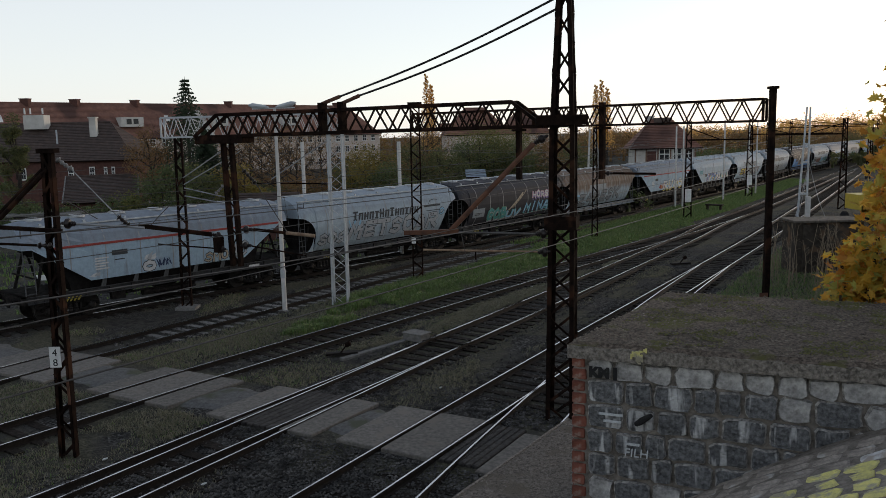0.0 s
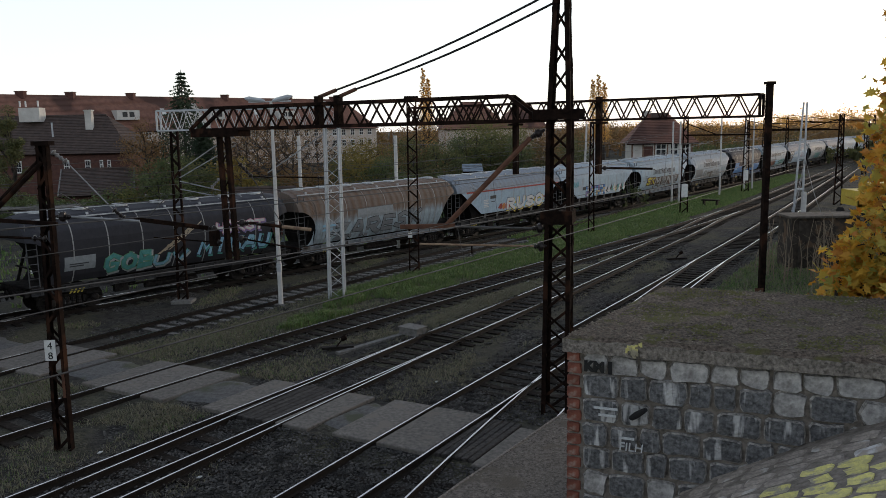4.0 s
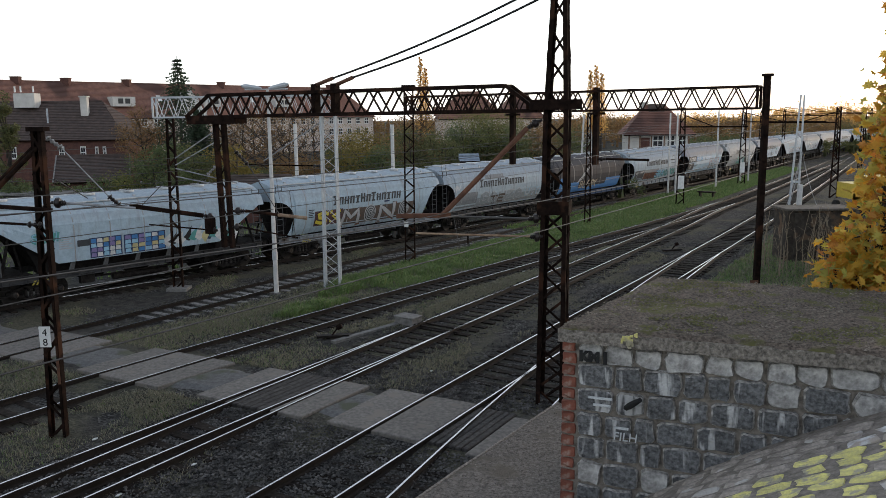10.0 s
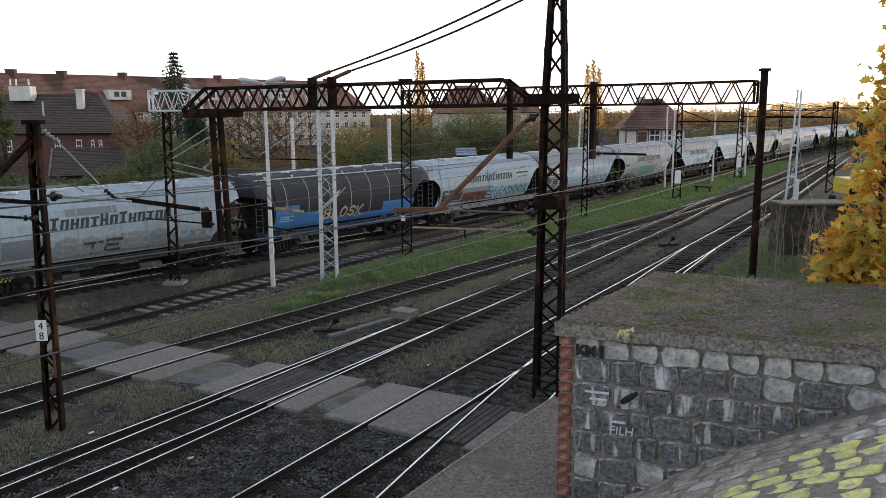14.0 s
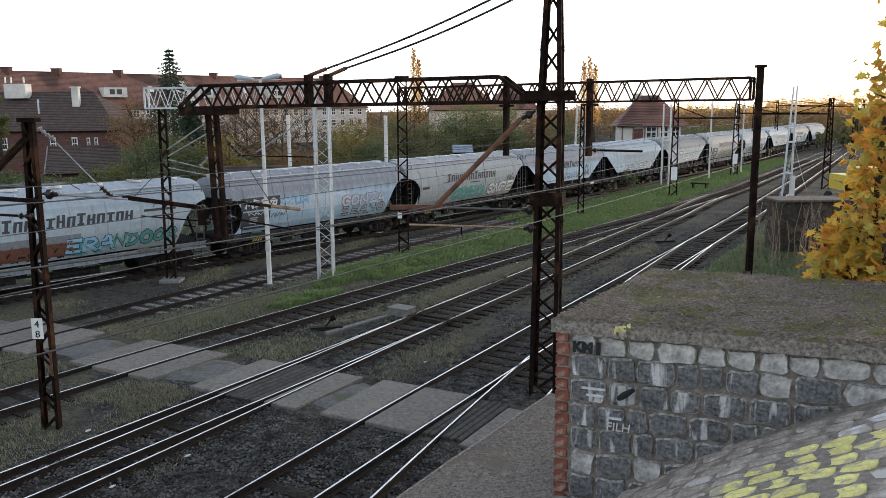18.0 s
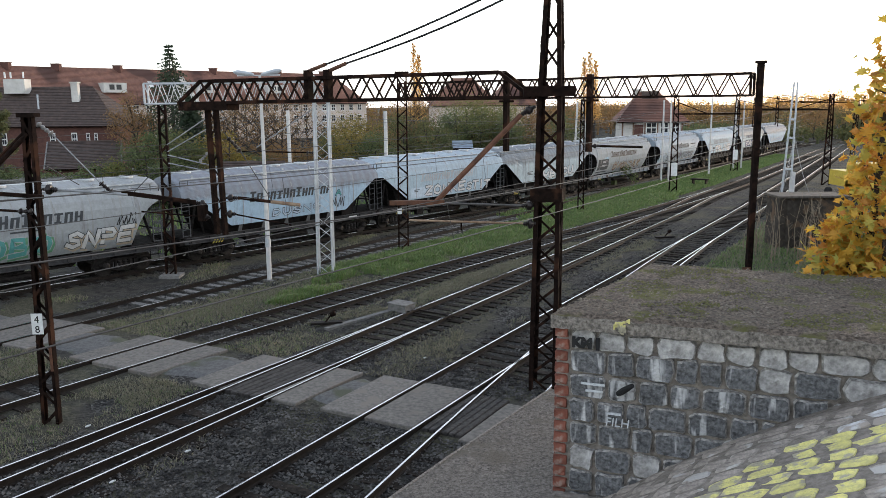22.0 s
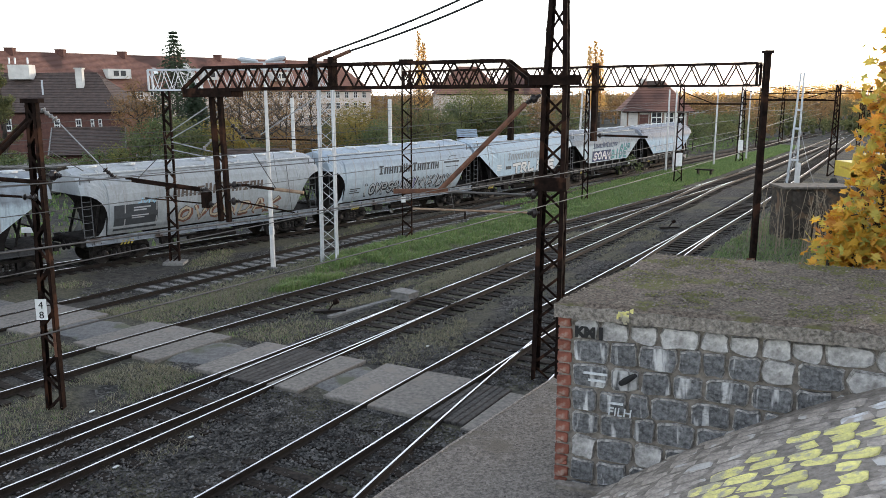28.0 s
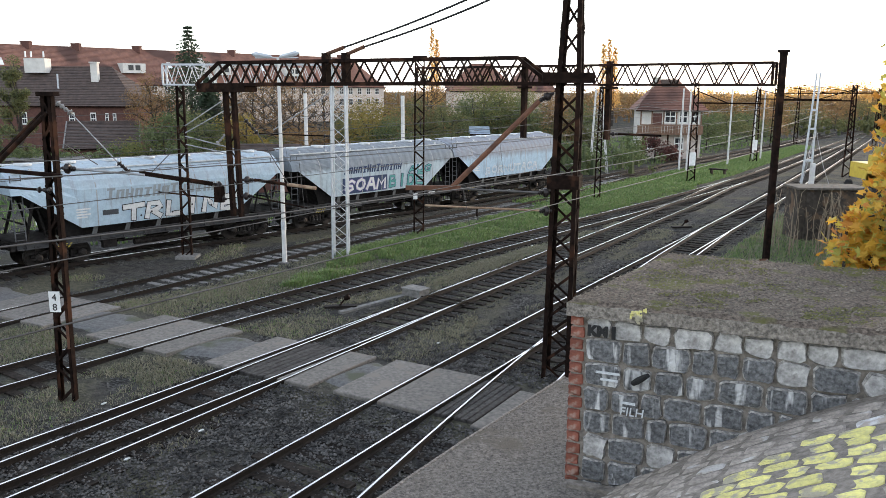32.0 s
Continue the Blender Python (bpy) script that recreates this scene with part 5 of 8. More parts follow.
def half_width(kind, z):
    if kind == "R":
        tab = [(1.2, 1.0), (1.5, 1.22), (2.0, 1.42), (2.6, 1.5), (3.1, 1.47), (3.5, 1.32), (3.85, 1.02), (4.1, 0.6), (4.2, 0.0)]
    else:
        tab = [(1.2, 1.38), (1.5, 1.44), (2.0, 1.46), (2.6, 1.48), (3.1, 1.5), (3.5, 1.36), (3.85, 1.05), (4.1, 0.6), (4.2, 0.0)]
    for (z0, w0), (z1, w1) in zip(tab, tab[1:]):
        if z <= z1:
            return w0 + (w1 - w0) * (max(z, z0) - z0) / (z1 - z0)
    return 0.0


def lower_edge(kind, d, front=True):
    """Height of the body's lower edge, d metres in from its end."""
    if kind == "R":
        if not front:                            # the rear end is drawn in below
            return max(1.25, 1.0 + 2.2 * math.sqrt(max(0.0, 1 - (d / 1.5) ** 2)))
        if d < 1.06:                             # the front end has a round recess
            return 2.05 + math.sqrt(1.06 ** 2 - d * d)
        return max(1.25, 2.05 - (d - 1.06) * 8)
    k = min(max((d - 0.35) / 2.3, 0), 1)
    return 3.12 - 1.57 * k


BODY = 6.45                                      # half length of the tank


def wagon_body(kind):
    m = Mesh()
    ds = [0, 0.08, 0.2, 0.35, 0.6, 0.8, 0.95, 1.03, 1.06, 1.16, 1.3, 1.4, 1.47, 1.5, 2.65, 3.6, 5.0]
    xs = [-BODY + d for d in ds] + [0.0] + [BODY - d for d in reversed(ds)]
    ts = [0, 0.1, 0.2, 0.32, 0.45, 0.6, 0.74, 0.86, 0.95, 1.0]
    nt = len(ts)
    for x in xs:
        d = BODY - abs(x)
        zb = lower_edge(kind, d, x < 0)
        shrink = 1.0 - (0.04 * max(0, 1 - d / 0.3) if kind == "R" else 0.03 * max(0, 1 - d / 0.3))
        for sg in (-1, 1):
            for t in ts:
                z = zb + (4.2 - zb) * t
                m.v.append((x, sg * half_width(kind, z) * shrink, z - (0.08 * max(0, 1 - d / 0.5)) * t))
    n = 2 * nt
    for i in range(len(xs) - 1):
        for t in range(nt - 1):
            m.f.append((i * n + t, i * n + t + 1, (i + 1) * n + t + 1, (i + 1) * n + t)[::-1])
            m.m.append(0)
            m.f.append((i * n + nt + t, (i + 1) * n + nt + t, (i + 1) * n + nt + t + 1, i * n + nt + t + 1)[::-1])
            m.m.append(0)
        # underside and end recess: near-black slot, their shade put into the colour
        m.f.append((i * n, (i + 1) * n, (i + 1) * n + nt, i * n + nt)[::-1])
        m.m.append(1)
    for i, flip in ((0, 1), (len(xs) - 1, 0)):
        f = [i * n + t for t in range(nt)] + [i * n + nt + t for t in reversed(range(nt - 1))]
        m.f.append(tuple(f[::-1] if flip else f))
        m.m.append(0)
    return m


def wagon_paint(name, lower, upper, rust, dirt=0.5, level=(3.05, 3.35)):
    """Tank paint: two tones split at a height, with vertical streaks of dirt and rust."""
    m = bpy.data.materials.new(name)
    m.use_nodes = True
    N, L = m.node_tree.nodes, m.node_tree.links
    p = N["Principled BSDF"]
    p.inputs["Roughness"].default_value, p.inputs["Specular IOR Level"].default_value = 0.7, 0.15
    tc = N.new("ShaderNodeTexCoord")
    sp = N.new("ShaderNodeSeparateXYZ")
    L.new(tc.outputs["Object"], sp.inputs[0])
    mp = N.new("ShaderNodeMapping")
    mp.inputs["Scale"].default_value = (1.6, 0.6, 0.22)
    L.new(tc.outputs["Object"], mp.inputs["Vector"])
    streak = N.new("ShaderNodeTexNoise")
    streak.inputs["Scale"].default_value, streak.inputs["Detail"].default_value, streak.inputs["Roughness"].default_value = 2.6, 8, 0.7
    L.new(mp.outputs[0], streak.inputs["Vector"])
    oi = N.new("ShaderNodeObjectInfo")
    streak.noise_dimensions = "4D"
    mu = N.new("ShaderNodeMath")
    mu.operation = "MULTIPLY"
    mu.inputs[1].default_value = 40
    L.new(oi.outputs["Random"], mu.inputs[0])
    L.new(mu.outputs[0], streak.inputs["W"])
    split = N.new("ShaderNodeMapRange")
    split.inputs["From Min"].default_value, split.inputs["From Max"].default_value = level
    wob = N.new("ShaderNodeMath")                # the upper tone runs down unevenly
    wob.operation = "MULTIPLY_ADD"
    wob.inputs[1].default_value = 2.2 * (level[1] - level[0])
    L.new(streak.outputs["Fac"], wob.inputs[0])
    L.new(sp.outputs["Z"], wob.inputs[2])
    sub = N.new("ShaderNodeMath")
    sub.operation = "SUBTRACT"
    sub.inputs[1].default_value = 1.1 * (level[1] - level[0])
    L.new(wob.outputs[0], sub.inputs[0])
    L.new(sub.outputs[0], split.inputs["Value"])
    mx = N.new("ShaderNodeMix")
    mx.data_type = "RGBA"
    mx.inputs["A"].default_value, mx.inputs["B"].default_value = (*lower, 1), (*upper, 1)
    L.new(split.outputs["Result"], mx.inputs["Factor"])
    ra = N.new("ShaderNodeValToRGB")
    ra.color_ramp.elements[0].position, ra.color_ramp.elements[1].position = 0.62 - 0.2 * dirt, 0.82 - 0.1 * dirt
    L.new(streak.outputs["Fac"], ra.inputs["Fac"])
    m2 = N.new("ShaderNodeMix")
    m2.data_type = "RGBA"
    L.new(ra.outputs["Color"], m2.inputs["Factor"])
    L.new(mx.outputs["Result"], m2.inputs["A"])
    m2.inputs["B"].default_value = (*rust, 1)
    # fine grime in the lower tone, and washed bands between the roof's ribs
    wv = N.new("ShaderNodeTexWave")
    wv.inputs["Scale"].default_value, wv.inputs["Distortion"].default_value, wv.inputs["Detail"].default_value = 0.62, 2.5, 3
    L.new(tc.outputs["Object"], wv.inputs["Vector"])
    wf = N.new("ShaderNodeMath")
    wf.operation = "MULTIPLY"
    L.new(wv.outputs["Fac"], wf.inputs[0])
    L.new(split.outputs["Result"], wf.inputs[1])
    wm = N.new("ShaderNodeMath")
    wm.operation = "MULTIPLY"
    wm.inputs[1].default_value = 0.5
    L.new(wf.outputs[0], wm.inputs[0])
    m3 = N.new("ShaderNodeMix")
    m3.data_type = "RGBA"
    L.new(wm.outputs[0], m3.inputs["Factor"])
    L.new(m2.outputs["Result"], m3.inputs["A"])
    m3.inputs["B"].default_value = tuple(c * 0.75 + 0.25 * l for c, l in zip(upper, lower)) + (1,)
    gr = N.new("ShaderNodeTexNoise")
    gr.inputs["Scale"].default_value, gr.inputs["Detail"].default_value, gr.inputs["Roughness"].default_value = 5.0, 9, 0.75
    L.new(tc.outputs["Object"], gr.inputs["Vector"])
    gv = N.new("ShaderNodeMapRange")
    gv.inputs["From Min"].default_value, gv.inputs["From Max"].default_value = 0.3, 0.7
    gv.inputs["To Min"].default_value, gv.inputs["To Max"].default_value = 0.80, 1.12
    L.new(gr.outputs["Fac"], gv.inputs["Value"])
    hs = N.new("ShaderNodeHueSaturation")
    L.new(gv.outputs["Result"], hs.inputs["Value"])
    L.new(m3.outputs["Result"], hs.inputs["Color"])
    L.new(hs.outputs["Color"], p.inputs["Base Color"])
    return m


M["chassis"] = mat("sooty_chassis_steel", (0.030, 0.027, 0.025), (0.008, 0.007, 0.007), 5, 0.9, 0.0, 0.3, 40, spec=0.03)
M["wheel"] = mat("wheel_steel", (0.035, 0.030, 0.027), (0.014, 0.012, 0.011), 6, 0.6, 0.3, 0.1)
# near-black tone that carries the shade under tanks and in end recesses
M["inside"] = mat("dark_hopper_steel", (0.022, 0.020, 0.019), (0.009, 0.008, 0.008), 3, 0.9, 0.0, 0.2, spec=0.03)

SIDE_FRAME = Mesh()                              # cast side frame: a bowed top bar and a lower tie
for x0, z0, x1, z1 in ((-1.2, 0.52, -0.55, 0.70), (-0.55, 0.70, 0.55, 0.70), (0.55, 0.70, 1.2, 0.52), (-0.85, 0.42, -0.4, 0.26), (-0.4, 0.26, 0.4, 0.26), (0.4, 0.26, 0.85, 0.42), (-0.45, 0.28, -0.45, 0.70), (0.45, 0.28, 0.45, 0.70)):
    SIDE_FRAME.beam((x0, 0, z0), (x1, 0, z1), 0.10, 0.12, (0, 1, 0))
SIDE_FRAME = SIDE_FRAME.data("side_frame", M["chassis"])
AXLE_BOX = Mesh().lathe((0, -0.14, 0.46), (0, 0.08, 0.46), [(0, 0.09), (0.12, 0.13), (0.3, 0.16), (1, 0.17)], 8).data("axle_box", M["wheel"])
SPRING = Mesh().lathe((0, 0, 0.30), (0, 0, 0.62), [(k / 6, 0.10 if k % 2 else 0.075) for k in range(7)], 7).data("spring", M["wheel"])
BOGIE = Mesh().box((0, 0, 0.62), (0.25, 0, 0), (0, 1.0, 0), (0, 0, 0.14)).box((0, 0, 0.85), (0.30, 0, 0), (0, 0.30, 0), (0, 0, 0.12)).data("bogie", M["chassis"])
WHEEL = Mesh()
for sg in (-1, 1):
    WHEEL.lathe((0, sg * 0.68, 0.46), (0, sg * 0.82, 0.46), [(0, 0.49), (0.25, 0.49), (0.3, 0.46), (1, 0.455)], 18)
WHEEL.tube([(0, -0.95, 0.46), (0, 0.95, 0.46)], 0.08, 8)
WHEEL = WHEEL.data("wheelset", M["wheel"], smooth=False)
M["sill"] = mat("grimy_dark_sill_paint", (0.060, 0.060, 0.062), (0.022, 0.021, 0.021), 3, 0.8, 0, 0.2)
M["sill_pale"] = mat("grey_blue_sill_paint", (0.27, 0.30, 0.33), (0.13, 0.14, 0.15), 3, 0.75, 0, 0.2, 40, (0.08, 0.06, 0.05), 0.9, 0.3)
M["sill_blue"] = mat("dark_blue_frame_paint", (0.035, 0.075, 0.15), (0.015, 0.030, 0.06), 3, 0.75, 0, 0.2)


def sill_mesh(material):
    """A channel with flanges and stiffeners."""
    m = Mesh()
    m.box((0, 0, 1.06), (6.35, 0, 0), (0, 0.012, 0), (0, 0, 0.15))
    for z in (0.92, 1.20):
        m.box((0, -0.05, z), (6.35, 0, 0), (0, 0.06, 0), (0, 0, 0.014))
    for x in range(-6, 7):
        m.box((x, -0.04, 1.06), (0.014, 0, 0), (0, 0.045, 0), (0, 0, 0.135))
    return m.data("side_sill", material)


SILLS = {k: sill_mesh(M[k]) for k in ("sill", "sill_pale", "sill_blue")}
M["gusset"] = mat("dull_grey_gusset", (0.14, 0.145, 0.15), (0.05, 0.05, 0.05), 4, 0.8, 0, 0.1)
GUSSET = Mesh()
GUSSET.add([(-0.16, 0, 1.2), (0.06, 0, 1.2), (0.16, 0, 1.56), (-0.02, 0, 1.56), (-0.16, 0.03, 1.2), (0.06, 0.03, 1.2), (0.16, 0.03, 1.56), (-0.02, 0.03, 1.56)], [(0, 1, 2, 3), (7, 6, 5, 4), (0, 4, 5, 1), (1, 5, 6, 2), (2, 6, 7, 3), (3, 7, 4, 0)])
GUSSET = GUSSET.data("gusset", M["gusset"])
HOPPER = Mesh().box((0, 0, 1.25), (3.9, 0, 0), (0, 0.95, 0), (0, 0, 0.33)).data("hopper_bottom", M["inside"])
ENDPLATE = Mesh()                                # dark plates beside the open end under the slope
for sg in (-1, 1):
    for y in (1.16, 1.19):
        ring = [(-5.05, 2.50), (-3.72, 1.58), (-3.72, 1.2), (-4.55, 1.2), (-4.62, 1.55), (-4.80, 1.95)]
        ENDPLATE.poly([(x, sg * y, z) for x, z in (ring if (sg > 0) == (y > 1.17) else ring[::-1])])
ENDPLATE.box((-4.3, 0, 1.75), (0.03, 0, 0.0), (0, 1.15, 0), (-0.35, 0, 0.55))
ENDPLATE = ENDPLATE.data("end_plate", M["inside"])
APRON = []                                       # plates under the round recess of the rounded wagons
for sg in (-1, 1):
    vs = []
    for k in range(9):
        d = 0.12 + 0.93 * k / 8
        z = max(1.26, 2.05 - math.sqrt(max(0.0, 1.04 ** 2 - d * d)))
        vs += [(-6.45 + d, sg * 1.15, 1.22), (-6.45 + d, sg * (1.15 + 0.2 * (z - 1.25)), z)]
    APRON.append(Mesh().add(vs, [(2 * k, 2 * k + 2, 2 * k + 3, 2 * k + 1) if sg < 0 else (2 * k + 1, 2 * k + 3, 2 * k + 2, 2 * k) for k in range(8)]))
M["stripe_y"] = mat("hazard_yellow_paint", (0.42, 0.34, 0.05), (0.22, 0.18, 0.04), 6, 0.7, 0, 0)
VALVE = Mesh()                                   # brake shift lever with its striped plate
for k in range(4):
    VALVE.add([(k * 0.16, 0, 0.80), (k * 0.16 + 0.08, 0, 0.80), (k * 0.16 + 0.2, 0, 0.98), (k * 0.16 + 0.12, 0, 0.98)], [(0, 1, 2, 3)])
    VALVE.box((k * 0.16 + 0.1, 0.01, 0.89), (0.05, 0, 0), (0, 0.008, 0), (0, 0, 0.02))
VALVE = VALVE.data("lever_plate", M["stripe_y"])
STEP = Mesh()
for x in (-0.2, 0.2):
    STEP.beam((x, 0, 0.45), (x, 0, 1.0), 0.03)
for z in (0.47, 0.72):
    STEP.box((0, 0, z), (0.2, 0, 0), (0, 0.06, 0), (0, 0, 0.015))
STEP = STEP.data("step", M["chassis"])
ENDBEAM = Mesh().box((0, 0, 1.08), (0.09, 0, 0), (0, 1.3, 0), (0, 0, 0.17)).data("headstock", M["chassis"])
PLATFORM = Mesh().box((0, 0, 1.22), (0.9, 0, 0), (0, 1.3, 0), (0, 0, 0.03)).data("end_platform", M["chassis"])
BUFFER = Mesh().lathe((0, 0, 1.06), (0.42, 0, 1.06), [(0, 0.10), (0.6, 0.10), (0.62, 0.06), (0.9, 0.06), (0.9, 0.22), (1, 0.21)], 12).data("buffer", M["chassis"])
COUPLER = Mesh().tube([(0, 0, 1.0), (0.35, 0, 0.93), (0.6, 0, 0.98)], 0.06, 6).data("coupling", M["chassis"])
POSTS = Mesh()
for y in (-1.15, 1.15):
    POSTS.beam((0, y, 1.2), (0.5, y * 0.9, 3.0), 0.1, 0.1)
    POSTS.beam((0.9, y * 0.8, 1.2), (0.5, y * 0.9, 3.0), 0.08, 0.08)
POSTS.beam((0, -1.15, 1.9), (0, 1.15, 1.9), 0.06)
POSTS = POSTS.data("end_frame", M["chassis"])
M["dull_zinc"] = mat("dull_zinc", (0.55, 0.57, 0.58), (0.33, 0.34, 0.345), 4, 0.6, 0.1, 0)
LADDER = Mesh()
for x in (-0.2, 0.2):
    LADDER.beam((x, 0, 1.1), (x, 0, 3.9), 0.035)
for i in range(9):
    LADDER.beam((-0.2, 0, 1.3 + i * 0.3), (0.2, 0, 1.3 + i * 0.3), 0.025)
LADDER = LADDER.data("ladder", M["gusset"])
RAILING = Mesh()
RAILING.beam((-6.2, -0.96, 3.95), (6.2, -0.96, 3.95), 0.09, 0.05)
for i in range(7):
    RAILING.lathe((-5.4 + i * 1.8, 0, 4.16), (-5.4 + i * 1.8, 0, 4.27), [(0, 0.36), (0.7, 0.36), (1, 0.28)], 12)
    RAILING.box((-5.4 + i * 1.8, -0.74, 4.03), (0.05, 0, 0), (0, 0.05, 0), (0, 0, 0.05))
RAILING.box((0, 0.34, 4.20), (6.1, 0, 0), (0, 0.2, 0), (0, 0, 0.015))
for i in range(13):
    RAILING.box((-6.0 + i, 0.5, 4.14), (0.025, 0, 0), (0, 0.025, 0), (0, 0, 0.07))
RAILING = RAILING.data("roof_walkway", M["dull_zinc"])
CHUTE = Mesh()
CHUTE.add([(-0.9, -0.9, 1.25), (0.9, -0.9, 1.25), (0.9, 0.9, 1.25), (-0.9, 0.9, 1.25), (-0.4, -0.6, 0.62), (0.4, -0.6, 0.62), (0.4, 0.6, 0.62), (-0.4, 0.6, 0.62)], [(0, 1, 5, 4), (1, 2, 6, 5), (2, 3, 7, 6), (3, 0, 4, 7), (4, 5, 6, 7)])
CHUTE = CHUTE.data("discharge_chute", M["chassis"])
PIPES = Mesh()
PIPES.tube([(-2.2, 1.15, 0.75), (2.2, 1.15, 0.75)], 0.05, 6)
PIPES.tube([(-1.2, 1.05, 0.55), (1.4, 1.05, 0.6)], 0.14, 8)
PIPES.box((2.6, 1.2, 0.75), (0.3, 0, 0), (0, 0.12, 0), (0, 0, 0.2))
PIPES = PIPES.data("brake_gear", M["chassis"])
BODIES = {}


def child(name, me, parent, m4=None, label=""):
    o = new(name, me)
    o.parent = parent
    if m4 is not None:
        o.matrix_basis = m4
    return tagged(o, label)


def wagon(kind, paint, label, frame_paint="sill"):
    w = thing("grain_wagon", label, "goods wagon", "wagons of the goods train")
    if kind not in BODIES:
        BODIES[kind] = wagon_body(kind)
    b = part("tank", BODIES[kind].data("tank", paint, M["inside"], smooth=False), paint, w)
    for sg in (-1, 1):
        child("side_sill", SILLS[frame_paint], w, pose(0, sg * 1.28, 0, 0, 0, 0 if sg < 0 else 180))
        child("step", STEP, w, pose(sg * 5.9, -1.28, 0))
        turn = 0 if sg > 0 else 180
        child("headstock", ENDBEAM, w, pose(sg * 6.5, 0, 0))
        child("end_platform", PLATFORM, w, pose(sg * 5.7, 0, 0))
        child("end_frame", POSTS, w, pose(sg * 5.95, 0, 0, 0, 0, 180 if sg > 0 else 0))
        child("coupling", COUPLER, w, pose(sg * 6.5, 0, 0, 0, 0, turn))
        for y in (-0.88, 0.88):
            child("buffer", BUFFER, w, pose(sg * 6.55, y, 0, 0, 0, turn))
        g = child("bogie", BOGIE, w, pose(sg * 4.6, 0, 0))
        for x in (-0.9, 0.9):
            child("wheelset", WHEEL, g, pose(x, 0, 0))
            for y in (-1.06, 1.06):
                child("axle_box", AXLE_BOX, g, pose(x, y, 0, 0, 0, 0 if y < 0 else 180))
        for y in (-1.03, 1.03):
            child("side_frame", SIDE_FRAME, g, pose(0, y, 0))
            for x in (-0.24, 0.0, 0.24):
                child("spring", SPRING, g, pose(x, y, 0))
    child("ladder", LADDER, w, pose(-6.15, -1.2, 0))
    child("ladder", LADDER, w, pose(6.15, -1.2, 0))
    child("roof_walkway", RAILING, w)
    for x in (-2.1, 0, 2.1):
        child("discharge_chute", CHUTE, w, pose(x, 0, 0))
    child("brake_gear", PIPES, w, pose(0, 0, 0, 0, 0, 180))
    child("lever_plate", VALVE, w, pose(-4.9, -1.36, 0))
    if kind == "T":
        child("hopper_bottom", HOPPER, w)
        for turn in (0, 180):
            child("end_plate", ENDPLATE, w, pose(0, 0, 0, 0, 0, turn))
        for x in (-3.2, -1.75, -0.3, 1.2, 2.65):
            for sg in (-1, 1):
                child("gusset", GUSSET, w, pose(x, sg * 1.3, 0, 0, 0, 0))
    else:
        for side in APRON:
            part("apron", side, paint, w)
    return w


PAINT = {}
WAGONS = []
ENDS = [13.8, 27.8, 41.93, 55.92, 69.91, 83.82, 97.72, 111.89, 126.07, 140.15, 154.23, 168.23, 182.3, 195.95, 209.42, 223.29, 237.54, 251.66, 265.58, 279.39, 293.2]
TINTS = {
    "stripe": ((0.325, 0.425, 0.51), (0.205, 0.235, 0.275), (0.16, 0.14, 0.125), 0.40, (3.0, 3.2)),
    "white": ((0.35, 0.41, 0.455), (0.285, 0.335, 0.38), (0.20, 0.185, 0.17), 0.45, (3.05, 3.35)),
    "brown": ((0.034, 0.034, 0.040), (0.048, 0.050, 0.060), (0.024, 0.022, 0.023), 0.3, (3.3, 3.8)),
    "rust": ((0.32, 0.39, 0.435), (0.150, 0.100, 0.070), (0.085, 0.056, 0.042), 0.70, (2.30, 2.75)),
    "pale": ((0.35, 0.445, 0.515), (0.315, 0.38, 0.43), (0.22, 0.20, 0.18), 0.45, (3.05, 3.35)),
    "blue": ((0.335, 0.45, 0.55), (0.21, 0.22, 0.245), (0.185, 0.175, 0.18), 0.5, (2.75, 3.15)),
    "beige": ((0.315, 0.335, 0.345), (0.30, 0.318, 0.325), (0.16, 0.145, 0.13), 0.5, (3.05, 3.35)),
    "grey": ((0.375, 0.445, 0.485), (0.165, 0.185, 0.205), (0.12, 0.11, 0.10), 0.55, (2.9, 3.15)),
}
for k, (lo, up, ru, di, lv) in TINTS.items():
    PAINT[k] = wagon_paint("tank_paint_" + k, lo, up, ru, di, lv)
SPEC = [("T", "stripe"), ("R", "white"), ("R", "brown"), ("R", "rust"), ("T", "stripe"), ("T", "pale"), ("R", "pale"), ("R", "white"), ("R", "brown"), ("R", "white"),
        ("R", "blue"), ("R", "beige"), ("T", "blue"), ("T", "pale"), ("T", "grey"), ("R", "beige"), ("R", "white"), ("T", "pale"), ("T", "grey"), ("T", "blue")]
for i, (kind, tint) in enumerate(SPEC):
    w = wagon(kind, PAINT[tint], "grain hopper wagon with graffiti on its tank", "sill_pale" if i in (3, 6, 9, 15, 16) else "sill_blue" if i == 8 else "sill")
    WAGONS.append((w, (ENDS[i] + ENDS[i + 1]) / 2))
# ---- painted marks and graffiti on the wagons ----
def flat(name, col, rough=0.7):
    return mat(name, col, tuple(c * 0.75 for c in col), 7, rough, 0, 0)


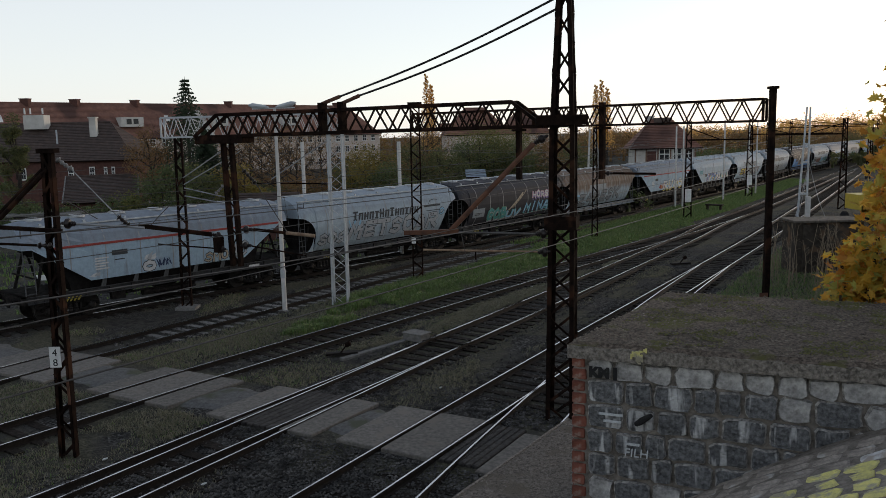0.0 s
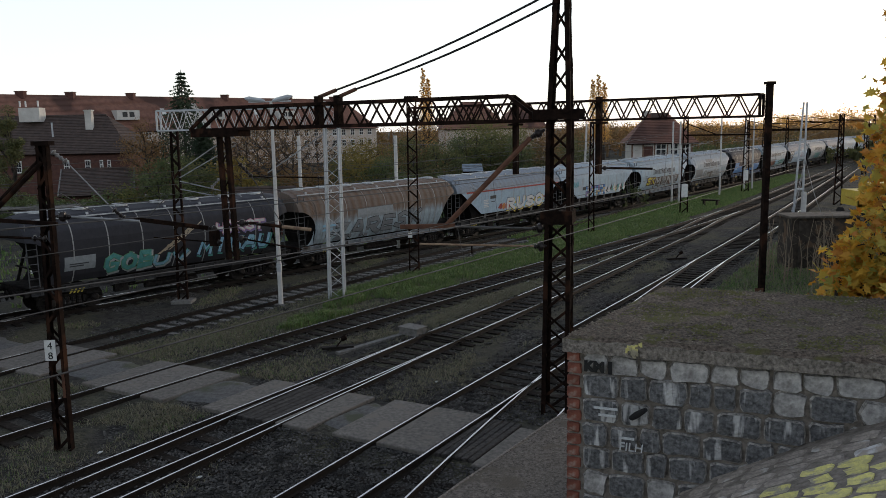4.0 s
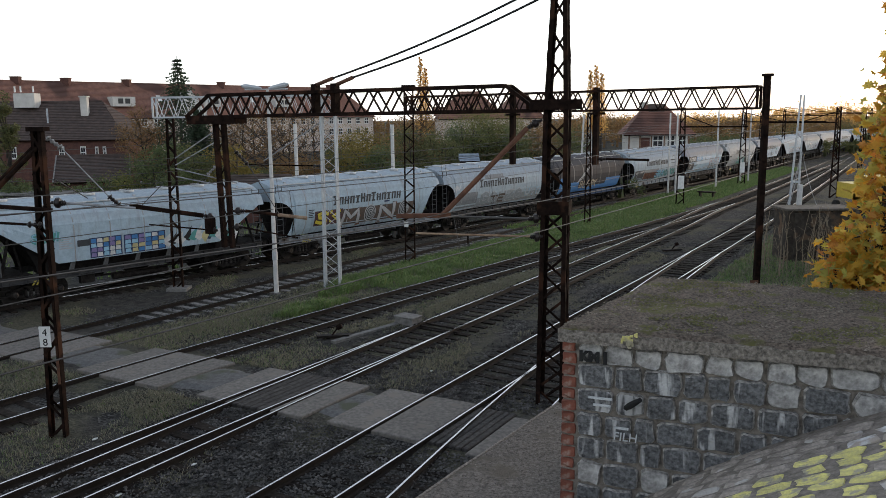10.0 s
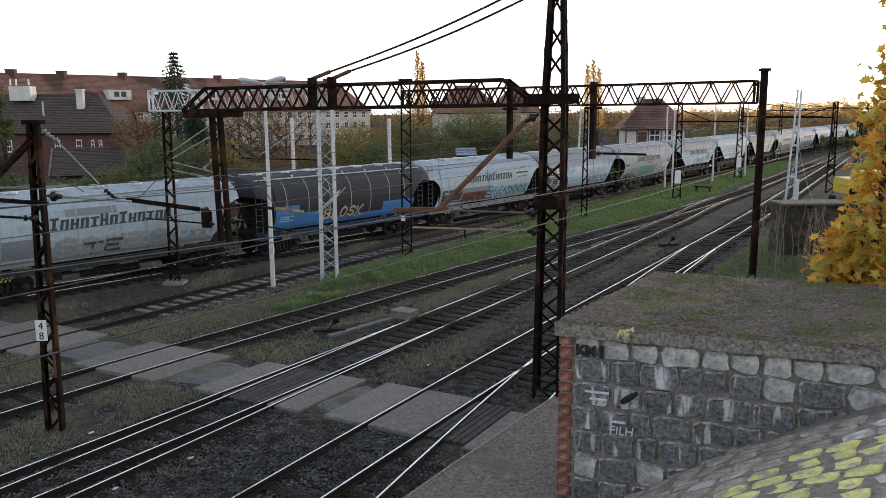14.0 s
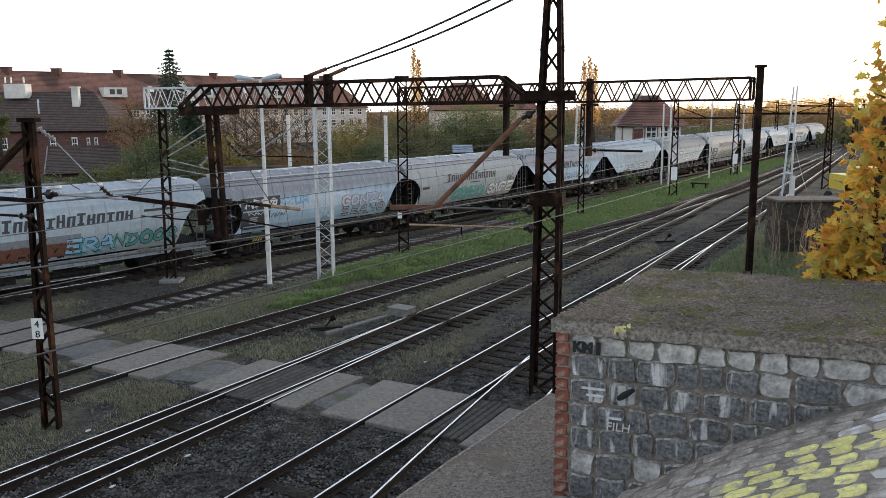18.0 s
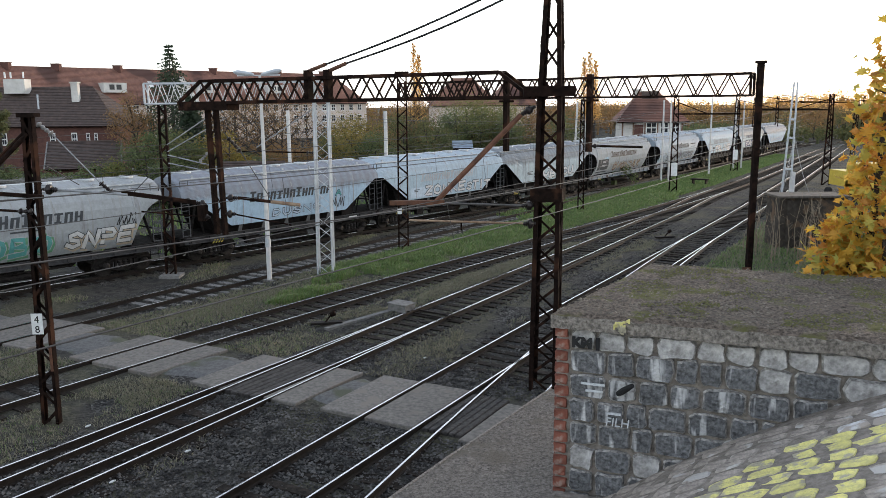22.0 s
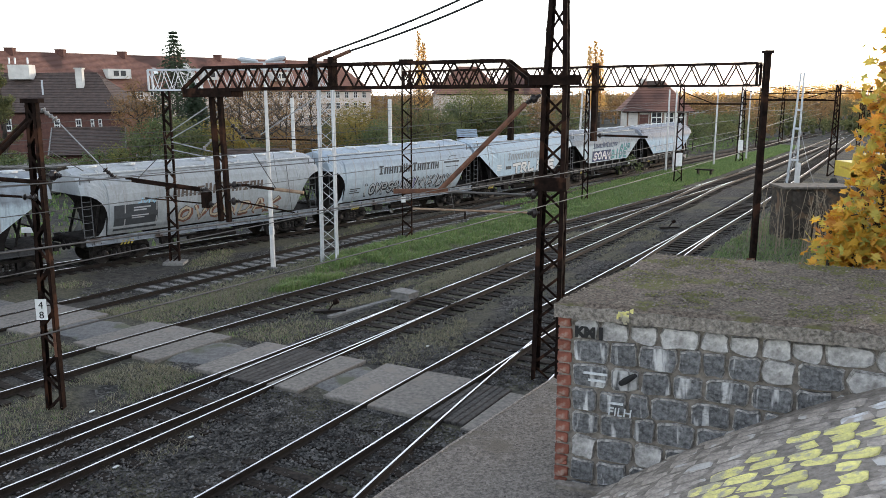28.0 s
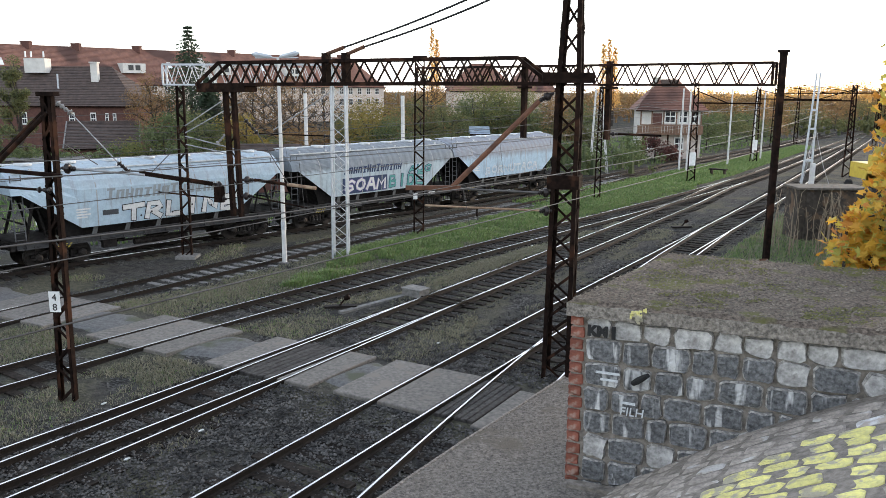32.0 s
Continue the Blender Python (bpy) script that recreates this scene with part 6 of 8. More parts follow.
INK = {k: flat("spray_" + k, v) for k, v in dict(
    black=(0.02, 0.02, 0.022), slate=(0.055, 0.060, 0.066), white=(0.62, 0.62, 0.61), silver=(0.42, 0.43, 0.44), red=(0.33, 0.06, 0.05), pink=(0.55, 0.27, 0.34), orange=(0.55, 0.20, 0.06),
    yellow=(0.60, 0.48, 0.06), teal=(0.10, 0.32, 0.30), green=(0.13, 0.30, 0.17), blue=(0.06, 0.20, 0.45), sky=(0.28, 0.50, 0.66), violet=(0.22, 0.18, 0.36), brown=(0.20, 0.10, 0.065), sand=(0.46, 0.38, 0.28), rose=(0.40, 0.17, 0.14), navy=(0.03, 0.05, 0.11), lead=(0.20, 0.215, 0.23), faded=(0.27, 0.295, 0.31), umber=(0.10, 0.075, 0.062), wine=(0.10, 0.05, 0.05), straw=(0.52, 0.46, 0.24), brick=(0.20, 0.085, 0.055), pale=(0.47, 0.56, 0.64)).items()}


def on_side(kind, x, z, lift):
    return (x, -(half_width(kind, z) + lift), z)


def quad_strip(m, kind, pts, lift, rows=4):
    """A four-cornered mark (x, z): two lower and two upper corners, bent to the tank's side."""
    (x0, z0), (x1, z1), (x2, z2), (x3, z3) = pts       # lower left, lower right, upper right, upper left
    vs = []
    for i in range(rows + 1):
        k = i / rows
        vs += [on_side(kind, x0 + (x3 - x0) * k, z0 + (z3 - z0) * k, lift), on_side(kind, x1 + (x2 - x1) * k, z1 + (z2 - z1) * k, lift)]
    m.add(vs, [(2 * i, 2 * i + 1, 2 * i + 3, 2 * i + 2) for i in range(rows)])


def blob(m, kind, ring, lift):
    """A closed outline (x, z) filled on the tank's side."""
    cx, cz = sum(p[0] for p in ring) / len(ring), sum(p[1] for p in ring) / len(ring)
    n = len(ring)
    inner = [((x + cx) / 2, (z + cz) / 2) for x, z in ring]
    vs = [on_side(kind, cx, cz, lift)] + [on_side(kind, x, z, lift) for x, z in inner] + [on_side(kind, x, z, lift) for x, z in ring]
    fs = [(0, 1 + i, 1 + (i + 1) % n) for i in range(n)] + [(1 + i, 1 + n + i, 1 + n + (i + 1) % n, 1 + (i + 1) % n) for i in range(n)]
    m.add(vs, fs)


BLOCKS = [                                       # heavy blocks: (left, right, low, high) shares of a slot
    [(0.30, 0.64, 0, 1), (0.04, 0.90, 0.80, 1), (0.12, 0.80, 0, 0.17)],
    [(0.06, 0.37, 0, 1), (0.57, 0.88, 0, 1), (0.06, 0.86, 0.80, 1)],
    [(0.06, 0.36, 0, 1), (0.58, 0.88, 0, 1), (0.2, 0.72, 0.38, 0.56)],
]


def brand(w, kind, x0, x1, z0, h, ink, n=13):
    """Row of heavy slanted blocks, where the owner's name stands."""
    p = (x1 - x0) / n
    for i in range(n):
        m = Mesh()
        hh = h * (1.22 if i in (0, 5, 7) else 1.0)
        x = x0 + i * p
        s = 0.2 * h
        for j, (l, r, lo, hi) in enumerate(BLOCKS[(0, 1, 2, 1, 0, 2, 1, 0, 2, 1, 0, 1, 2)[i % 13]]):
            a, b, za, zb = x + p * l, x + p * r, z0 + hh * lo, z0 + hh * hi
            quad_strip(m, kind, [(a + s * lo, za), (b + s * lo, za), (b + s * hi, zb), (a + s * hi, zb)], 0.012 + 0.0015 * j, 3)
        part("lettering_block", m, INK[ink], w)


def bars(w, kind, x0, x1, z0, h, ink, rows=2):
    for i in range(rows):
        m = Mesh()
        k = 1.0 - 0.25 * (i % 2)
        quad_strip(m, kind, [(x0, z0 - i * h * 1.9), (x0 + (x1 - x0) * k, z0 - i * h * 1.9), (x0 + (x1 - x0) * k, z0 - i * h * 1.9 + h), (x0, z0 - i * h * 1.9 + h)], 0.012, 1)
        part("data_line", m, INK[ink], w)


def box_mark(w, kind, x0, x1, z0, z1, ink, name="painted_panel", lift=0.008):
    m = Mesh()
    n = max(1, int((x1 - x0) / 2))
    for i in range(n):
        a, b = x0 + (x1 - x0) * i / n, x0 + (x1 - x0) * (i + 1) / n
        quad_strip(m, kind, [(a, z0), (b, z0), (b, z1), (a, z1)], lift)
    return part(name, m, INK[ink], w)


ROUND = [[[(math.cos(k * math.tau / 10) * 0.8, math.sin(k * math.tau / 10) * 0.85) for k in range(11)]],
         [[(0.9, 0.5), (0.2, 0.95), (-0.7, 0.6), (-0.4, -0.1), (0.3, 0.2), (0.75, -0.35), (0.2, -0.9), (-0.9, -0.5)]],
         [[(-0.9, 0.2), (-0.5, -0.8), (0.1, -0.3), (0.1, 0.7), (0.5, 0.9), (0.85, 0.0), (0.7, -0.9)]],
         [[(0.9, 0.8), (-0.2, 0.9), (-0.8, 0.2), (-0.4, -0.5), (0.4, -0.3), (0.4, 0.3), (-0.1, 0.3)], [(-0.7, -0.9), (0.8, -0.8)]]]
SHARP = [[[(-0.9, -0.7), (-0.5, 0.9), (-0.1, -0.4), (0.3, 0.6), (0.9, -0.9)]],
         [[(-0.8, 0.9), (0.8, 0.5), (-0.5, 0.0), (0.9, -0.4), (-0.3, -0.9)]],
         [[(-0.8, -0.8), (-0.8, 0.4), (0.0, 0.9), (0.8, 0.3), (0.8, -0.8), (-0.2, -0.5), (0.2, 0.3)]],
         [[(-0.9, 0.6), (0.5, 0.9), (0.7, 0.0), (-0.7, -0.2), (-0.5, -0.9), (0.9, -0.7)]]]


def band(m, kind, pts, width, lift):
    """A sprayed stroke of even width along pts (x, z), with blunt joints."""
    fine = [pts[0]]
    for a, b in zip(pts, pts[1:]):
        n = max(1, int(math.hypot(b[0] - a[0], b[1] - a[1]) / 0.3))
        fine += [(a[0] + (b[0] - a[0]) * k / n, a[1] + (b[1] - a[1]) * k / n) for k in range(1, n + 1)]
    vs = []
    for i, (x, z) in enumerate(fine):
        a, b = fine[max(i - 1, 0)], fine[min(i + 1, len(fine) - 1)]
        d = math.hypot(b[0] - a[0], b[1] - a[1]) or 1.0
        nx, nz = -(b[1] - a[1]) / d * width / 2, (b[0] - a[0]) / d * width / 2
        ex = (0.5 if i == len(fine) - 1 else -0.5 if i == 0 else 0.0) * width
        x, z = x + (b[0] - a[0]) / d * ex, z + (b[1] - a[1]) / d * ex
        for s in (-1, 1):
            zz = min(max(z + nz * s, 1.27), 3.6)
            vs.append(on_side(kind, x + nx * s, zz, lift + 0.0004 * i))
    m.add(vs, [(2 * i, 2 * i + 1, 2 * i + 3, 2 * i + 2) for i in range(len(fine) - 1)])


GLYPH = {                                        # pen strokes of sprayed capitals
    "A": [[(-0.8, -0.9), (-0.1, 0.9), (0.2, 0.9), (0.8, -0.9)], [(-0.5, -0.25), (0.5, -0.25)]],
    "B": [[(-0.7, -0.9), (-0.7, 0.9), (0.4, 0.8), (0.5, 0.2), (-0.6, 0.05), (0.7, -0.1), (0.7, -0.8), (-0.7, -0.9)]],
    "C": [[(0.8, 0.6), (0.2, 0.95), (-0.6, 0.6), (-0.8, -0.1), (-0.4, -0.8), (0.4, -0.9), (0.8, -0.5)]],
    "D": [[(-0.7, -0.9), (-0.7, 0.9), (0.3, 0.8), (0.8, 0.0), (0.3, -0.8), (-0.7, -0.9)]],
    "E": [[(0.8, 0.85), (-0.7, 0.85), (-0.7, -0.85), (0.8, -0.85)], [(-0.6, 0.0), (0.5, 0.0)]],
    "G": [[(0.8, 0.6), (0.1, 0.95), (-0.7, 0.5), (-0.8, -0.3), (-0.3, -0.9), (0.6, -0.8), (0.75, -0.1), (0.1, -0.1)]],
    "H": [[(-0.7, -0.9), (-0.7, 0.9)], [(0.7, -0.9), (0.7, 0.9)], [(-0.6, 0.0), (0.6, 0.0)]],
    "I": [[(0.0, -0.9), (0.0, 0.9)]],
    "K": [[(-0.7, -0.9), (-0.7, 0.9)], [(0.7, 0.9), (-0.5, 0.0), (0.8, -0.9)]],
    "L": [[(-0.6, 0.9), (-0.6, -0.85), (0.8, -0.85)]],
    "M": [[(-0.85, -0.9), (-0.7, 0.9), (0.0, -0.2), (0.7, 0.9), (0.85, -0.9)]],
    "N": [[(-0.75, -0.9), (-0.75, 0.9), (0.75, -0.9), (0.75, 0.9)]],
    "O": [[(0.0, 0.9), (-0.65, 0.6), (-0.8, 0.0), (-0.65, -0.6), (0.0, -0.9), (0.65, -0.6), (0.8, 0.0), (0.65, 0.6), (0.0, 0.9)]],
    "P": [[(-0.7, -0.9), (-0.7, 0.85), (0.5, 0.85), (0.75, 0.4), (0.5, -0.05), (-0.6, -0.05)]],
    "R": [[(-0.7, -0.9), (-0.7, 0.85), (0.5, 0.85), (0.75, 0.4), (0.4, 0.0), (-0.5, 0.0), (0.8, -0.9)]],
    "S": [[(0.8, 0.6), (0.2, 0.95), (-0.7, 0.6), (-0.5, 0.1), (0.5, -0.1), (0.75, -0.6), (0.0, -0.95), (-0.8, -0.6)]],
    "T": [[(-0.9, 0.85), (0.9, 0.85)], [(0.0, 0.8), (0.0, -0.9)]],
    "U": [[(-0.75, 0.9), (-0.75, -0.3), (-0.4, -0.85), (0.4, -0.85), (0.75, -0.3), (0.75, 0.9)]],
    "V": [[(-0.8, 0.9), (0.0, -0.9), (0.8, 0.9)]],
    "Z": [[(-0.8, 0.85), (0.8, 0.85), (-0.8, -0.85), (0.8, -0.85)]],
}


def graffiti(w, kind, x0, x1, z0, z1, n, fill, line_, seed, shade=None, round_=0.5, slope=0.0, fat_=None):
    """A row of sprayed shapes of fat strokes with an outline, and an optional drop shade; n is their number, or the letters."""
    rng = random.Random(seed)
    letters = n if isinstance(n, str) else ""
    n = len(letters) or n
    p = (x1 - x0) / n
    for i in range(n):
        cx = x0 + (i + 0.5) * p
        cz = (z0 + z1) / 2 + rng.uniform(-0.05, 0.05) * (z1 - z0) + slope * (cx - (x0 + x1) / 2)
        hw, hh = p * rng.uniform(0.48, 0.56), (z1 - z0) / 2 * rng.uniform(0.88, 1.0)
        lean = rng.uniform(0.0, 0.2)
        bent = rng.uniform(-0.08, 0.08)
        skeleton = GLYPH[letters[i]] if letters else rng.choice(ROUND if rng.random() < round_ + 0.15 else SHARP)
        fat = min(hw, hh) * (fat_ or rng.uniform(0.60, 0.74))

        def strokes(width, lift, dx=0.0, dz=0.0):
            m = Mesh()
            for pts in skeleton:
                band(m, kind, [(cx + dx + x * hw * 0.85 + z * hh * lean, cz + dz + z * hh * 0.85 + bent * x * hh) for x, z in pts], width, lift)
                lift += 0.003
            return m
        g = part("graffiti_letter", strokes(fat if fill else fat * 0.3, 0.014), INK[line_], w)
        if shade:
            part("letter_shade", strokes(fat * 1.2, 0.008, 0.07, -0.07), INK[shade], g)
        if fill:
            part("letter_fill", strokes(fat - 0.07 if fat > 0.16 else fat * 0.55, 0.026), INK[fill], g)


def rings(w, kind, x, z, r, n, inks):
    """Rings round one another, painted from the widest in."""
    g = None
    for k in range(n):
        m = Mesh()
        q = r * (1 - k / n)
        blob(m, kind, [(x + q * 0.92 * math.cos(a * math.tau / 20), z + q * math.sin(a * math.tau / 20)) for a in range(20)], 0.014 + 0.004 * k)
        o = part("painted_ring", m, INK[inks[k % len(inks)]], g or w)
        g = g or o


def mosaic(w, kind, x0, x1, z0, z1, nx, nz, inks, seed):
    """A block of bright painted squares."""
    rng = random.Random(seed)
    dx, dz = (x1 - x0) / nx, (z1 - z0) / nz
    base = box_mark(w, kind, x0 - 0.03, x1 + 0.03, z0 - 0.03, z1 + 0.03, "navy", "mosaic_panel", 0.008)
    for i in range(nx):
        for j in range(nz):
            m = Mesh()
            a, b, c, d = x0 + i * dx + 0.015, x0 + (i + 1) * dx - 0.015, z0 + j * dz + 0.015, z0 + (j + 1) * dz - 0.015
            quad_strip(m, kind, [(a, c), (b, c), (b + rng.uniform(-0.04, 0), d), (a + rng.uniform(0, 0.04), d)], 0.014, 1)
            part("painted_square", m, INK[rng.choice(inks)], base)


def shards(w, kind, x0, x1, z0, z1, n, inks, seed):
    """Pointed patches of different colours, thrown across one another."""
    rng = random.Random(seed)
    for i in range(n):
        cx, cz = x0 + (x1 - x0) * (i + 0.5) / n, (z0 + z1) / 2
        m = Mesh()
        blob(m, kind, [(cx + dx * (x1 - x0) / n * rng.uniform(0.6, 1.3), cz + dz * (z1 - z0) / 2 * rng.uniform(0.5, 1.1)) for dx, dz in ((-0.9, -0.5), (0.1, -0.9), (0.8, -0.2), (0.4, 0.3), (0.6, 1.0), (-0.4, 0.4))], 0.012 + 0.003 * (i % 4))
        part("painted_patch", m, INK[inks[i % len(inks)]], w)


def scribble(w, kind, x0, x1, z0, z1, ink, seed, n=9, width=0.035):
    """A quick tag of loose thin strokes."""
    rng = random.Random(seed)
    m = Mesh()
    x, z = x0, rng.uniform(z0, z1)
    for i in range(n * 2):
        nx = x0 + (x1 - x0) * (i + 1) / (n * 2) + rng.uniform(-0.12, 0.08)
        nz = (z1 if i % 2 else z0) + rng.uniform(-0.2, 0.2) * (z1 - z0)
        d = Vector((nx - x, nz - z))
        s = Vector((-d.y, d.x)).normalized() * width / 2
        vs = [on_side(kind, x - s.x, z - s.y, 0.014), on_side(kind, nx - s.x, nz - s.y, 0.014), on_side(kind, nx + s.x, nz + s.y, 0.014), on_side(kind, x + s.x, z + s.y, 0.014)]
        m.add(vs, [(0, 1, 2, 3)])
        x, z = nx, nz
    tagged(part("tag", m, INK[ink], w), kind="stuff")


def slashes(w, kind, x, ink):
    """Two bold diagonal strokes of the owner's mark with blocks between."""
    for dx, z0, z1, t in ((0.0, 1.95, 3.1, 0.16), (0.55, 2.1, 3.25, 0.08)):
        m = Mesh()
        quad_strip(m, kind, [(x + dx, z0), (x + dx + t, z0), (x + dx + 1.75 + t, z1), (x + dx + 1.75, z1)], 0.014, 6)
        part("mark_stroke", m, INK[ink], w)
    for i in range(6):
        m = Mesh()
        x0, z0 = x + 0.35 + i * 0.24, 2.05 + i * 0.145
        quad_strip(m, kind, [(x0, z0), (x0 + 0.17, z0 + 0.06), (x0 + 0.32, z0 + 0.34), (x0 + 0.16, z0 + 0.28)], 0.014, 2)
        part("lettering_block", m, INK[ink], w)


def livery(i, w, k):
    if i in (1, 6, 7, 9, 11, 12, 13, 15, 16, 17):
        brand(w, k, -2.75, 2.72, 2.64 if k == "R" else 2.60, 0.42, {13: "silver", 15: "umber", 17: "faded"}.get(i, "slate"))
    if i in (1, 9, 16):                          # a second, smaller mark with a swoosh above
        bars(w, k, 3.25, 4.8, 2.92, 0.11, "slate", 1)
        bars(w, k, 3.4, 4.7, 2.66, 0.045, "slate", 1)
        m = Mesh()
        band(m, k, [(3.7, 3.1), (3.9, 3.3), (4.3, 3.36), (4.6, 3.3)], 0.035, 0.012)
        part("swoosh", m, INK["slate"], w)
    if i in (0, 4):
        box_mark(w, k, -5.55, 6.1, 3.03, 3.13, "red", "red_stripe", 0.014)
        box_mark(w, k, -2.85, -2.15, 2.5, 2.72, "slate", "data_panel", 0.012)
        bars(w, k, -2.75, -2.3, 2.28, 0.05, "slate", 1)
        bars(w, k, -3.6, -3.0, 2.42, 0.06, "white", 5)
    if i == 0:
        graffiti(w, k, -1.5, -0.85, 1.62, 2.05, "O", "white", "slate", 1, None, 0.5, 0.0, 1.1)
        shards(w, k, -1.35, -0.85, 2.0, 2.45, 3, ["white", "silver"], 50)
        scribble(w, k, -0.8, -0.15, 1.75, 2.05, "navy", 2)
        graffiti(w, k, 1.6, 2.9, 1.58, 2.1, "SMO", "sand", "black", 3)
        graffiti(w, k, 3.0, 4.0, 1.6, 2.4, "AS", "silver", "slate", 51)
        shards(w, k, -3.75, -3.4, 1.62, 1.9, 2, ["white", "silver"], 52)
    if i == 1:
        graffiti(w, k, -3.0, 4.6, 1.5, 2.58, "METSOAR", "silver", "slate", 5, None, 0.5, 0.0, 0.62)
        for q in range(26):                      # dotted filling of the letters
            r7 = random.Random(q)
            m = Mesh()
            cx, cz = r7.uniform(-2.8, 4.4), r7.uniform(1.6, 2.5)
            blob(m, k, [(cx + 0.06 * math.cos(a), cz + 0.06 * math.sin(a)) for a in (0, 1.05, 2.1, 3.15, 4.2, 5.25)], 0.034)
            part("painted_dot", m, INK["slate"], w)
        graffiti(w, k, -3.1, -1.9, 2.1, 2.7, "VI", "sky", "silver", 6)
        graffiti(w, k, -5.2, -3.2, 1.5, 2.2, "SOS", "silver", "slate", 4)
        scribble(w, k, -3.2, -2.6, 2.1, 2.3, "slate", 53, 4)
        graffiti(w, k, 4.6, 5.2, 2.3, 2.8, "O", "sky", "slate", 54)
    if i == 2:
        slashes(w, k, -0.9, "sand")
        box_mark(w, k, -5.0, -3.7, 1.75, 2.35, "faded", "painted_panel", 0.01)
        bars(w, k, -4.8, -4.0, 2.0, 0.05, "slate", 2)
        graffiti(w, k, -3.35, -1.0, 1.4, 2.3, "GOB", "teal", "green", 7, "silver")
        graffiti(w, k, -1.1, 0.7, 1.4, 2.0, "UV", "sky", "teal", 55, "silver")
        graffiti(w, k, 2.1, 4.9, 2.55, 3.1, "HORST", "white", "pink", 8, "violet")
        graffiti(w, k, 1.2, 5.3, 1.6, 2.35, "MINAU", "sky", "navy", 9, "teal")
    if i == 3:
        graffiti(w, k, -4.0, 3.2, 1.35, 2.45, "ZARESK", "lead", "black", 10, None, 0.2, 0.04, 0.60)
        bars(w, k, -4.9, -3.9, 2.15, 0.12, "sky", 2)
        bars(w, k, -4.6, -3.8, 1.75, 0.05, "slate", 3)
        box_mark(w, k, -2.3, 0.6, 2.45, 2.95, "faded", "repainted_patch", 0.006)
    if i == 4:
        shards(w, k, -1.7, -0.4, 1.6, 2.25, 4, ["red", "orange", "rose"], 56)
        graffiti(w, k, -0.95, 4.0, 1.58, 2.42, "RUSO", "white", "navy", 12, "yellow", 0.9, 0.0, 0.78)
        shards(w, k, 0.0, 3.8, 1.6, 2.1, 7, ["sky", "silver"], 57)
        bars(w, k, 4.0, 4.6, 2.2, 0.05, "red", 2)
    if i == 5:
        graffiti(w, k, -4.85, -3.6, 2.5, 2.92, "SOUL", "sky", "teal", 16, "teal", 0.5, 0.0, 0.5)
        box_mark(w, k, -3.0, -2.4, 2.15, 2.42, "slate", "data_panel", 0.012)
        bars(w, k, -3.75, -3.2, 2.5, 0.05, "silver", 5)
        mosaic(w, k, -2.45, -1.1, 1.62, 2.42, 5, 4, ["blue", "sky", "white", "straw", "blue", "violet"], 13)
        mosaic(w, k, -0.95, 0.95, 1.62, 2.40, 6, 4, ["blue", "white", "straw", "violet", "blue", "sky"], 14)
        shards(w, k, 0.95, 1.9, 1.6, 2.3, 3, ["white", "slate", "white"], 58)
        shards(w, k, 2.0, 4.8, 1.58, 2.45, 10, ["black", "teal", "white", "straw", "navy", "teal", "white"], 15)
    if i == 6:
        box_mark(w, k, -2.2, 3.9, 1.45, 2.35, "umber", "painted_panel", 0.007)
        box_mark(w, k, -4.0, -1.95, 1.6, 2.42, "wine", "painted_panel", 0.007)
        graffiti(w, k, -3.95, -2.05, 1.66, 2.4, "SK", "yellow", "black", 17, None, 0.5, 0.0, 0.7)
        graffiti(w, k, -2.1, -0.5, 1.45, 2.45, "M", "silver", "slate", 18, "brown", 0.5, 0.0, 0.62)
        rings(w, k, 0.2, 1.95, 0.5, 8, ["silver", "slate"])
        graffiti(w, k, 0.8, 2.4, 1.45, 2.45, "N", "silver", "slate", 59, "brown", 0.5, 0.0, 0.62)
        rings(w, k, 3.05, 1.98, 0.5, 8, ["silver", "slate"])
        bars(w, k, -4.45, -4.05, 2.5, 0.05, "slate", 5)
        bars(w, k, 1.3, 1.75, 2.5, 0.09, "navy", 1)
    if i == 7:
        box_mark(w, k, -5.1, -2.9, 1.4, 2.4, "lead", "repainted_patch", 0.006)
        box_mark(w, k, -2.9, 4.9, 1.35, 1.95, "faded", "repainted_patch", 0.006)
        graffiti(w, k, -2.6, 2.6, 1.45, 2.3, "GONZO", "faded", "silver", 19)
        graffiti(w, k, -1.4, 0.4, 1.4, 2.05, "TE", "umber", "faded", 60)
        graffiti(w, k, 3.0, 5.2, 1.6, 2.2, "UVO", "silver", "sky", 20)
        scribble(w, k, -5.6, -4.8, 2.55, 2.95, "white", 21, 5, 0.05)
        box_mark(w, k, -2.0, 0.2, 3.15, 3.45, "lead", "repainted_patch", 0.006)
    if i == 8:
        box_mark(w, k, -5.3, 5.3, 1.30, 1.66, "blue")
        box_mark(w, k, -5.3, -3.75, 1.6, 2.55, "blue", "painted_panel", 0.01)
        box_mark(w, k, -3.75, -2.2, 1.6, 2.1, "blue", "painted_panel", 0.01)
        box_mark(w, k, 2.6, 5.3, 1.6, 2.15, "blue", "painted_panel", 0.01)
        bars(w, k, -5.0, -4.1, 1.95, 0.06, "sky", 3)
        slashes(w, k, -2.7, "silver")
        graffiti(w, k, -2.05, 1.0, 1.45, 2.2, "BLOSK", "sand", "black", 22, None, 0.5, 0.0, 0.62)
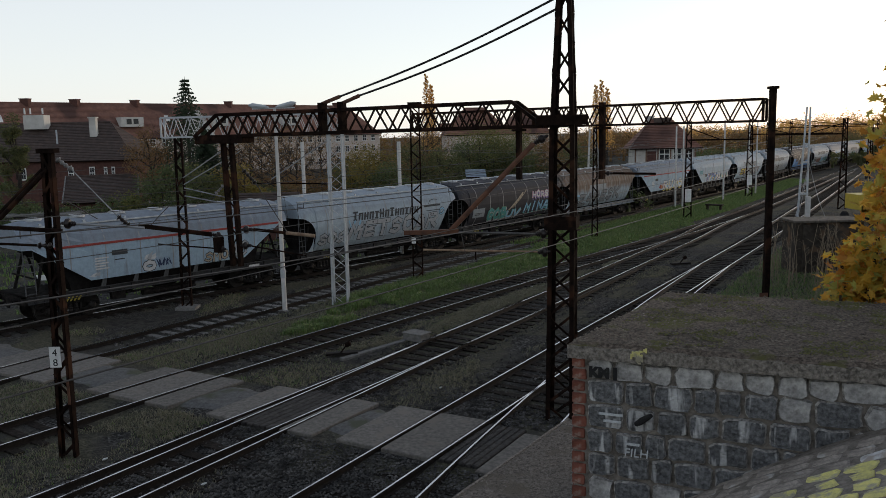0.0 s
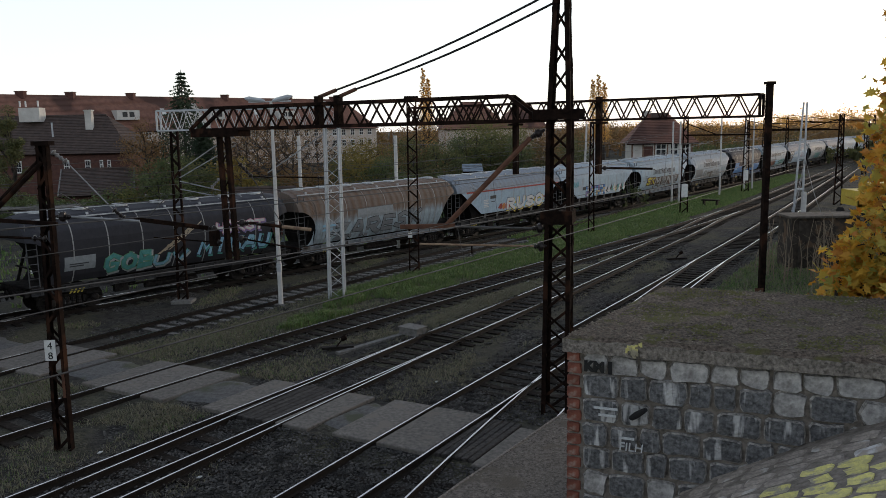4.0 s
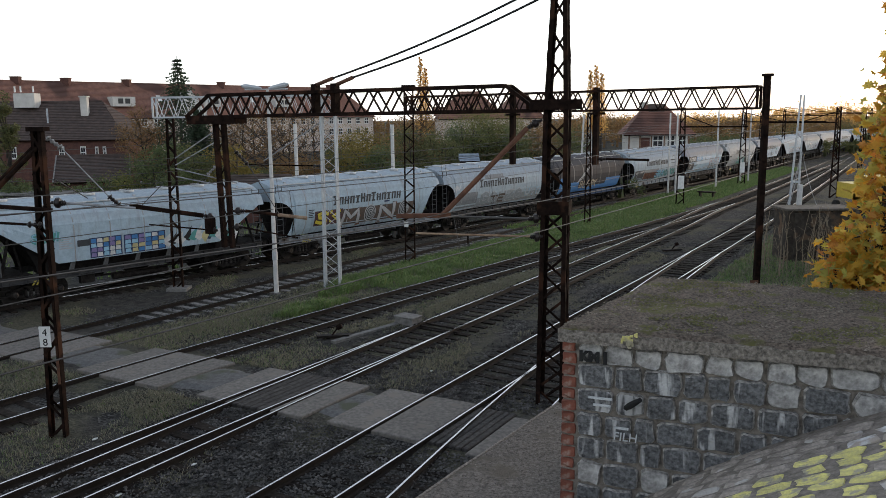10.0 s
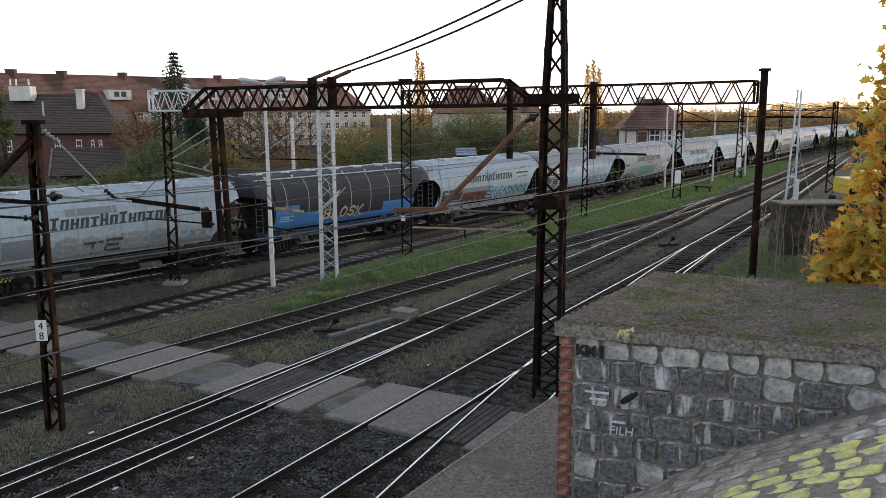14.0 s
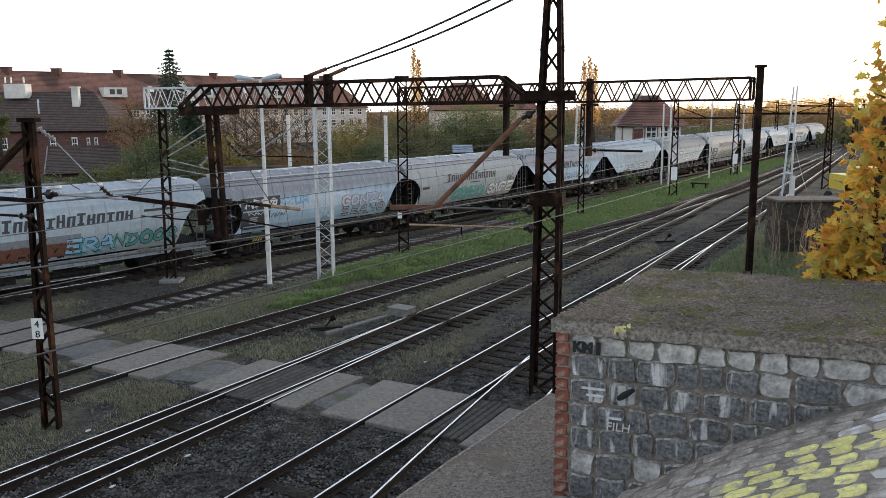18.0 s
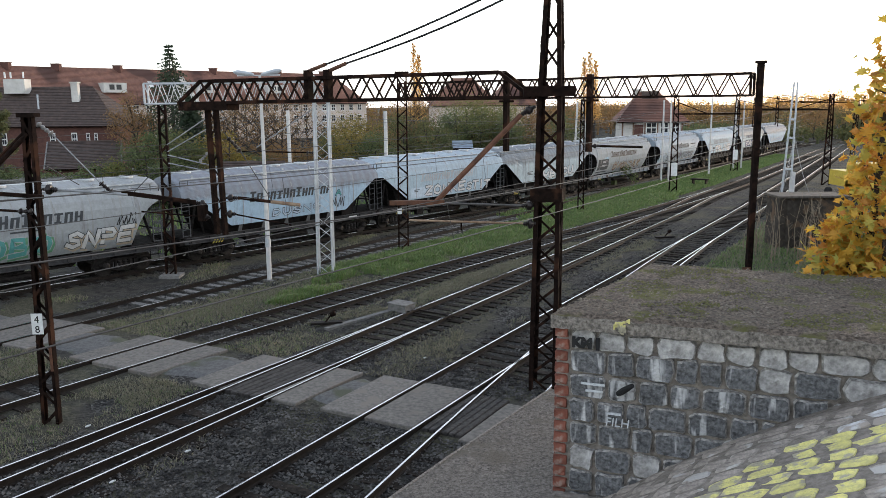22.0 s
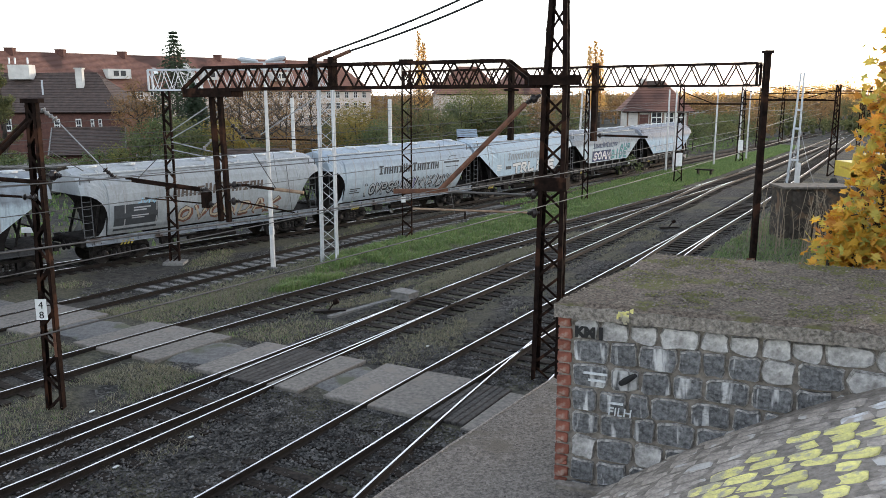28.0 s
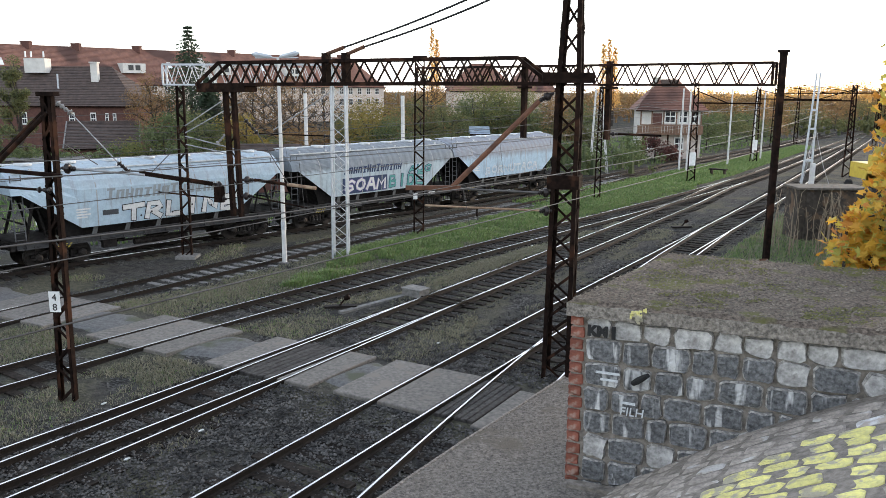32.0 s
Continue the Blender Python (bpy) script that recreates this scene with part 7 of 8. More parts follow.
    if i == 9:
        box_mark(w, k, -5.2, -3.05, 1.45, 2.3, "slate", "data_panel", 0.007)
        box_mark(w, k, -3.05, 0.4, 1.9, 2.3, "lead", "repainted_patch", 0.006)
        bars(w, k, -5.0, -4.4, 2.1, 0.05, "silver", 2)
        bars(w, k, -4.0, -3.2, 2.15, 0.05, "silver", 2)
        box_mark(w, k, -3.0, 0.3, 1.4, 1.98, "brick")
        graffiti(w, k, -2.9, 0.2, 1.42, 2.08, "MARMA", "brick", "umber", 23, "black", 0.5, 0.0, 0.5)
        graffiti(w, k, -0.3, 1.9, 1.42, 2.12, "ERA", "sky", "navy", 61, "teal")
        graffiti(w, k, 1.8, 4.9, 1.45, 2.1, "NDOOR", "teal", "black", 24, "silver")
    if i == 10:
        box_mark(w, k, -5.55, -3.1, 2.38, 3.02, "slate", "painted_panel")
        graffiti(w, k, -5.3, -3.3, 2.5, 2.92, 4, "white", "white", 25, None, 0.0, 0.0, 0.7)
        box_mark(w, k, -5.5, -3.75, 1.4, 2.3, "slate", "data_panel")
        scribble(w, k, -5.1, -4.0, 2.12, 2.28, "white", 62, 5, 0.03)
        bars(w, k, -5.0, -4.5, 1.98, 0.05, "silver", 4)
        box_mark(w, k, -3.1, 1.8, 2.1, 2.85, "pale", "washed_patch", 0.006)
        graffiti(w, k, -3.2, -1.15, 2.4, 2.9, "AZUR", "sky", "blue", 26, None, 0.5, 0.0, 0.4)
        graffiti(w, k, 1.2, 4.7, 1.95, 2.6, "GONZA", "pale", "rose", 27)
        graffiti(w, k, 1.3, 4.8, 1.42, 2.0, "BEANO", "silver", "black", 28)
        scribble(w, k, -3.7, -2.8, 1.9, 2.15, "slate", 63, 5, 0.03)
    if i == 11:
        box_mark(w, k, -5.2, -4.5, 2.34, 2.5, "slate", "data_panel", 0.012)
        graffiti(w, k, -2.1, 1.45, 1.42, 2.3, "OOBO", "teal", "silver", 29, "green", 0.9, 0.0, 0.6)
        graffiti(w, k, 1.95, 4.9, 1.4, 2.25, "SNPE", "white", "slate", 30, "sand", 0.4, 0.0, 0.66)
        bars(w, k, -0.2, 0.9, 2.42, 0.07, "slate", 1)
        scribble(w, k, 4.2, 5.0, 2.3, 2.7, "black", 31)
        graffiti(w, k, -3.0, -2.2, 1.45, 2.2, "A", "faded", "silver", 64)
        bars(w, k, -3.2, -2.6, 2.6, 0.05, "slate", 1)
    if i == 12:
        graffiti(w, k, -1.4, 2.0, 1.72, 2.15, "DUSNO", "pale", "black", 32)
        scribble(w, k, 2.6, 3.8, 1.75, 2.3, "slate", 33, 5, 0.05)
        graffiti(w, k, 3.0, 3.5, 2.4, 2.75, "A", "teal", "navy", 65)
    if i == 13:
        box_mark(w, k, -3.6, -1.5, 1.65, 2.25, "pale", "washed_patch", 0.006)
        graffiti(w, k, -2.3, 1.9, 1.64, 2.36, "ZONKE", "white", "black", 34, None, 0.2, 0.0, 0.62)
        graffiti(w, k, 2.0, 4.7, 1.64, 2.3, "STIT", "white", "black", 66, None, 0.2, 0.0, 0.62)
        bars(w, k, -3.3, -2.8, 2.1, 0.05, "slate", 2)
    if i == 14:
        graffiti(w, k, -2.1, 0.0, 1.72, 2.7, "TC", "white", "black", 35, None, 0.2, 0.0, 0.6)
        graffiti(w, k, 0.0, 3.8, 1.66, 2.4, "BICU", "white", "black", 36, None, 0.4, 0.0, 0.7)
        bars(w, k, -3.2, -2.4, 2.3, 0.05, "slate", 3)
    if i == 15:
        box_mark(w, k, -5.1, -3.05, 1.4, 2.55, "slate", "data_panel")
        bars(w, k, -4.2, -3.4, 2.35, 0.06, "silver", 2)
        bars(w, k, -4.3, -3.5, 2.0, 0.05, "silver", 2)
        scribble(w, k, -4.0, -3.0, 2.55, 2.75, "sky", 67, 4, 0.04)
        graffiti(w, k, -2.1, 3.8, 1.45, 2.2, "OVONDAK", "sand", "umber", 37, "brick", 0.8, 0.0, 0.5)
    if i == 16:
        graffiti(w, k, -4.0, -0.9, 1.5, 2.25, "IOVPSA", "silver", "slate", 38, "black", 0.2, 0.02, 0.6)
        graffiti(w, k, -0.8, 4.2, 1.5, 2.3, "NOVMNAVDUA", "silver", "slate", 68, "black", 0.2, 0.0, 0.6)
        bars(w, k, -5.0, -4.2, 1.95, 0.06, "slate", 3)
        graffiti(w, k, -0.1, 1.0, 1.6, 2.2, "I", "violet", "navy", 39)
    if i == 17:
        graffiti(w, k, -2.0, 3.7, 1.6, 2.4, "TRLINE", "white", "black", 40, None, 0.15, 0.0, 0.78)
        box_mark(w, k, -2.9, -2.2, 1.98, 2.2, "slate", "data_panel")
        bars(w, k, -4.0, -3.4, 2.3, 0.06, "white", 4)
        for q in range(9):
            m = Mesh()
            cx, cz = -1.2 + q * 0.5, 1.8 + 0.12 * (q % 3)
            blob(m, k, [(cx + 0.05 * math.cos(a), cz + 0.05 * math.sin(a)) for a in (0, 1.05, 2.1, 3.15, 4.2, 5.25)], 0.034)
            part("painted_dot", m, INK["black"], w)
    if i == 18:
        brand(w, k, -3.0, 1.6, 2.72, 0.36, "navy")
        box_mark(w, k, -3.05, 0.4, 1.62, 2.5, "navy")
        graffiti(w, k, -2.9, 0.35, 1.68, 2.45, "SOAM", "white", "violet", 41, None, 0.5, 0.0, 0.6)
        graffiti(w, k, 0.5, 3.6, 1.62, 2.5, "BIDE", "teal", "navy", 42, None, 0.5, 0.0, 0.55)
        graffiti(w, k, 2.2, 4.3, 2.4, 2.9, "AUG", "teal", "navy", 69)
    if i == 19:
        graffiti(w, k, -3.2, 3.2, 1.75, 2.3, "BORNUTACA", "pale", "white", 43, None, 0.5, 0.0, 0.5)
        bars(w, k, -4.4, -3.8, 2.3, 0.06, "white", 3)
    if i % 3 == 0:
        box_mark(w, k, 4.0, 4.6, 1.0, 1.14, "white", "sill_plate", 0.12)


LABELS = ["blue-grey hopper wagon with red stripe and sparse graffiti", "white rounded grain wagon with dark lettering and outlined graffiti", "dark brown grain wagon with green and pink graffiti", "rust-streaked grain wagon with dark outlined graffiti",
          "blue-grey hopper wagon with red stripe and blue graffiti", "white hopper wagon with a multicoloured graffiti band", "pale grain wagon with grey ringed graffiti and yellow piece", "pale rounded grain wagon with faded blue graffiti",
          "brown and blue grain wagon with sand-coloured graffiti", "white grain wagon with reddish panel and teal graffiti", "pale blue grain wagon with black panel and tags", "beige grain wagon with teal and white graffiti",
          "pale blue hopper wagon with streaked roof and thin tags", "white hopper wagon with white outlined graffiti", "grey-roofed hopper wagon with white and black graffiti", "beige grain wagon with slate panel and brown graffiti",
          "white grain wagon with long silver graffiti lettering", "white hopper wagon with blocky white graffiti", "grey-green hopper wagon with dark graffiti panel", "pale blue last hopper wagon with violet graffiti"]
RIB = {}
for kind in ("R", "T"):
    m = Mesh()
    for x in (-4.6, -3.1, -1.55, 0.0, 1.55, 3.1, 4.4):
        zb = lower_edge(kind, BODY - abs(x), x < 0)
        zs = [zb + (4.15 - zb) * k / 9 for k in range(10)]
        for sg in (-1, 1):
            vs = []
            for z in zs:
                for dx in (-0.025, 0.025):
                    vs.append((x + dx, sg * (half_width(kind, z) + 0.011), z + 0.006))
            m.add(vs, [(2 * i, 2 * i + 1, 2 * i + 3, 2 * i + 2) for i in range(9)])
    RIB[kind] = m
RIB_MAT = mat("weld_seam", (0.34, 0.345, 0.345), (0.23, 0.23, 0.225), 4, 0.7, 0, 0)
RIBS = {k: m.data("weld_seam", RIB_MAT) for k, m in RIB.items()}
for i, ((w, mid), (kind, tint)) in enumerate(zip(WAGONS, SPEC)):
    tagged(w, LABELS[i])
    child("weld_seam", RIBS[kind], w)
    livery(i, w, kind)
# ---- trees and shrubs ----
M["bark"] = mat("grey_brown_bark", (0.060, 0.050, 0.043), (0.026, 0.022, 0.019), 6, 0.9, 0, 0.6, 20)
LEAF = dict(
    olive=leaf_mat("olive_leaves", (0.070, 0.086, 0.034), (0.105, 0.114, 0.042), (0.155, 0.145, 0.052)),
    green=leaf_mat("green_leaves", (0.062, 0.088, 0.036), (0.090, 0.120, 0.045), (0.135, 0.155, 0.060)),
    yellow=leaf_mat("yellowing_leaves", (0.185, 0.145, 0.034), (0.270, 0.190, 0.040), (0.120, 0.128, 0.038)),
    rust=leaf_mat("rust_brown_leaves", (0.189, 0.109, 0.043), (0.261, 0.145, 0.058), (0.145, 0.116, 0.051)),
    lime=leaf_mat("yellow_green_leaves", (0.095, 0.115, 0.034), (0.150, 0.155, 0.044), (0.215, 0.185, 0.052)),
    # autumn gold, brightened so that low sunlight is already in the leaf colour
    gold=leaf_mat("golden_leaves", (0.66, 0.36, 0.10), (0.74, 0.44, 0.13), (0.48, 0.31, 0.10)),
    fir=leaf_mat("fir_needles", (0.026, 0.047, 0.026), (0.039, 0.062, 0.034), (0.055, 0.078, 0.039)),
    wine=leaf_mat("wine_red_leaves", (0.090, 0.030, 0.026), (0.120, 0.042, 0.034), (0.072, 0.042, 0.030)),
)


def limb(m, p, q, r0, r1, n=5, bend=0.1, rng=random):
    p, q = Vector(p), Vector(q)
    L = (q - p).length
    off = Vector((rng.uniform(-1, 1), rng.uniform(-1, 1), rng.uniform(-0.3, 0.5))) * L * bend
    pts = [p, p.lerp(q, 0.5) + off * 0.5, q]
    m.tube(pts, [r0, (r0 + r1) / 2, r1], n)
    return pts


def leaf_clump(m, c, r, n, size, rng, flat=0.75):
    for _ in range(n):
        d = Vector((rng.gauss(0, 1), rng.gauss(0, 1), rng.gauss(0, flat)))
        d = d.normalized() * r * rng.random() ** 0.4
        o = c + d
        x = Vector((rng.gauss(0, 1), rng.gauss(0, 1), rng.gauss(0, 0.6))).normalized()
        y = x.cross(Vector((rng.gauss(0, 1), rng.gauss(0, 1), rng.gauss(0, 1)))).normalized()
        s = size * rng.uniform(0.6, 1.3)
        m.add([o - x * s * 0.5, o + y * s * 0.3, o + x * s * 0.55, o - y * s * 0.3], [(0, 1, 2, 3)])


def tree(x, y, h, r, leaf, label, seed, leaves=2600, size=0.28, bare=0.0, trunk=0.3, z0=-0.3, name="tree", low=0.25):
    """Tapered trunk, forked limbs, and clumps of leaves at the limbs' ends; uneven outline."""
    rng = random.Random(seed)
    t = thing(name, label, "tree" if name == "tree" else "shrub", "trees and shrubs behind the yard")
    w = Mesh()
    base = Vector((x, y, z0))
    fork = base + UP * h * max(low, 0.12) + Vector((rng.uniform(-0.3, 0.3), rng.uniform(-0.3, 0.3), 0))
    limb(w, base, fork, trunk, trunk * 0.75, 7, 0.03, rng)
    top = base + UP * h * 0.9
    limb(w, fork, top, trunk * 0.7, 0.03, 5, 0.06, rng)
    tips = [top]
    nl = 11 if name == "tree" else 8
    for i in range(nl):
        k = i / nl
        s = fork.lerp(top, k * 0.8)
        ang = i * 2.4 + rng.uniform(-0.5, 0.5)
        reach = r * (1.0 - 0.45 * k) * rng.uniform(0.65, 1.1)
        e = s + Vector((math.cos(ang) * reach, math.sin(ang) * reach, h * rng.uniform(0.08, 0.22)))
        pts = limb(w, s, e, trunk * 0.4 * (1 - 0.5 * k), 0.03, 4, 0.15, rng)
        tips += [e, pts[1].lerp(e, 0.4)]
        for _ in range(4 if bare else 2):
            e2 = pts[1].lerp(e, rng.uniform(0.2, 0.9)) + Vector((rng.uniform(-1, 1), rng.uniform(-1, 1), rng.uniform(0.2, 1))) * r * 0.35
            limb(w, pts[1], e2, 0.045, 0.012, 3, 0.2, rng)
            tips.append(e2)
            if bare:
                for _ in range(3):
                    limb(w, pts[1].lerp(e2, rng.uniform(0.4, 1)), e2 + Vector((rng.uniform(-1, 1), rng.uniform(-1, 1), rng.uniform(-0.2, 1))) * r * 0.25, 0.02, 0.008, 3, 0.2, rng)
    part("trunk", w, M["bark"], t)
    n = int(leaves * (1 - bare))
    if n > 50:
        c = Mesh()
        per = max(6, n // len(tips))
        for p in tips:
            rr = r * rng.uniform(0.22, 0.5)
            leaf_clump(c, p, rr, int(per * rng.uniform(0.5, 1.5)), size, rng)
        part("crown", c, LEAF[leaf], t)
    return t


def conifer(x, y, h, r, label, seed, z0=-0.3):
    rng = random.Random(seed)
    t = thing("spruce_tree", label, "tree", "trees and shrubs behind the yard")
    w = Mesh().tube([(x, y, z0), (x, y, h)], [0.28, 0.02], 7)
    c = Mesh()
    lv = 36
    for i in range(lv):
        k = i / lv
        z = z0 + 1.0 + (h - z0 - 1.0) * k
        n = 8 if k < 0.8 else 5
        for j in range(n):
            a = j * math.tau / n + i * 0.8 + rng.uniform(-0.3, 0.3)
            R = r * (1 - k) ** 0.8 * rng.uniform(0.65, 1.15) + 0.12
            e = Vector((x + math.cos(a) * R, y + math.sin(a) * R, z - 0.3 * R))
            o = Vector((x, y, z))
            w.tube([o, e], [0.03, 0.008], 3)
            for q in range(4):
                leaf_clump(c, o.lerp(e, 0.3 + 0.23 * q) - UP * 0.05, 0.14 + 0.16 * R * 0.5, 7, 0.26, rng, 0.35)
    part("trunk", w, M["bark"], t)
    part("crown", c, LEAF["fir"], t)
    return t


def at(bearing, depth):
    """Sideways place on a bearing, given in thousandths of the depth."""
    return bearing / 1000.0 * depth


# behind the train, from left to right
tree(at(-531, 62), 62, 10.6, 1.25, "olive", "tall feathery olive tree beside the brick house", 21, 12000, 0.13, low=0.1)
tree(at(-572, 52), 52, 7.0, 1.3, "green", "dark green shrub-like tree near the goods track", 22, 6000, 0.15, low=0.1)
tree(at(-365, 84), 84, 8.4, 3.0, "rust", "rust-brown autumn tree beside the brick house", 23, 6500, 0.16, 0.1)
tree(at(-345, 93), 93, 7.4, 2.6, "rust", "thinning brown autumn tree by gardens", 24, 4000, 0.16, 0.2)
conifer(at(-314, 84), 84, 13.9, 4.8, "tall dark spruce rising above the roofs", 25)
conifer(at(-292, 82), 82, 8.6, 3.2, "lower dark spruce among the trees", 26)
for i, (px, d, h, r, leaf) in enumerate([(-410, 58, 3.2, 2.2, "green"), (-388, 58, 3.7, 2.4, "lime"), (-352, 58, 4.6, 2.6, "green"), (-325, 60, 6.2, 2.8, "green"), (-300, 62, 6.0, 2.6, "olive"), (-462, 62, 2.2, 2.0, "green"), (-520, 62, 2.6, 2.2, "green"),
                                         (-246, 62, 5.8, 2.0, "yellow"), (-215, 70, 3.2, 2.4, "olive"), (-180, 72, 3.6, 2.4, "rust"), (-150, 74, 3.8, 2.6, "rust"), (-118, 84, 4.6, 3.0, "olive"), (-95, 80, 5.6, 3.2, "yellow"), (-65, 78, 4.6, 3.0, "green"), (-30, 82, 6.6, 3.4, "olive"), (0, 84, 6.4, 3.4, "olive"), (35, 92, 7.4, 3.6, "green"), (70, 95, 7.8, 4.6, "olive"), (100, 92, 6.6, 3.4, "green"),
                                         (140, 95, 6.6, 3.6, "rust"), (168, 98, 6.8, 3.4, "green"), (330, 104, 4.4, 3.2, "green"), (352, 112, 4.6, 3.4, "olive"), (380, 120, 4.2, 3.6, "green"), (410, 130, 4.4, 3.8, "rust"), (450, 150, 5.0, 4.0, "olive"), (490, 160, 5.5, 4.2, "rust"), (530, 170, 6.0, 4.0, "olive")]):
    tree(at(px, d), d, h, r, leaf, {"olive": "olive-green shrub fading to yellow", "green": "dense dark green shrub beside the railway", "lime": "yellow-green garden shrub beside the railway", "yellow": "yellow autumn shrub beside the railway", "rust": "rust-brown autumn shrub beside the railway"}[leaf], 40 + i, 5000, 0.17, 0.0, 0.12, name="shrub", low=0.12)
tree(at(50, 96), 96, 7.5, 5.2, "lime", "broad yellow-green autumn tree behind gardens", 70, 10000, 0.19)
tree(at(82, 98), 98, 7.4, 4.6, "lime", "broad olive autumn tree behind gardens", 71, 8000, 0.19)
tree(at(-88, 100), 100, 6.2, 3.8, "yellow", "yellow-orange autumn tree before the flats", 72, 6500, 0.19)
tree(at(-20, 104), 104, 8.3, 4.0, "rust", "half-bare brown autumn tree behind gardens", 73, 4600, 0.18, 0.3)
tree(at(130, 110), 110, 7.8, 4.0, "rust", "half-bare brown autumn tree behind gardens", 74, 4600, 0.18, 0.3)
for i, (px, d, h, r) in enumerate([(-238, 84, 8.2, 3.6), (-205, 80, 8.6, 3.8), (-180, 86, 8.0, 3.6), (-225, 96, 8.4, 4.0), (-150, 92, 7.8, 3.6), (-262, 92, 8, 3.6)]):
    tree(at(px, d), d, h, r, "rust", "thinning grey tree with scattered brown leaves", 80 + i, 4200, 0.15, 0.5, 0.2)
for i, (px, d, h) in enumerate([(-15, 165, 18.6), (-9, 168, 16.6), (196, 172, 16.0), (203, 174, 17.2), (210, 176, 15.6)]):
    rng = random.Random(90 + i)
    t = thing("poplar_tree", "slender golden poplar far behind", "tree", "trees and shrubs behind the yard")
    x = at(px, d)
    w = Mesh().tube([(x, d, -0.3), (x, d, h)], [0.35, 0.03], 6)
    c = Mesh()
    for k in range(44):
        z = 3 + (h - 3) * k / 44
        a = k * 2.4
        e = Vector((x + math.cos(a) * 1.1 * (1 - k / 52), d + math.sin(a) * 0.9, z + 1.2))
        w.tube([(x, d, z), e], [0.05, 0.01], 3)
        leaf_clump(c, e, 0.95 * (1.15 - k / 48), 70, 0.27, rng, 1.6)
    part("trunk", w, M["bark"], t)
    part("crown", c, LEAF["gold"], t)


def woods(name, label, spots, leaf, seed, size, n):
    """A far belt of trees, too far to tell apart."""
    rng = random.Random(seed)
    m = Mesh()
    for x, y, h, r in spots:
        for _ in range(7):
            k = rng.random()
            c = Vector((x + rng.uniform(-r, r) * 0.7 * (1.1 - k * 0.7), y + rng.uniform(-r, r) * 0.7, h * (0.25 + 0.6 * k)))
            leaf_clump(m, c, min(r * 0.4, h * 0.22), n * 2, size * 0.55, rng, 0.9)
        m.tube([(x, y, 0), (x, y, h * 0.8)], [0.3, 0.1], 4)
    ob = new(name, m.data(name, LEAF[leaf]))
    return tagged(ob, label, "woods", kind="stuff")


rng = random.Random(77)
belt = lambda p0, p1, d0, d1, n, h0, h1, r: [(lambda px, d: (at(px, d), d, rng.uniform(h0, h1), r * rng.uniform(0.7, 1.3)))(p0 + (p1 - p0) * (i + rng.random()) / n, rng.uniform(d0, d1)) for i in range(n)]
# both gold belts: the orange of low sun is painted into their leaves
woods("far_woods", "far autumn woods on the horizon, orange sunlight put into their leaf colour", belt(425, 640, 250, 330, 46, 9.5, 13, 6), "gold", 101, 1.1, 30)
woods("far_woods", "low far woods on the horizon, orange sunlight put into their leaf colour", belt(225, 430, 250, 300, 40, 7.5, 9.5, 6), "gold", 107, 1.0, 22)
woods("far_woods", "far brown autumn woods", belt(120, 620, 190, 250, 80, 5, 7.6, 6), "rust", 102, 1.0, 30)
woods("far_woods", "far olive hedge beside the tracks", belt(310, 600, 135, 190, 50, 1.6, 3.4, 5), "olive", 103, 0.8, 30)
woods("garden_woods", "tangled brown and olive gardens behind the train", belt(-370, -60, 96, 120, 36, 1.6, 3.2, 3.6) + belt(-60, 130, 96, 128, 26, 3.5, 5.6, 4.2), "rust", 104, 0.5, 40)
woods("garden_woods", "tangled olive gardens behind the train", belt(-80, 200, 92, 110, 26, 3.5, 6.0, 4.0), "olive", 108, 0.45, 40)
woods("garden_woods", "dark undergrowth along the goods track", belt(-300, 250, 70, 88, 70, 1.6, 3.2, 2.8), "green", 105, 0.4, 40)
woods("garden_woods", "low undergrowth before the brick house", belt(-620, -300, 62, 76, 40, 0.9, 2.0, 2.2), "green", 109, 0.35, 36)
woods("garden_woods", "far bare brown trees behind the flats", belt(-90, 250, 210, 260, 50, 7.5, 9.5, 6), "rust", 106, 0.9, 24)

# near maple on the bank, with lobed leaves
maple = thing("maple_tree", "young maple with golden yellow autumn leaves", "tree")
M["maple"] = leaf_mat("maple_leaf_gold", (0.50, 0.25, 0.03), (0.60, 0.36, 0.045), (0.42, 0.35, 0.07))
M["maple_o"] = leaf_mat("maple_leaf_orange", (0.46, 0.18, 0.03), (0.52, 0.24, 0.04), (0.34, 0.16, 0.03))
M["maple_g"] = leaf_mat("maple_leaf_green", (0.30, 0.30, 0.06), (0.45, 0.38, 0.07), (0.20, 0.25, 0.06))
M["maple_b"] = leaf_mat("maple_leaf_brown", (0.30, 0.13, 0.035), (0.45, 0.22, 0.05), (0.40, 0.27, 0.06))
rng = random.Random(31)


def lobed(s, seed):
    r6 = random.Random(seed)
    pts = []
    for k, (ang, rad) in enumerate([(-90, 0.42), (-58, 0.30), (-30, 0.78), (-4, 0.45), (18, 0.95), (45, 0.5), (64, 0.72), (78, 0.55), (90, 1.15), (102, 0.55), (116, 0.72), (135, 0.5), (162, 0.95), (184, 0.45), (210, 0.78), (238, 0.30)]):
        a = math.radians(ang)
        rr = rad * s * r6.uniform(0.9, 1.08)
        pts.append((math.cos(a) * rr, math.sin(a) * rr, 0.16 * s * math.cos(a) ** 2 * r6.uniform(-1, 1.4)))
    n = len(pts)
    return [(0, 0, 0.05 * s)] + pts, [(0, 1 + i, 1 + (i + 1) % n) for i in range(n)]


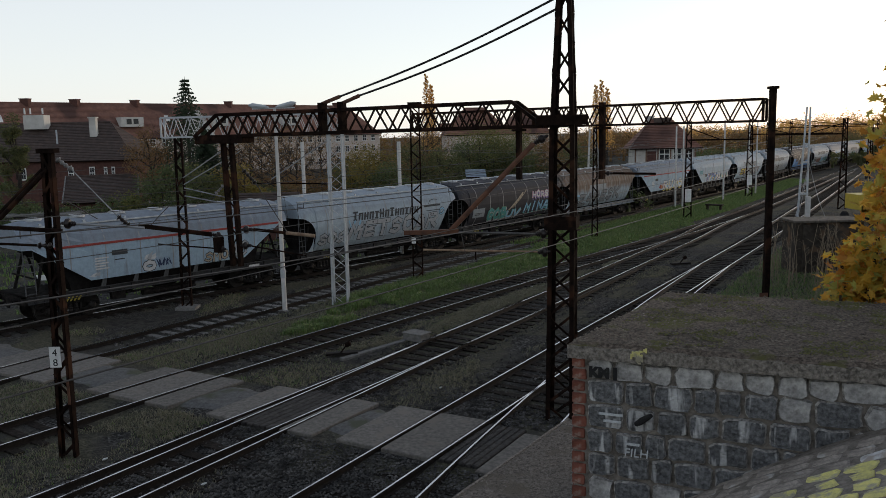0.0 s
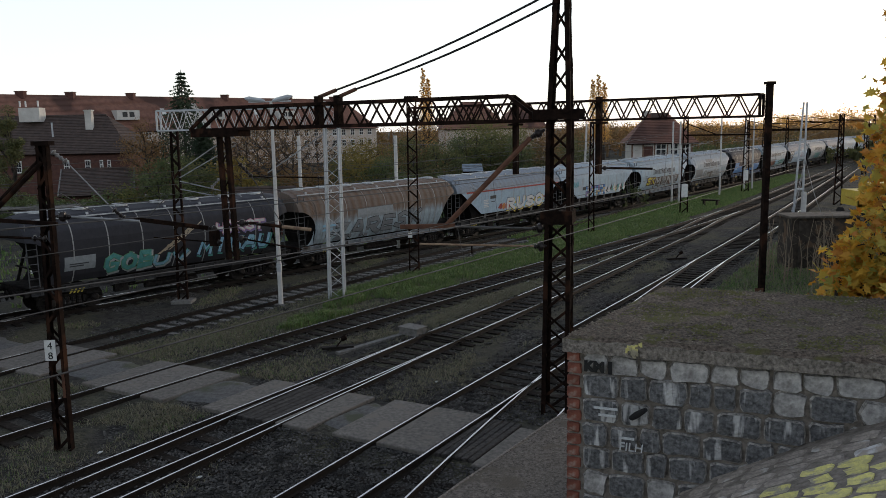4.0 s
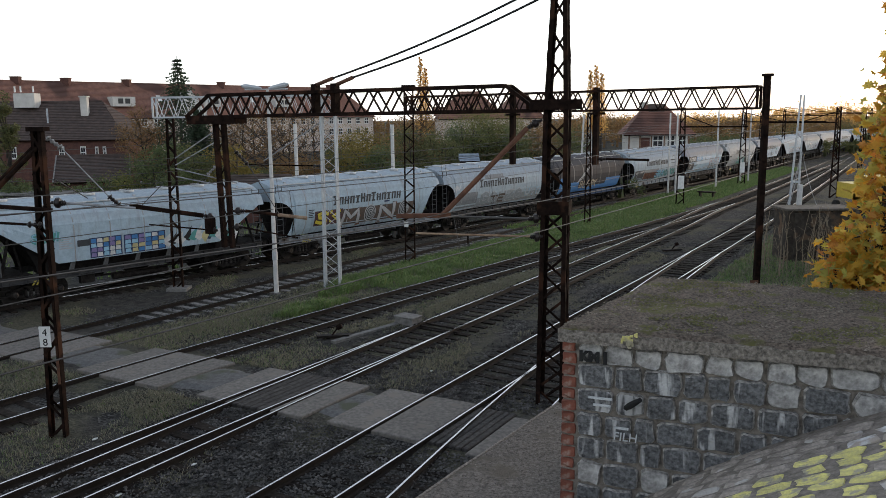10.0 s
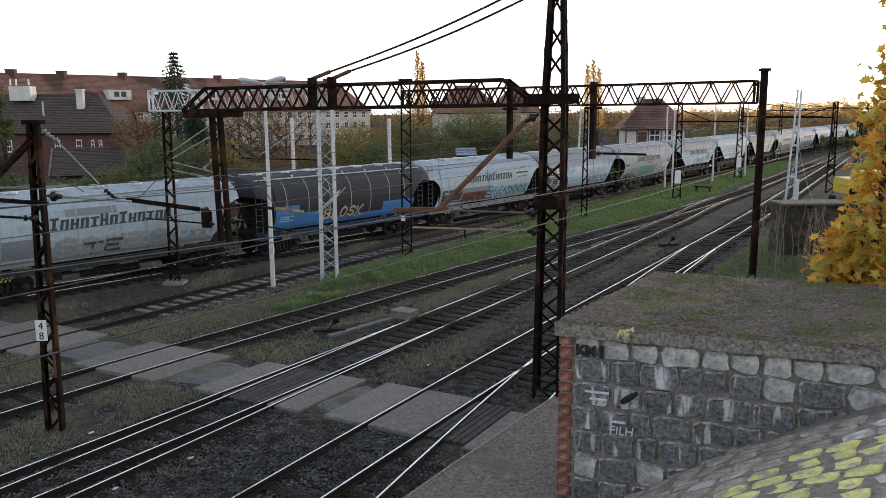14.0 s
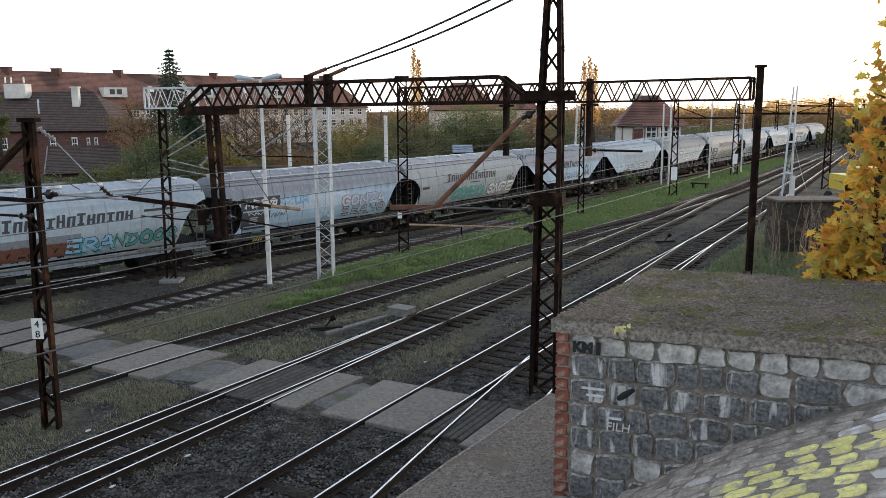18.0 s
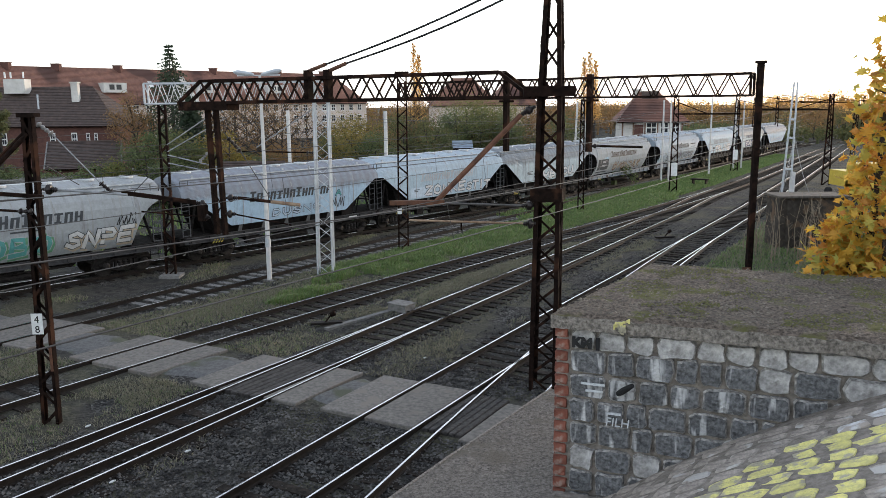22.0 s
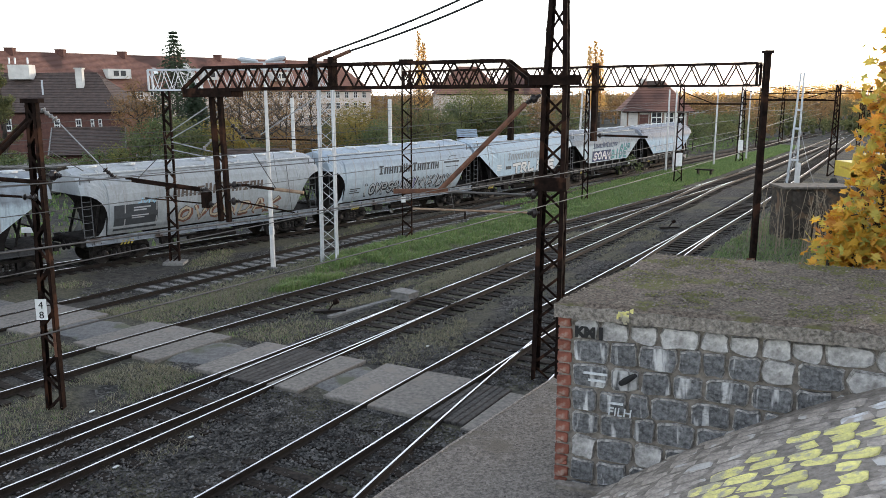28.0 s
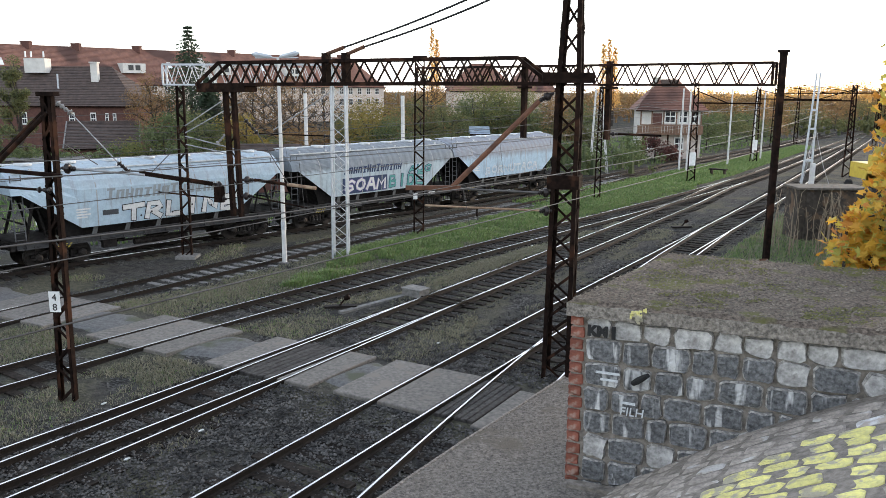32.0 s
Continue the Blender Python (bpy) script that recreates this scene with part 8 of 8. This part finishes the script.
leaf_meshes = []
for k in range(6):
    v, f = lobed(0.056, k)
    leaf_meshes.append(Mesh().add(v, f).data("leaf", M["maple"] if k < 3 else M["maple_o"] if k == 3 else M["maple_g"] if k == 4 else M["maple_b"]))
wood_m, crown, crown_g, crown_o = Mesh(), Mesh(), Mesh(), Mesh()
stems = [((3.85, 6.2, 4.2), (3.8, 6.25, 8.4)), ((3.55, 6.1, 4.2), (3.6, 6.1, 7.3)), ((4.1, 6.4, 4.2), (4.35, 6.5, 8.1)), ((3.3, 6.0, 4.4), (3.32, 6.0, 6.3)), ((3.7, 6.2, 4.2), (3.95, 5.7, 7.2)), ((3.6, 6.0, 4.3), (3.45, 5.8, 6.5)), ((3.5, 6.2, 4.2), (3.56, 6.1, 7.75)), ((3.3, 6.1, 4.3), (3.34, 6.0, 6.5)), ((3.05, 6.0, 4.3), (3.14, 6.0, 6.02)), ((3.2, 6.2, 4.3), (3.32, 6.3, 6.2))]
spots = []
for p, q in stems:
    p, q = Vector(p), Vector(q)
    pts = [p.lerp(q, k / 5) + Vector((rng.uniform(-0.05, 0.05), rng.uniform(-0.05, 0.05), 0)) for k in range(6)]
    wood_m.tube(pts, [0.035 * (1 - k / 6) + 0.006 for k in range(6)], 6)
    for k in range(16):
        s = pts[1].lerp(q, k / 15)
        e = s + Vector((rng.uniform(-1, 1), rng.uniform(-1, 1), rng.uniform(-0.1, 0.6))) * (0.32 * (1.25 - k / 15))
        wood_m.tube([s, e], [0.008, 0.003], 4)
        spots += [(s.lerp(e, rng.uniform(0.4, 1.1)), k) for _ in range(48)]
rng.shuffle(spots)
for i, (c, k) in enumerate(spots):
    edge = 0.462 + 0.068 * min(max((c.z - 5.85) / 0.45, 0), 1) + rng.gauss(0, 0.006)
    if c.z < 5.7 or c.x < edge * c.y or rng.random() < 0.3:
        continue
    c = c + Vector((rng.gauss(0, 0.09), rng.gauss(0, 0.09), rng.gauss(0, 0.09)))
    m4 = Matrix.Translation(c) @ Euler((rng.gauss(0.9, 0.5), rng.gauss(0, 0.5), rng.uniform(0, 6.28))).to_matrix().to_4x4() @ Matrix.Scale(rng.uniform(0.7, 1.35), 4)
    me = leaf_meshes[rng.randrange(5) if c.z > 6.1 or rng.random() < 0.6 else 5]
    if i < 300:
        ob = new("leaf", me)
        ob.parent = maple
        ob.matrix_basis = m4
    else:
        v, f = lobed(0.056, rng.randrange(6))
        (crown if rng.random() < 0.6 else crown_g if rng.random() < 0.5 else crown_o).add([m4 @ Vector(p) for p in v], f)
part("stem", wood_m, M["bark"], maple)
part("crown", crown, M["maple"], maple)
part("orange_foliage", crown_o, M["maple_o"], maple)
part("green_foliage", crown_g, M["maple_g"], maple)
lit = Mesh()
for _ in range(1500):
    x, y = rng.uniform(2.4, 5.6), rng.uniform(5.6, 8.0)
    v, f = lobed(0.06, rng.randrange(6))
    m4 = Matrix.Translation((x, y, 5.45 + rng.uniform(0, 0.35) - 0.12 * (y - 6))) @ Euler((rng.gauss(0, 0.5), rng.gauss(0, 0.5), rng.uniform(0, 6.28))).to_matrix().to_4x4()
    lit.add([m4 @ Vector(p) for p in v], f)
tagged(new("leaf_litter", lit.data("leaf_litter", M["maple_b"])), "brown fallen leaves caught in the shrub's foot", "leaves", kind="stuff")
# dead stalks before the ramp
M["dry_stalk"] = mat("dry_stalk", (0.30, 0.24, 0.17), (0.16, 0.125, 0.09), 9, 0.9, 0, 0)
stk = thing("dead_stalks", "dry straw-coloured stalks of tall weeds before a ramp wall", "dead stalks")
for i in range(44):
    x, y = rng.uniform(15.8, 20.4), rng.uniform(35.5, 39.4)
    z = -0.25
    h = rng.uniform(1.2, 3.2)
    pts = [Vector((x, y, z)), Vector((x + rng.uniform(-0.1, 0.1), y, z + h * 0.5)), Vector((x + rng.uniform(-0.4, 0.4), y, z + h))]
    m = Mesh().tube(pts, [0.022, 0.016, 0.01], 4)
    for _ in range(4):
        s = pts[1].lerp(pts[2], rng.random())
        m.tube([s, s + Vector((rng.uniform(-0.3, 0.3), rng.uniform(-0.3, 0.3), rng.uniform(0.05, 0.3)))], [0.010, 0.005], 3)
    part("stalk", m, M["dry_stalk"], stk)
# ---- buildings ----
M["roof_red"] = mat("weathered_red_roof_tiles", (0.26, 0.13, 0.095), (0.16, 0.085, 0.066), 1.2, 0.85, 0, 0.5, 6, (0.09, 0.05, 0.042), 0.15, 0.4)
M["roof_dark"] = mat("sooty_brown_roof_tiles", (0.105, 0.077, 0.066), (0.06, 0.046, 0.042), 2, 0.85, 0, 0.5, 8)
M["house_brick"] = mat("dark_red_house_brick", (0.125, 0.060, 0.047), (0.075, 0.038, 0.032), 3, 0.9, 0, 0.4, 12)
M["plaster_pink"] = mat("faded_pink_plaster", (0.58, 0.50, 0.44), (0.44, 0.375, 0.33), 0.5, 0.9, 0, 0.2, 5)
M["plaster_white"] = mat("off_white_plaster", (0.62, 0.60, 0.56), (0.46, 0.44, 0.41), 0.8, 0.9, 0, 0.2, 8)
M["pane"] = mat("dark_window_glass", (0.02, 0.022, 0.026), (0.03, 0.032, 0.036), 2, 0.08, 0, 0)
M["frame"] = mat("white_window_frame", (0.70, 0.70, 0.68), (0.6, 0.6, 0.58), 3, 0.6, 0, 0)
M["balcony"] = mat("brown_balcony_boards", (0.20, 0.12, 0.08), (0.13, 0.08, 0.055), 3, 0.8, 0, 0.3, 10, random_value=0.2)


def house_axes(c, d):
    d = Vector(d).normalized()
    return Vector(c), d, Vector((-d.y, d.x, 0))      # front left corner, along the front, into the house


def window(t, p, d, w, h, n, arch=False):
    """Frame, cross bars and pane set in the wall at p (sill's middle); n looks out."""
    p = Vector(p)
    win = part("window", Mesh().box(p + UP * h / 2 + n * 0.03, d * (w / 2 + 0.07), n * 0.06, UP * (h / 2 + 0.07)), M["frame"], t)
    for sx in (-1, 1):
        for sz in (0, 1):
            part("pane", Mesh().box(p + UP * (h * (0.26 + 0.48 * sz)) + n * 0.085 + d * sx * w * 0.25, d * w * 0.21, n * 0.012, UP * h * 0.2), M["pane"], win)


def tiles(m, p00, p10, p01, p11, rows):
    """Courses of a roof as overlapping steps from eave (p0*) to ridge (p1*)."""
    p00, p10, p01, p11 = Vector(p00), Vector(p10), Vector(p01), Vector(p11)
    n = (p01 - p00).cross(p10 - p00).normalized()
    if n.z < 0:
        n = -n
    vs = []
    for i in range(rows):
        a, b = i / rows, (i + 1) / rows
        vs += [p00.lerp(p10, a) + n * 0.08, p01.lerp(p11, a) + n * 0.08, p00.lerp(p10, b) + n * 0.02, p01.lerp(p11, b) + n * 0.02]
    m.add(vs, [(2 * i, 2 * i + 1, 2 * i + 3, 2 * i + 2) for i in range(2 * rows - 1)])
    return m


def chimney(t, p, w, h, material, label=""):
    c = part("chimney", Mesh().box(Vector(p) + UP * h / 2, (w / 2, 0, 0), (0, w * 0.4, 0), (0, 0, h / 2)), material, t, label)
    part("chimney_cap", Mesh().box(Vector(p) + UP * (h + 0.08), (w / 2 + 0.1, 0, 0), (0, w * 0.4 + 0.1, 0), (0, 0, 0.08)), material, c)


def gabled(name, label, c, d, length, deep, eave, ridge, wall, roof, rows=26, hip=(0, 0), over=0.4):
    t = thing(name, label, "house")
    c, d, n = house_axes(c, d)
    q = [c, c + d * length, c + d * length + n * deep, c + n * deep]
    m = Mesh().add([p + UP * -0.4 for p in q] + [p + UP * eave for p in q] + [c + n * deep / 2 + d * hip[0] + UP * ridge, c + n * deep / 2 + d * (length - hip[1]) + UP * ridge],
                   [(0, 1, 5, 4), (2, 3, 7, 6), (1, 2, 6, 5), (3, 0, 4, 7)] + ([(4, 8, 7)] if not hip[0] else []) + ([(5, 6, 9)] if not hip[1] else []))
    part("wall", m, wall, t)
    e = over * (ridge - eave) / (deep / 2)
    r0, r1 = c + n * deep / 2 + d * (hip[0] - (0 if hip[0] else over)) + UP * ridge, c + n * deep / 2 + d * (length - hip[1] + (0 if hip[1] else over)) + UP * ridge
    f0, f1 = c - n * over - d * over + UP * (eave - e), c + d * (length + over) - n * over + UP * (eave - e)
    b0, b1 = c + n * (deep + over) - d * over + UP * (eave - e), c + n * (deep + over) + d * (length + over) + UP * (eave - e)
    part("roof", tiles(Mesh(), f0, r0, f1, r1, rows), roof, t)
    part("roof", tiles(Mesh(), b0, r0, b1, r1, rows), roof, t)
    if hip[0]:
        part("roof", tiles(Mesh(), b0, r0, f0, r0, rows), roof, t)
    if hip[1]:
        part("roof", tiles(Mesh(), f1, r1, b1, r1, rows), roof, t)
    part("ridge", Mesh().tube([r0 + UP * 0.05, r1 + UP * 0.05], 0.14, 6), roof, t)
    part("gutter", Mesh().tube([f0 - UP * 0.02, f1 - UP * 0.02], 0.09, 6), M["rusty"], t)
    return t, c, d, n


# brick house by the goods track
t, c, d, n = gabled("brick_house", "dark red brick house with brown tiled roof", (-62, 94, 0), (1, 0, 0), 25.8, 10.5, 5.5, 9.7, M["house_brick"], M["roof_dark"], 24, (0, 4.4))
for x in (18.4, 20.9):
    window(t, c + d * x + UP * 3.1, d, 0.5, 1.3, -n)
for x in (22.5, 23.4):
    window(t, c + d * x + UP * 3.45, d, 0.24, 0.9, -n)
for x in (2.0, 5.5, 9.0, 12.8):
    window(t, c + d * x + UP * 3.1, d, 0.5, 1.3, -n)
chimney(t, (-41.9, 97.2, 8.0), 0.8, 2.2, M["plaster_white"], "whitewashed chimney")
part("dormer", Mesh().box((-49.2, 98.2, 9.9), (1.25, 0, 0), (0, 0.8, 0), (0, 0, 0.85)), M["plaster_white"], t, "white box dormer with vent pipes")
for x in (-50.6, -49.9, -48.4):
    part("vent_pipe", Mesh().tube([(x, 98.2, 10.9), (x, 98.2, 11.6)], 0.1, 6), M["white"], t)
part("vent_pipe", Mesh().tube([(-45.6, 95.4, 7.2), (-45.6, 95.4, 8.9)], 0.1, 6), M["grey"], t)
t2_, c, d, n = gabled("annex", "low annex of the brick house with a dark roof", (-37.4, 79.0, 0), (1, 0.35, 0), 6.4, 9.6, 1.45, 3.75, M["house_brick"], M["roof_dark"], 18, (0, 0), 0.3)
for x in (-0.35, 6.75):
    part("verge_board", Mesh().beam(c + d * x - n * 0.3 + UP * 1.40, c + d * x + n * 4.8 + UP * 3.86, 0.12, 0.10), M["sleeper_c"], t2_)

# long row of flats behind
fd = Vector((80, 77, 0)).normalized()
t, c, d, n = gabled("apartment_row", "long pink-plastered row of flats with red roof", (-96, 127, 0), fd, 112, 12, 8.3, 15.0, M["plaster_pink"], M["roof_red"], 30, (0, 6.0))
for i in range(40):
    for z in (0.8, 3.6, 6.2):
        window(t, c + d * (2.5 + i * 2.75) + UP * z, d, 1.15, 1.5, -n)
for x in (19, 30.5, 39.5, 51.5, 73, 90, 103):
    chimney(t, c + d * x + n * 6 + UP * 14.3, 1.6, 1.35, M["house_brick"])
for x, w in ((48.5, 4.6), (68, 3.6), (86, 4.6)):
    dm = part("dormer", Mesh().box(c + d * x + n * 2.3 + UP * 11.2, d * w / 2, n * 1.6, UP * 0.95), M["plaster_white"], t, "white dormer with two windows")
    for s in (-0.7, 0.7):
        part("pane", Mesh().box(c + d * (x + s) + n * 0.67 + UP * 11.3, d * 0.5, n * 0.02, UP * 0.5), M["pane"], dm)
for x in (25, 57, 61, 79):
    part("skylight", Mesh().box(c + d * x + n * 3.2 + UP * 11.95, d * 0.45, (n * 0.6 + UP * 0.62), n.cross(d) * 0.05), M["frame"], t)
gp = part("gable_front", Mesh().add([c + d * 59 - n * 0.2 + UP * 8.3, c + d * 66 - n * 0.2 + UP * 8.3, c + d * 62.5 - n * 0.2 + UP * 13.6, c + d * 62.5 + n * 5 + UP * 13.6, c + d * 59 + n * 5 + UP * 8.3, c + d * 66 + n * 5 + UP * 8.3], [(0, 1, 2), (0, 2, 3, 4), (2, 1, 5, 3)]), M["plaster_white"], t, "pale gable front")

# other roofs among the trees
gabled("villa", "house with a hipped dark red roof behind trees", (1.5, 150, 0), (1, 0.1, 0), 12, 10, 7.5, 12.2, M["plaster_pink"], M["roof_red"], 16, (4, 4))
gabled("villa", "yellow plastered house behind the trees", (0.5, 166, 0), (1, 0, 0), 3.5, 8, 8.0, 9.5, M["plaster_white"], M["roof_red"], 10)
gabled("villa", "house with a steep red roof behind the flats", (14, 165, 0), (1, 0.1, 0), 9, 10, 7.5, 12, M["plaster_pink"], M["roof_red"], 16, (3, 3))
gabled("garden_shed", "small shed with a brown gable roof", (-15.2, 58, 0), (1, 0.05, 0), 4.2, 3.5, 2.0, 3.1, M["house_brick"], M["roof_dark"], 8)
M["blue_sheet"] = mat("pale_blue_sheet", (0.30, 0.36, 0.42), (0.20, 0.24, 0.28), 3, 0.6, 0.1, 0.1)
t, c, d, n = gabled("garden_shed", "shed with a pale blue sheet roof", (2.7, 78, 0), (1, 0.05, 0), 1.7, 1.8, 3.15, 3.65, M["wood"], M["blue_sheet"], 4, (0, 0), 0.15)
for i, (x, y, w, h) in enumerate(((-30.5, 61, 5.0, 1.9), (-17.5, 66, 5.5, 2.2), (-21.5, 64, 4, 2.4))):
    s = thing("garden_shed", "flat-roofed garden shed of weathered boards", "shed", "garden sheds")
    part("wall", Mesh().box((x, y, h / 2), (w / 2, 0, 0), (0, 1.5, 0), (0, 0, h / 2)), M["wood"], s)
    part("roof", Mesh().box((x, y, h + 0.06), (w / 2 + 0.25, 0, 0), (0, 1.8, 0), (0, 0, 0.06)), M["sleeper_c"], s)

# signal box
sb, c, d, n = gabled("signal_box", "two-storey signal box with white upper floor and hipped red roof", (22.3, 91, 0), (1, -0.12, 0), 6.8, 6.0, 5.75, 8.45, M["plaster_white"], M["roof_red"], 18, (2.2, 2.2), 0.6)
part("ridge_dormer", Mesh().box(c + d * 3.4 + n * 3.0 + UP * 8.25, d * 0.9, n * 0.8, UP * 0.45), M["roof_dark"], sb)
chimney(sb, c + d * 2.1 + n * 3.4 + UP * 7.3, 0.8, 1.5, M["plaster_white"], "whitewashed chimney")
bal = part("balcony", Mesh().box(c + d * 3.1 - n * 0.7 + UP * 2.65, d * 3.5, n * 0.7, UP * 0.08), M["balcony"], sb)
for i in range(24):
    part("balcony_board", Mesh().box(c + d * (-0.3 + i * 0.3) - n * 1.38 + UP * 3.12, d * 0.13, n * 0.02, UP * 0.42), M["balcony"], bal)
part("balcony_rail", Mesh().beam(c - d * 0.45 - n * 1.38 + UP * 3.57, c + d * 6.7 - n * 1.38 + UP * 3.57, 0.08), M["balcony"], bal)
for x in (0.3, 3.0, 6.2):
    part("balcony_post", Mesh().beam(c + d * x - n * 1.2 + UP * -0.2, c + d * x - n * 1.2 + UP * 2.6, 0.14), M["rusty"], bal)
window(sb, c + d * 3.3 + UP * 3.85, d, 1.1, 1.4, -n)
window(sb, c + d * 4.75 + UP * 3.85, d, 0.8, 1.4, -n)
window(sb, c + d * 6.0 + UP * 3.85, d, 0.8, 1.4, -n)
part("door", Mesh().box(c + d * 1.9 - n * 0.03 + UP * 3.85, d * 0.5, n * 0.05, UP * 1.05), M["house_brick"], sb, "dark red balcony door")
part("lower_wall", Mesh().box(c + d * 3.4 - n * 0.06 + UP * 1.15, d * 3.3, n * 0.05, UP * 1.4), M["plaster_pink"], sb, "pink-plastered lower storey")
for x in (0.08, 1.3, 2.6, 4.0, 5.4, 6.72):
    part("timber_post", Mesh().box(c + d * x - n * 0.03 + UP * 4.2, d * 0.08, n * 0.05, UP * 1.5), M["balcony"], sb)
for z in (3.6, 5.55):
    part("timber_rail", Mesh().box(c + d * 3.4 - n * 0.025 + UP * z, d * 3.4, n * 0.045, UP * 0.07), M["balcony"], sb)
for x in (1.4, 4.4):
    window(sb, c + d * x + UP * 0.9 - n * 0.09, d, 0.9, 1.3, -n)
tree(23.0, 86.8, 2.6, 2.2, "wine", "wine-red creeper bush before the signal box", 120, 2600, 0.2, 0, 0.1, name="shrub", low=0.1)
tree(25.2, 87.2, 1.6, 1.4, "wine", "low brown bush before the signal box", 121, 1200, 0.2, 0, 0.08, name="shrub", low=0.1)

# low concrete ramp beyond the mast, with an overhanging slab
ab = thing("loading_ramp", "dark mossy concrete loading ramp with thin slab", "ramp")
M["old_concrete"] = mat("mossy_dark_concrete", (0.085, 0.070, 0.056), (0.030, 0.025, 0.020), 2.5, 0.95, 0, 0.8, 12, (0.13, 0.085, 0.055), 1.6, 0.3)
M["slab_dark"] = mat("weathered_slab_concrete", (0.15, 0.13, 0.108), (0.07, 0.06, 0.05), 4, 0.95, 0, 0.6, 20)
part("wall", Mesh().box((19.95, 41.0, 1.05), (1.75, 0, 0), (0, 0.8, 0), (0, 0, 1.4)), M["old_concrete"], ab)
bevel(part("slab", Mesh().box((19.9, 40.95, 2.50), (1.85, 0, 0), (0, 0.95, 0), (0, 0, 0.06)), M["slab_dark"], ab), 0.02)
for i in range(3):
    part("buttress", Mesh().box((18.7 + i * 1.2, 40.12, 0.9), (0.16, 0, 0), (0, 0.1, 0), (0, 0, 1.4)), M["old_concrete"], ab)

# yellow works truck half hidden behind the slab
tk = thing("works_truck", "yellow works truck parked beside the tracks", "truck")
M["truck"] = mat("faded_yellow_paint", (0.62, 0.46, 0.07), (0.5, 0.36, 0.06), 3, 0.45, 0, 0.05)
tc_ = Vector((33.2, 59.0, -0.2))
part("cab", Mesh().box(tc_ + UP * 1.95, (1.15, 0, 0), (0, 0.9, 0), (0, 0, 1.0)), M["truck"], tk)
part("windscreen", Mesh().box(tc_ + Vector((-0.1, -0.92, 2.45)), (0.85, 0, 0), (0, 0.02, 0), (0, 0, 0.36)), M["pane"], tk)
part("bonnet", Mesh().box(tc_ + Vector((0, -0.2, 1.1)), (1.15, 0, 0), (0, 1.2, 0), (0, 0, 0.45)), M["truck"], tk)
part("load_bed", Mesh().box(tc_ + Vector((0.9, 3.0, 1.5)), (1.2, 0, 0), (0, 2.1, 0), (0, 0, 0.6)), M["truck"], tk)
for x in (-0.95, 0.95):
    for y in (-0.5, 3.8):
        part("wheel", Mesh().lathe(tc_ + Vector((x - 0.15, y, 0.3)), tc_ + Vector((x + 0.15, y, 0.3)), [(0, 0.42), (0.1, 0.48), (0.9, 0.48), (1, 0.42)], 14), M["black"], tk)
part("beacon", Mesh().tube([tc_ + Vector((-0.5, 0, 2.95)), tc_ + Vector((-0.5, 0, 3.15))], 0.1, 8), M["boom"], tk)


def motions():
    for i, (w, mid) in enumerate(WAGONS):
        rows = []
        for k in range(33):
            t = float(k)
            rows.append((t, wagon_pose(mid - travel(t))))
        walk(w, rows)


motions()
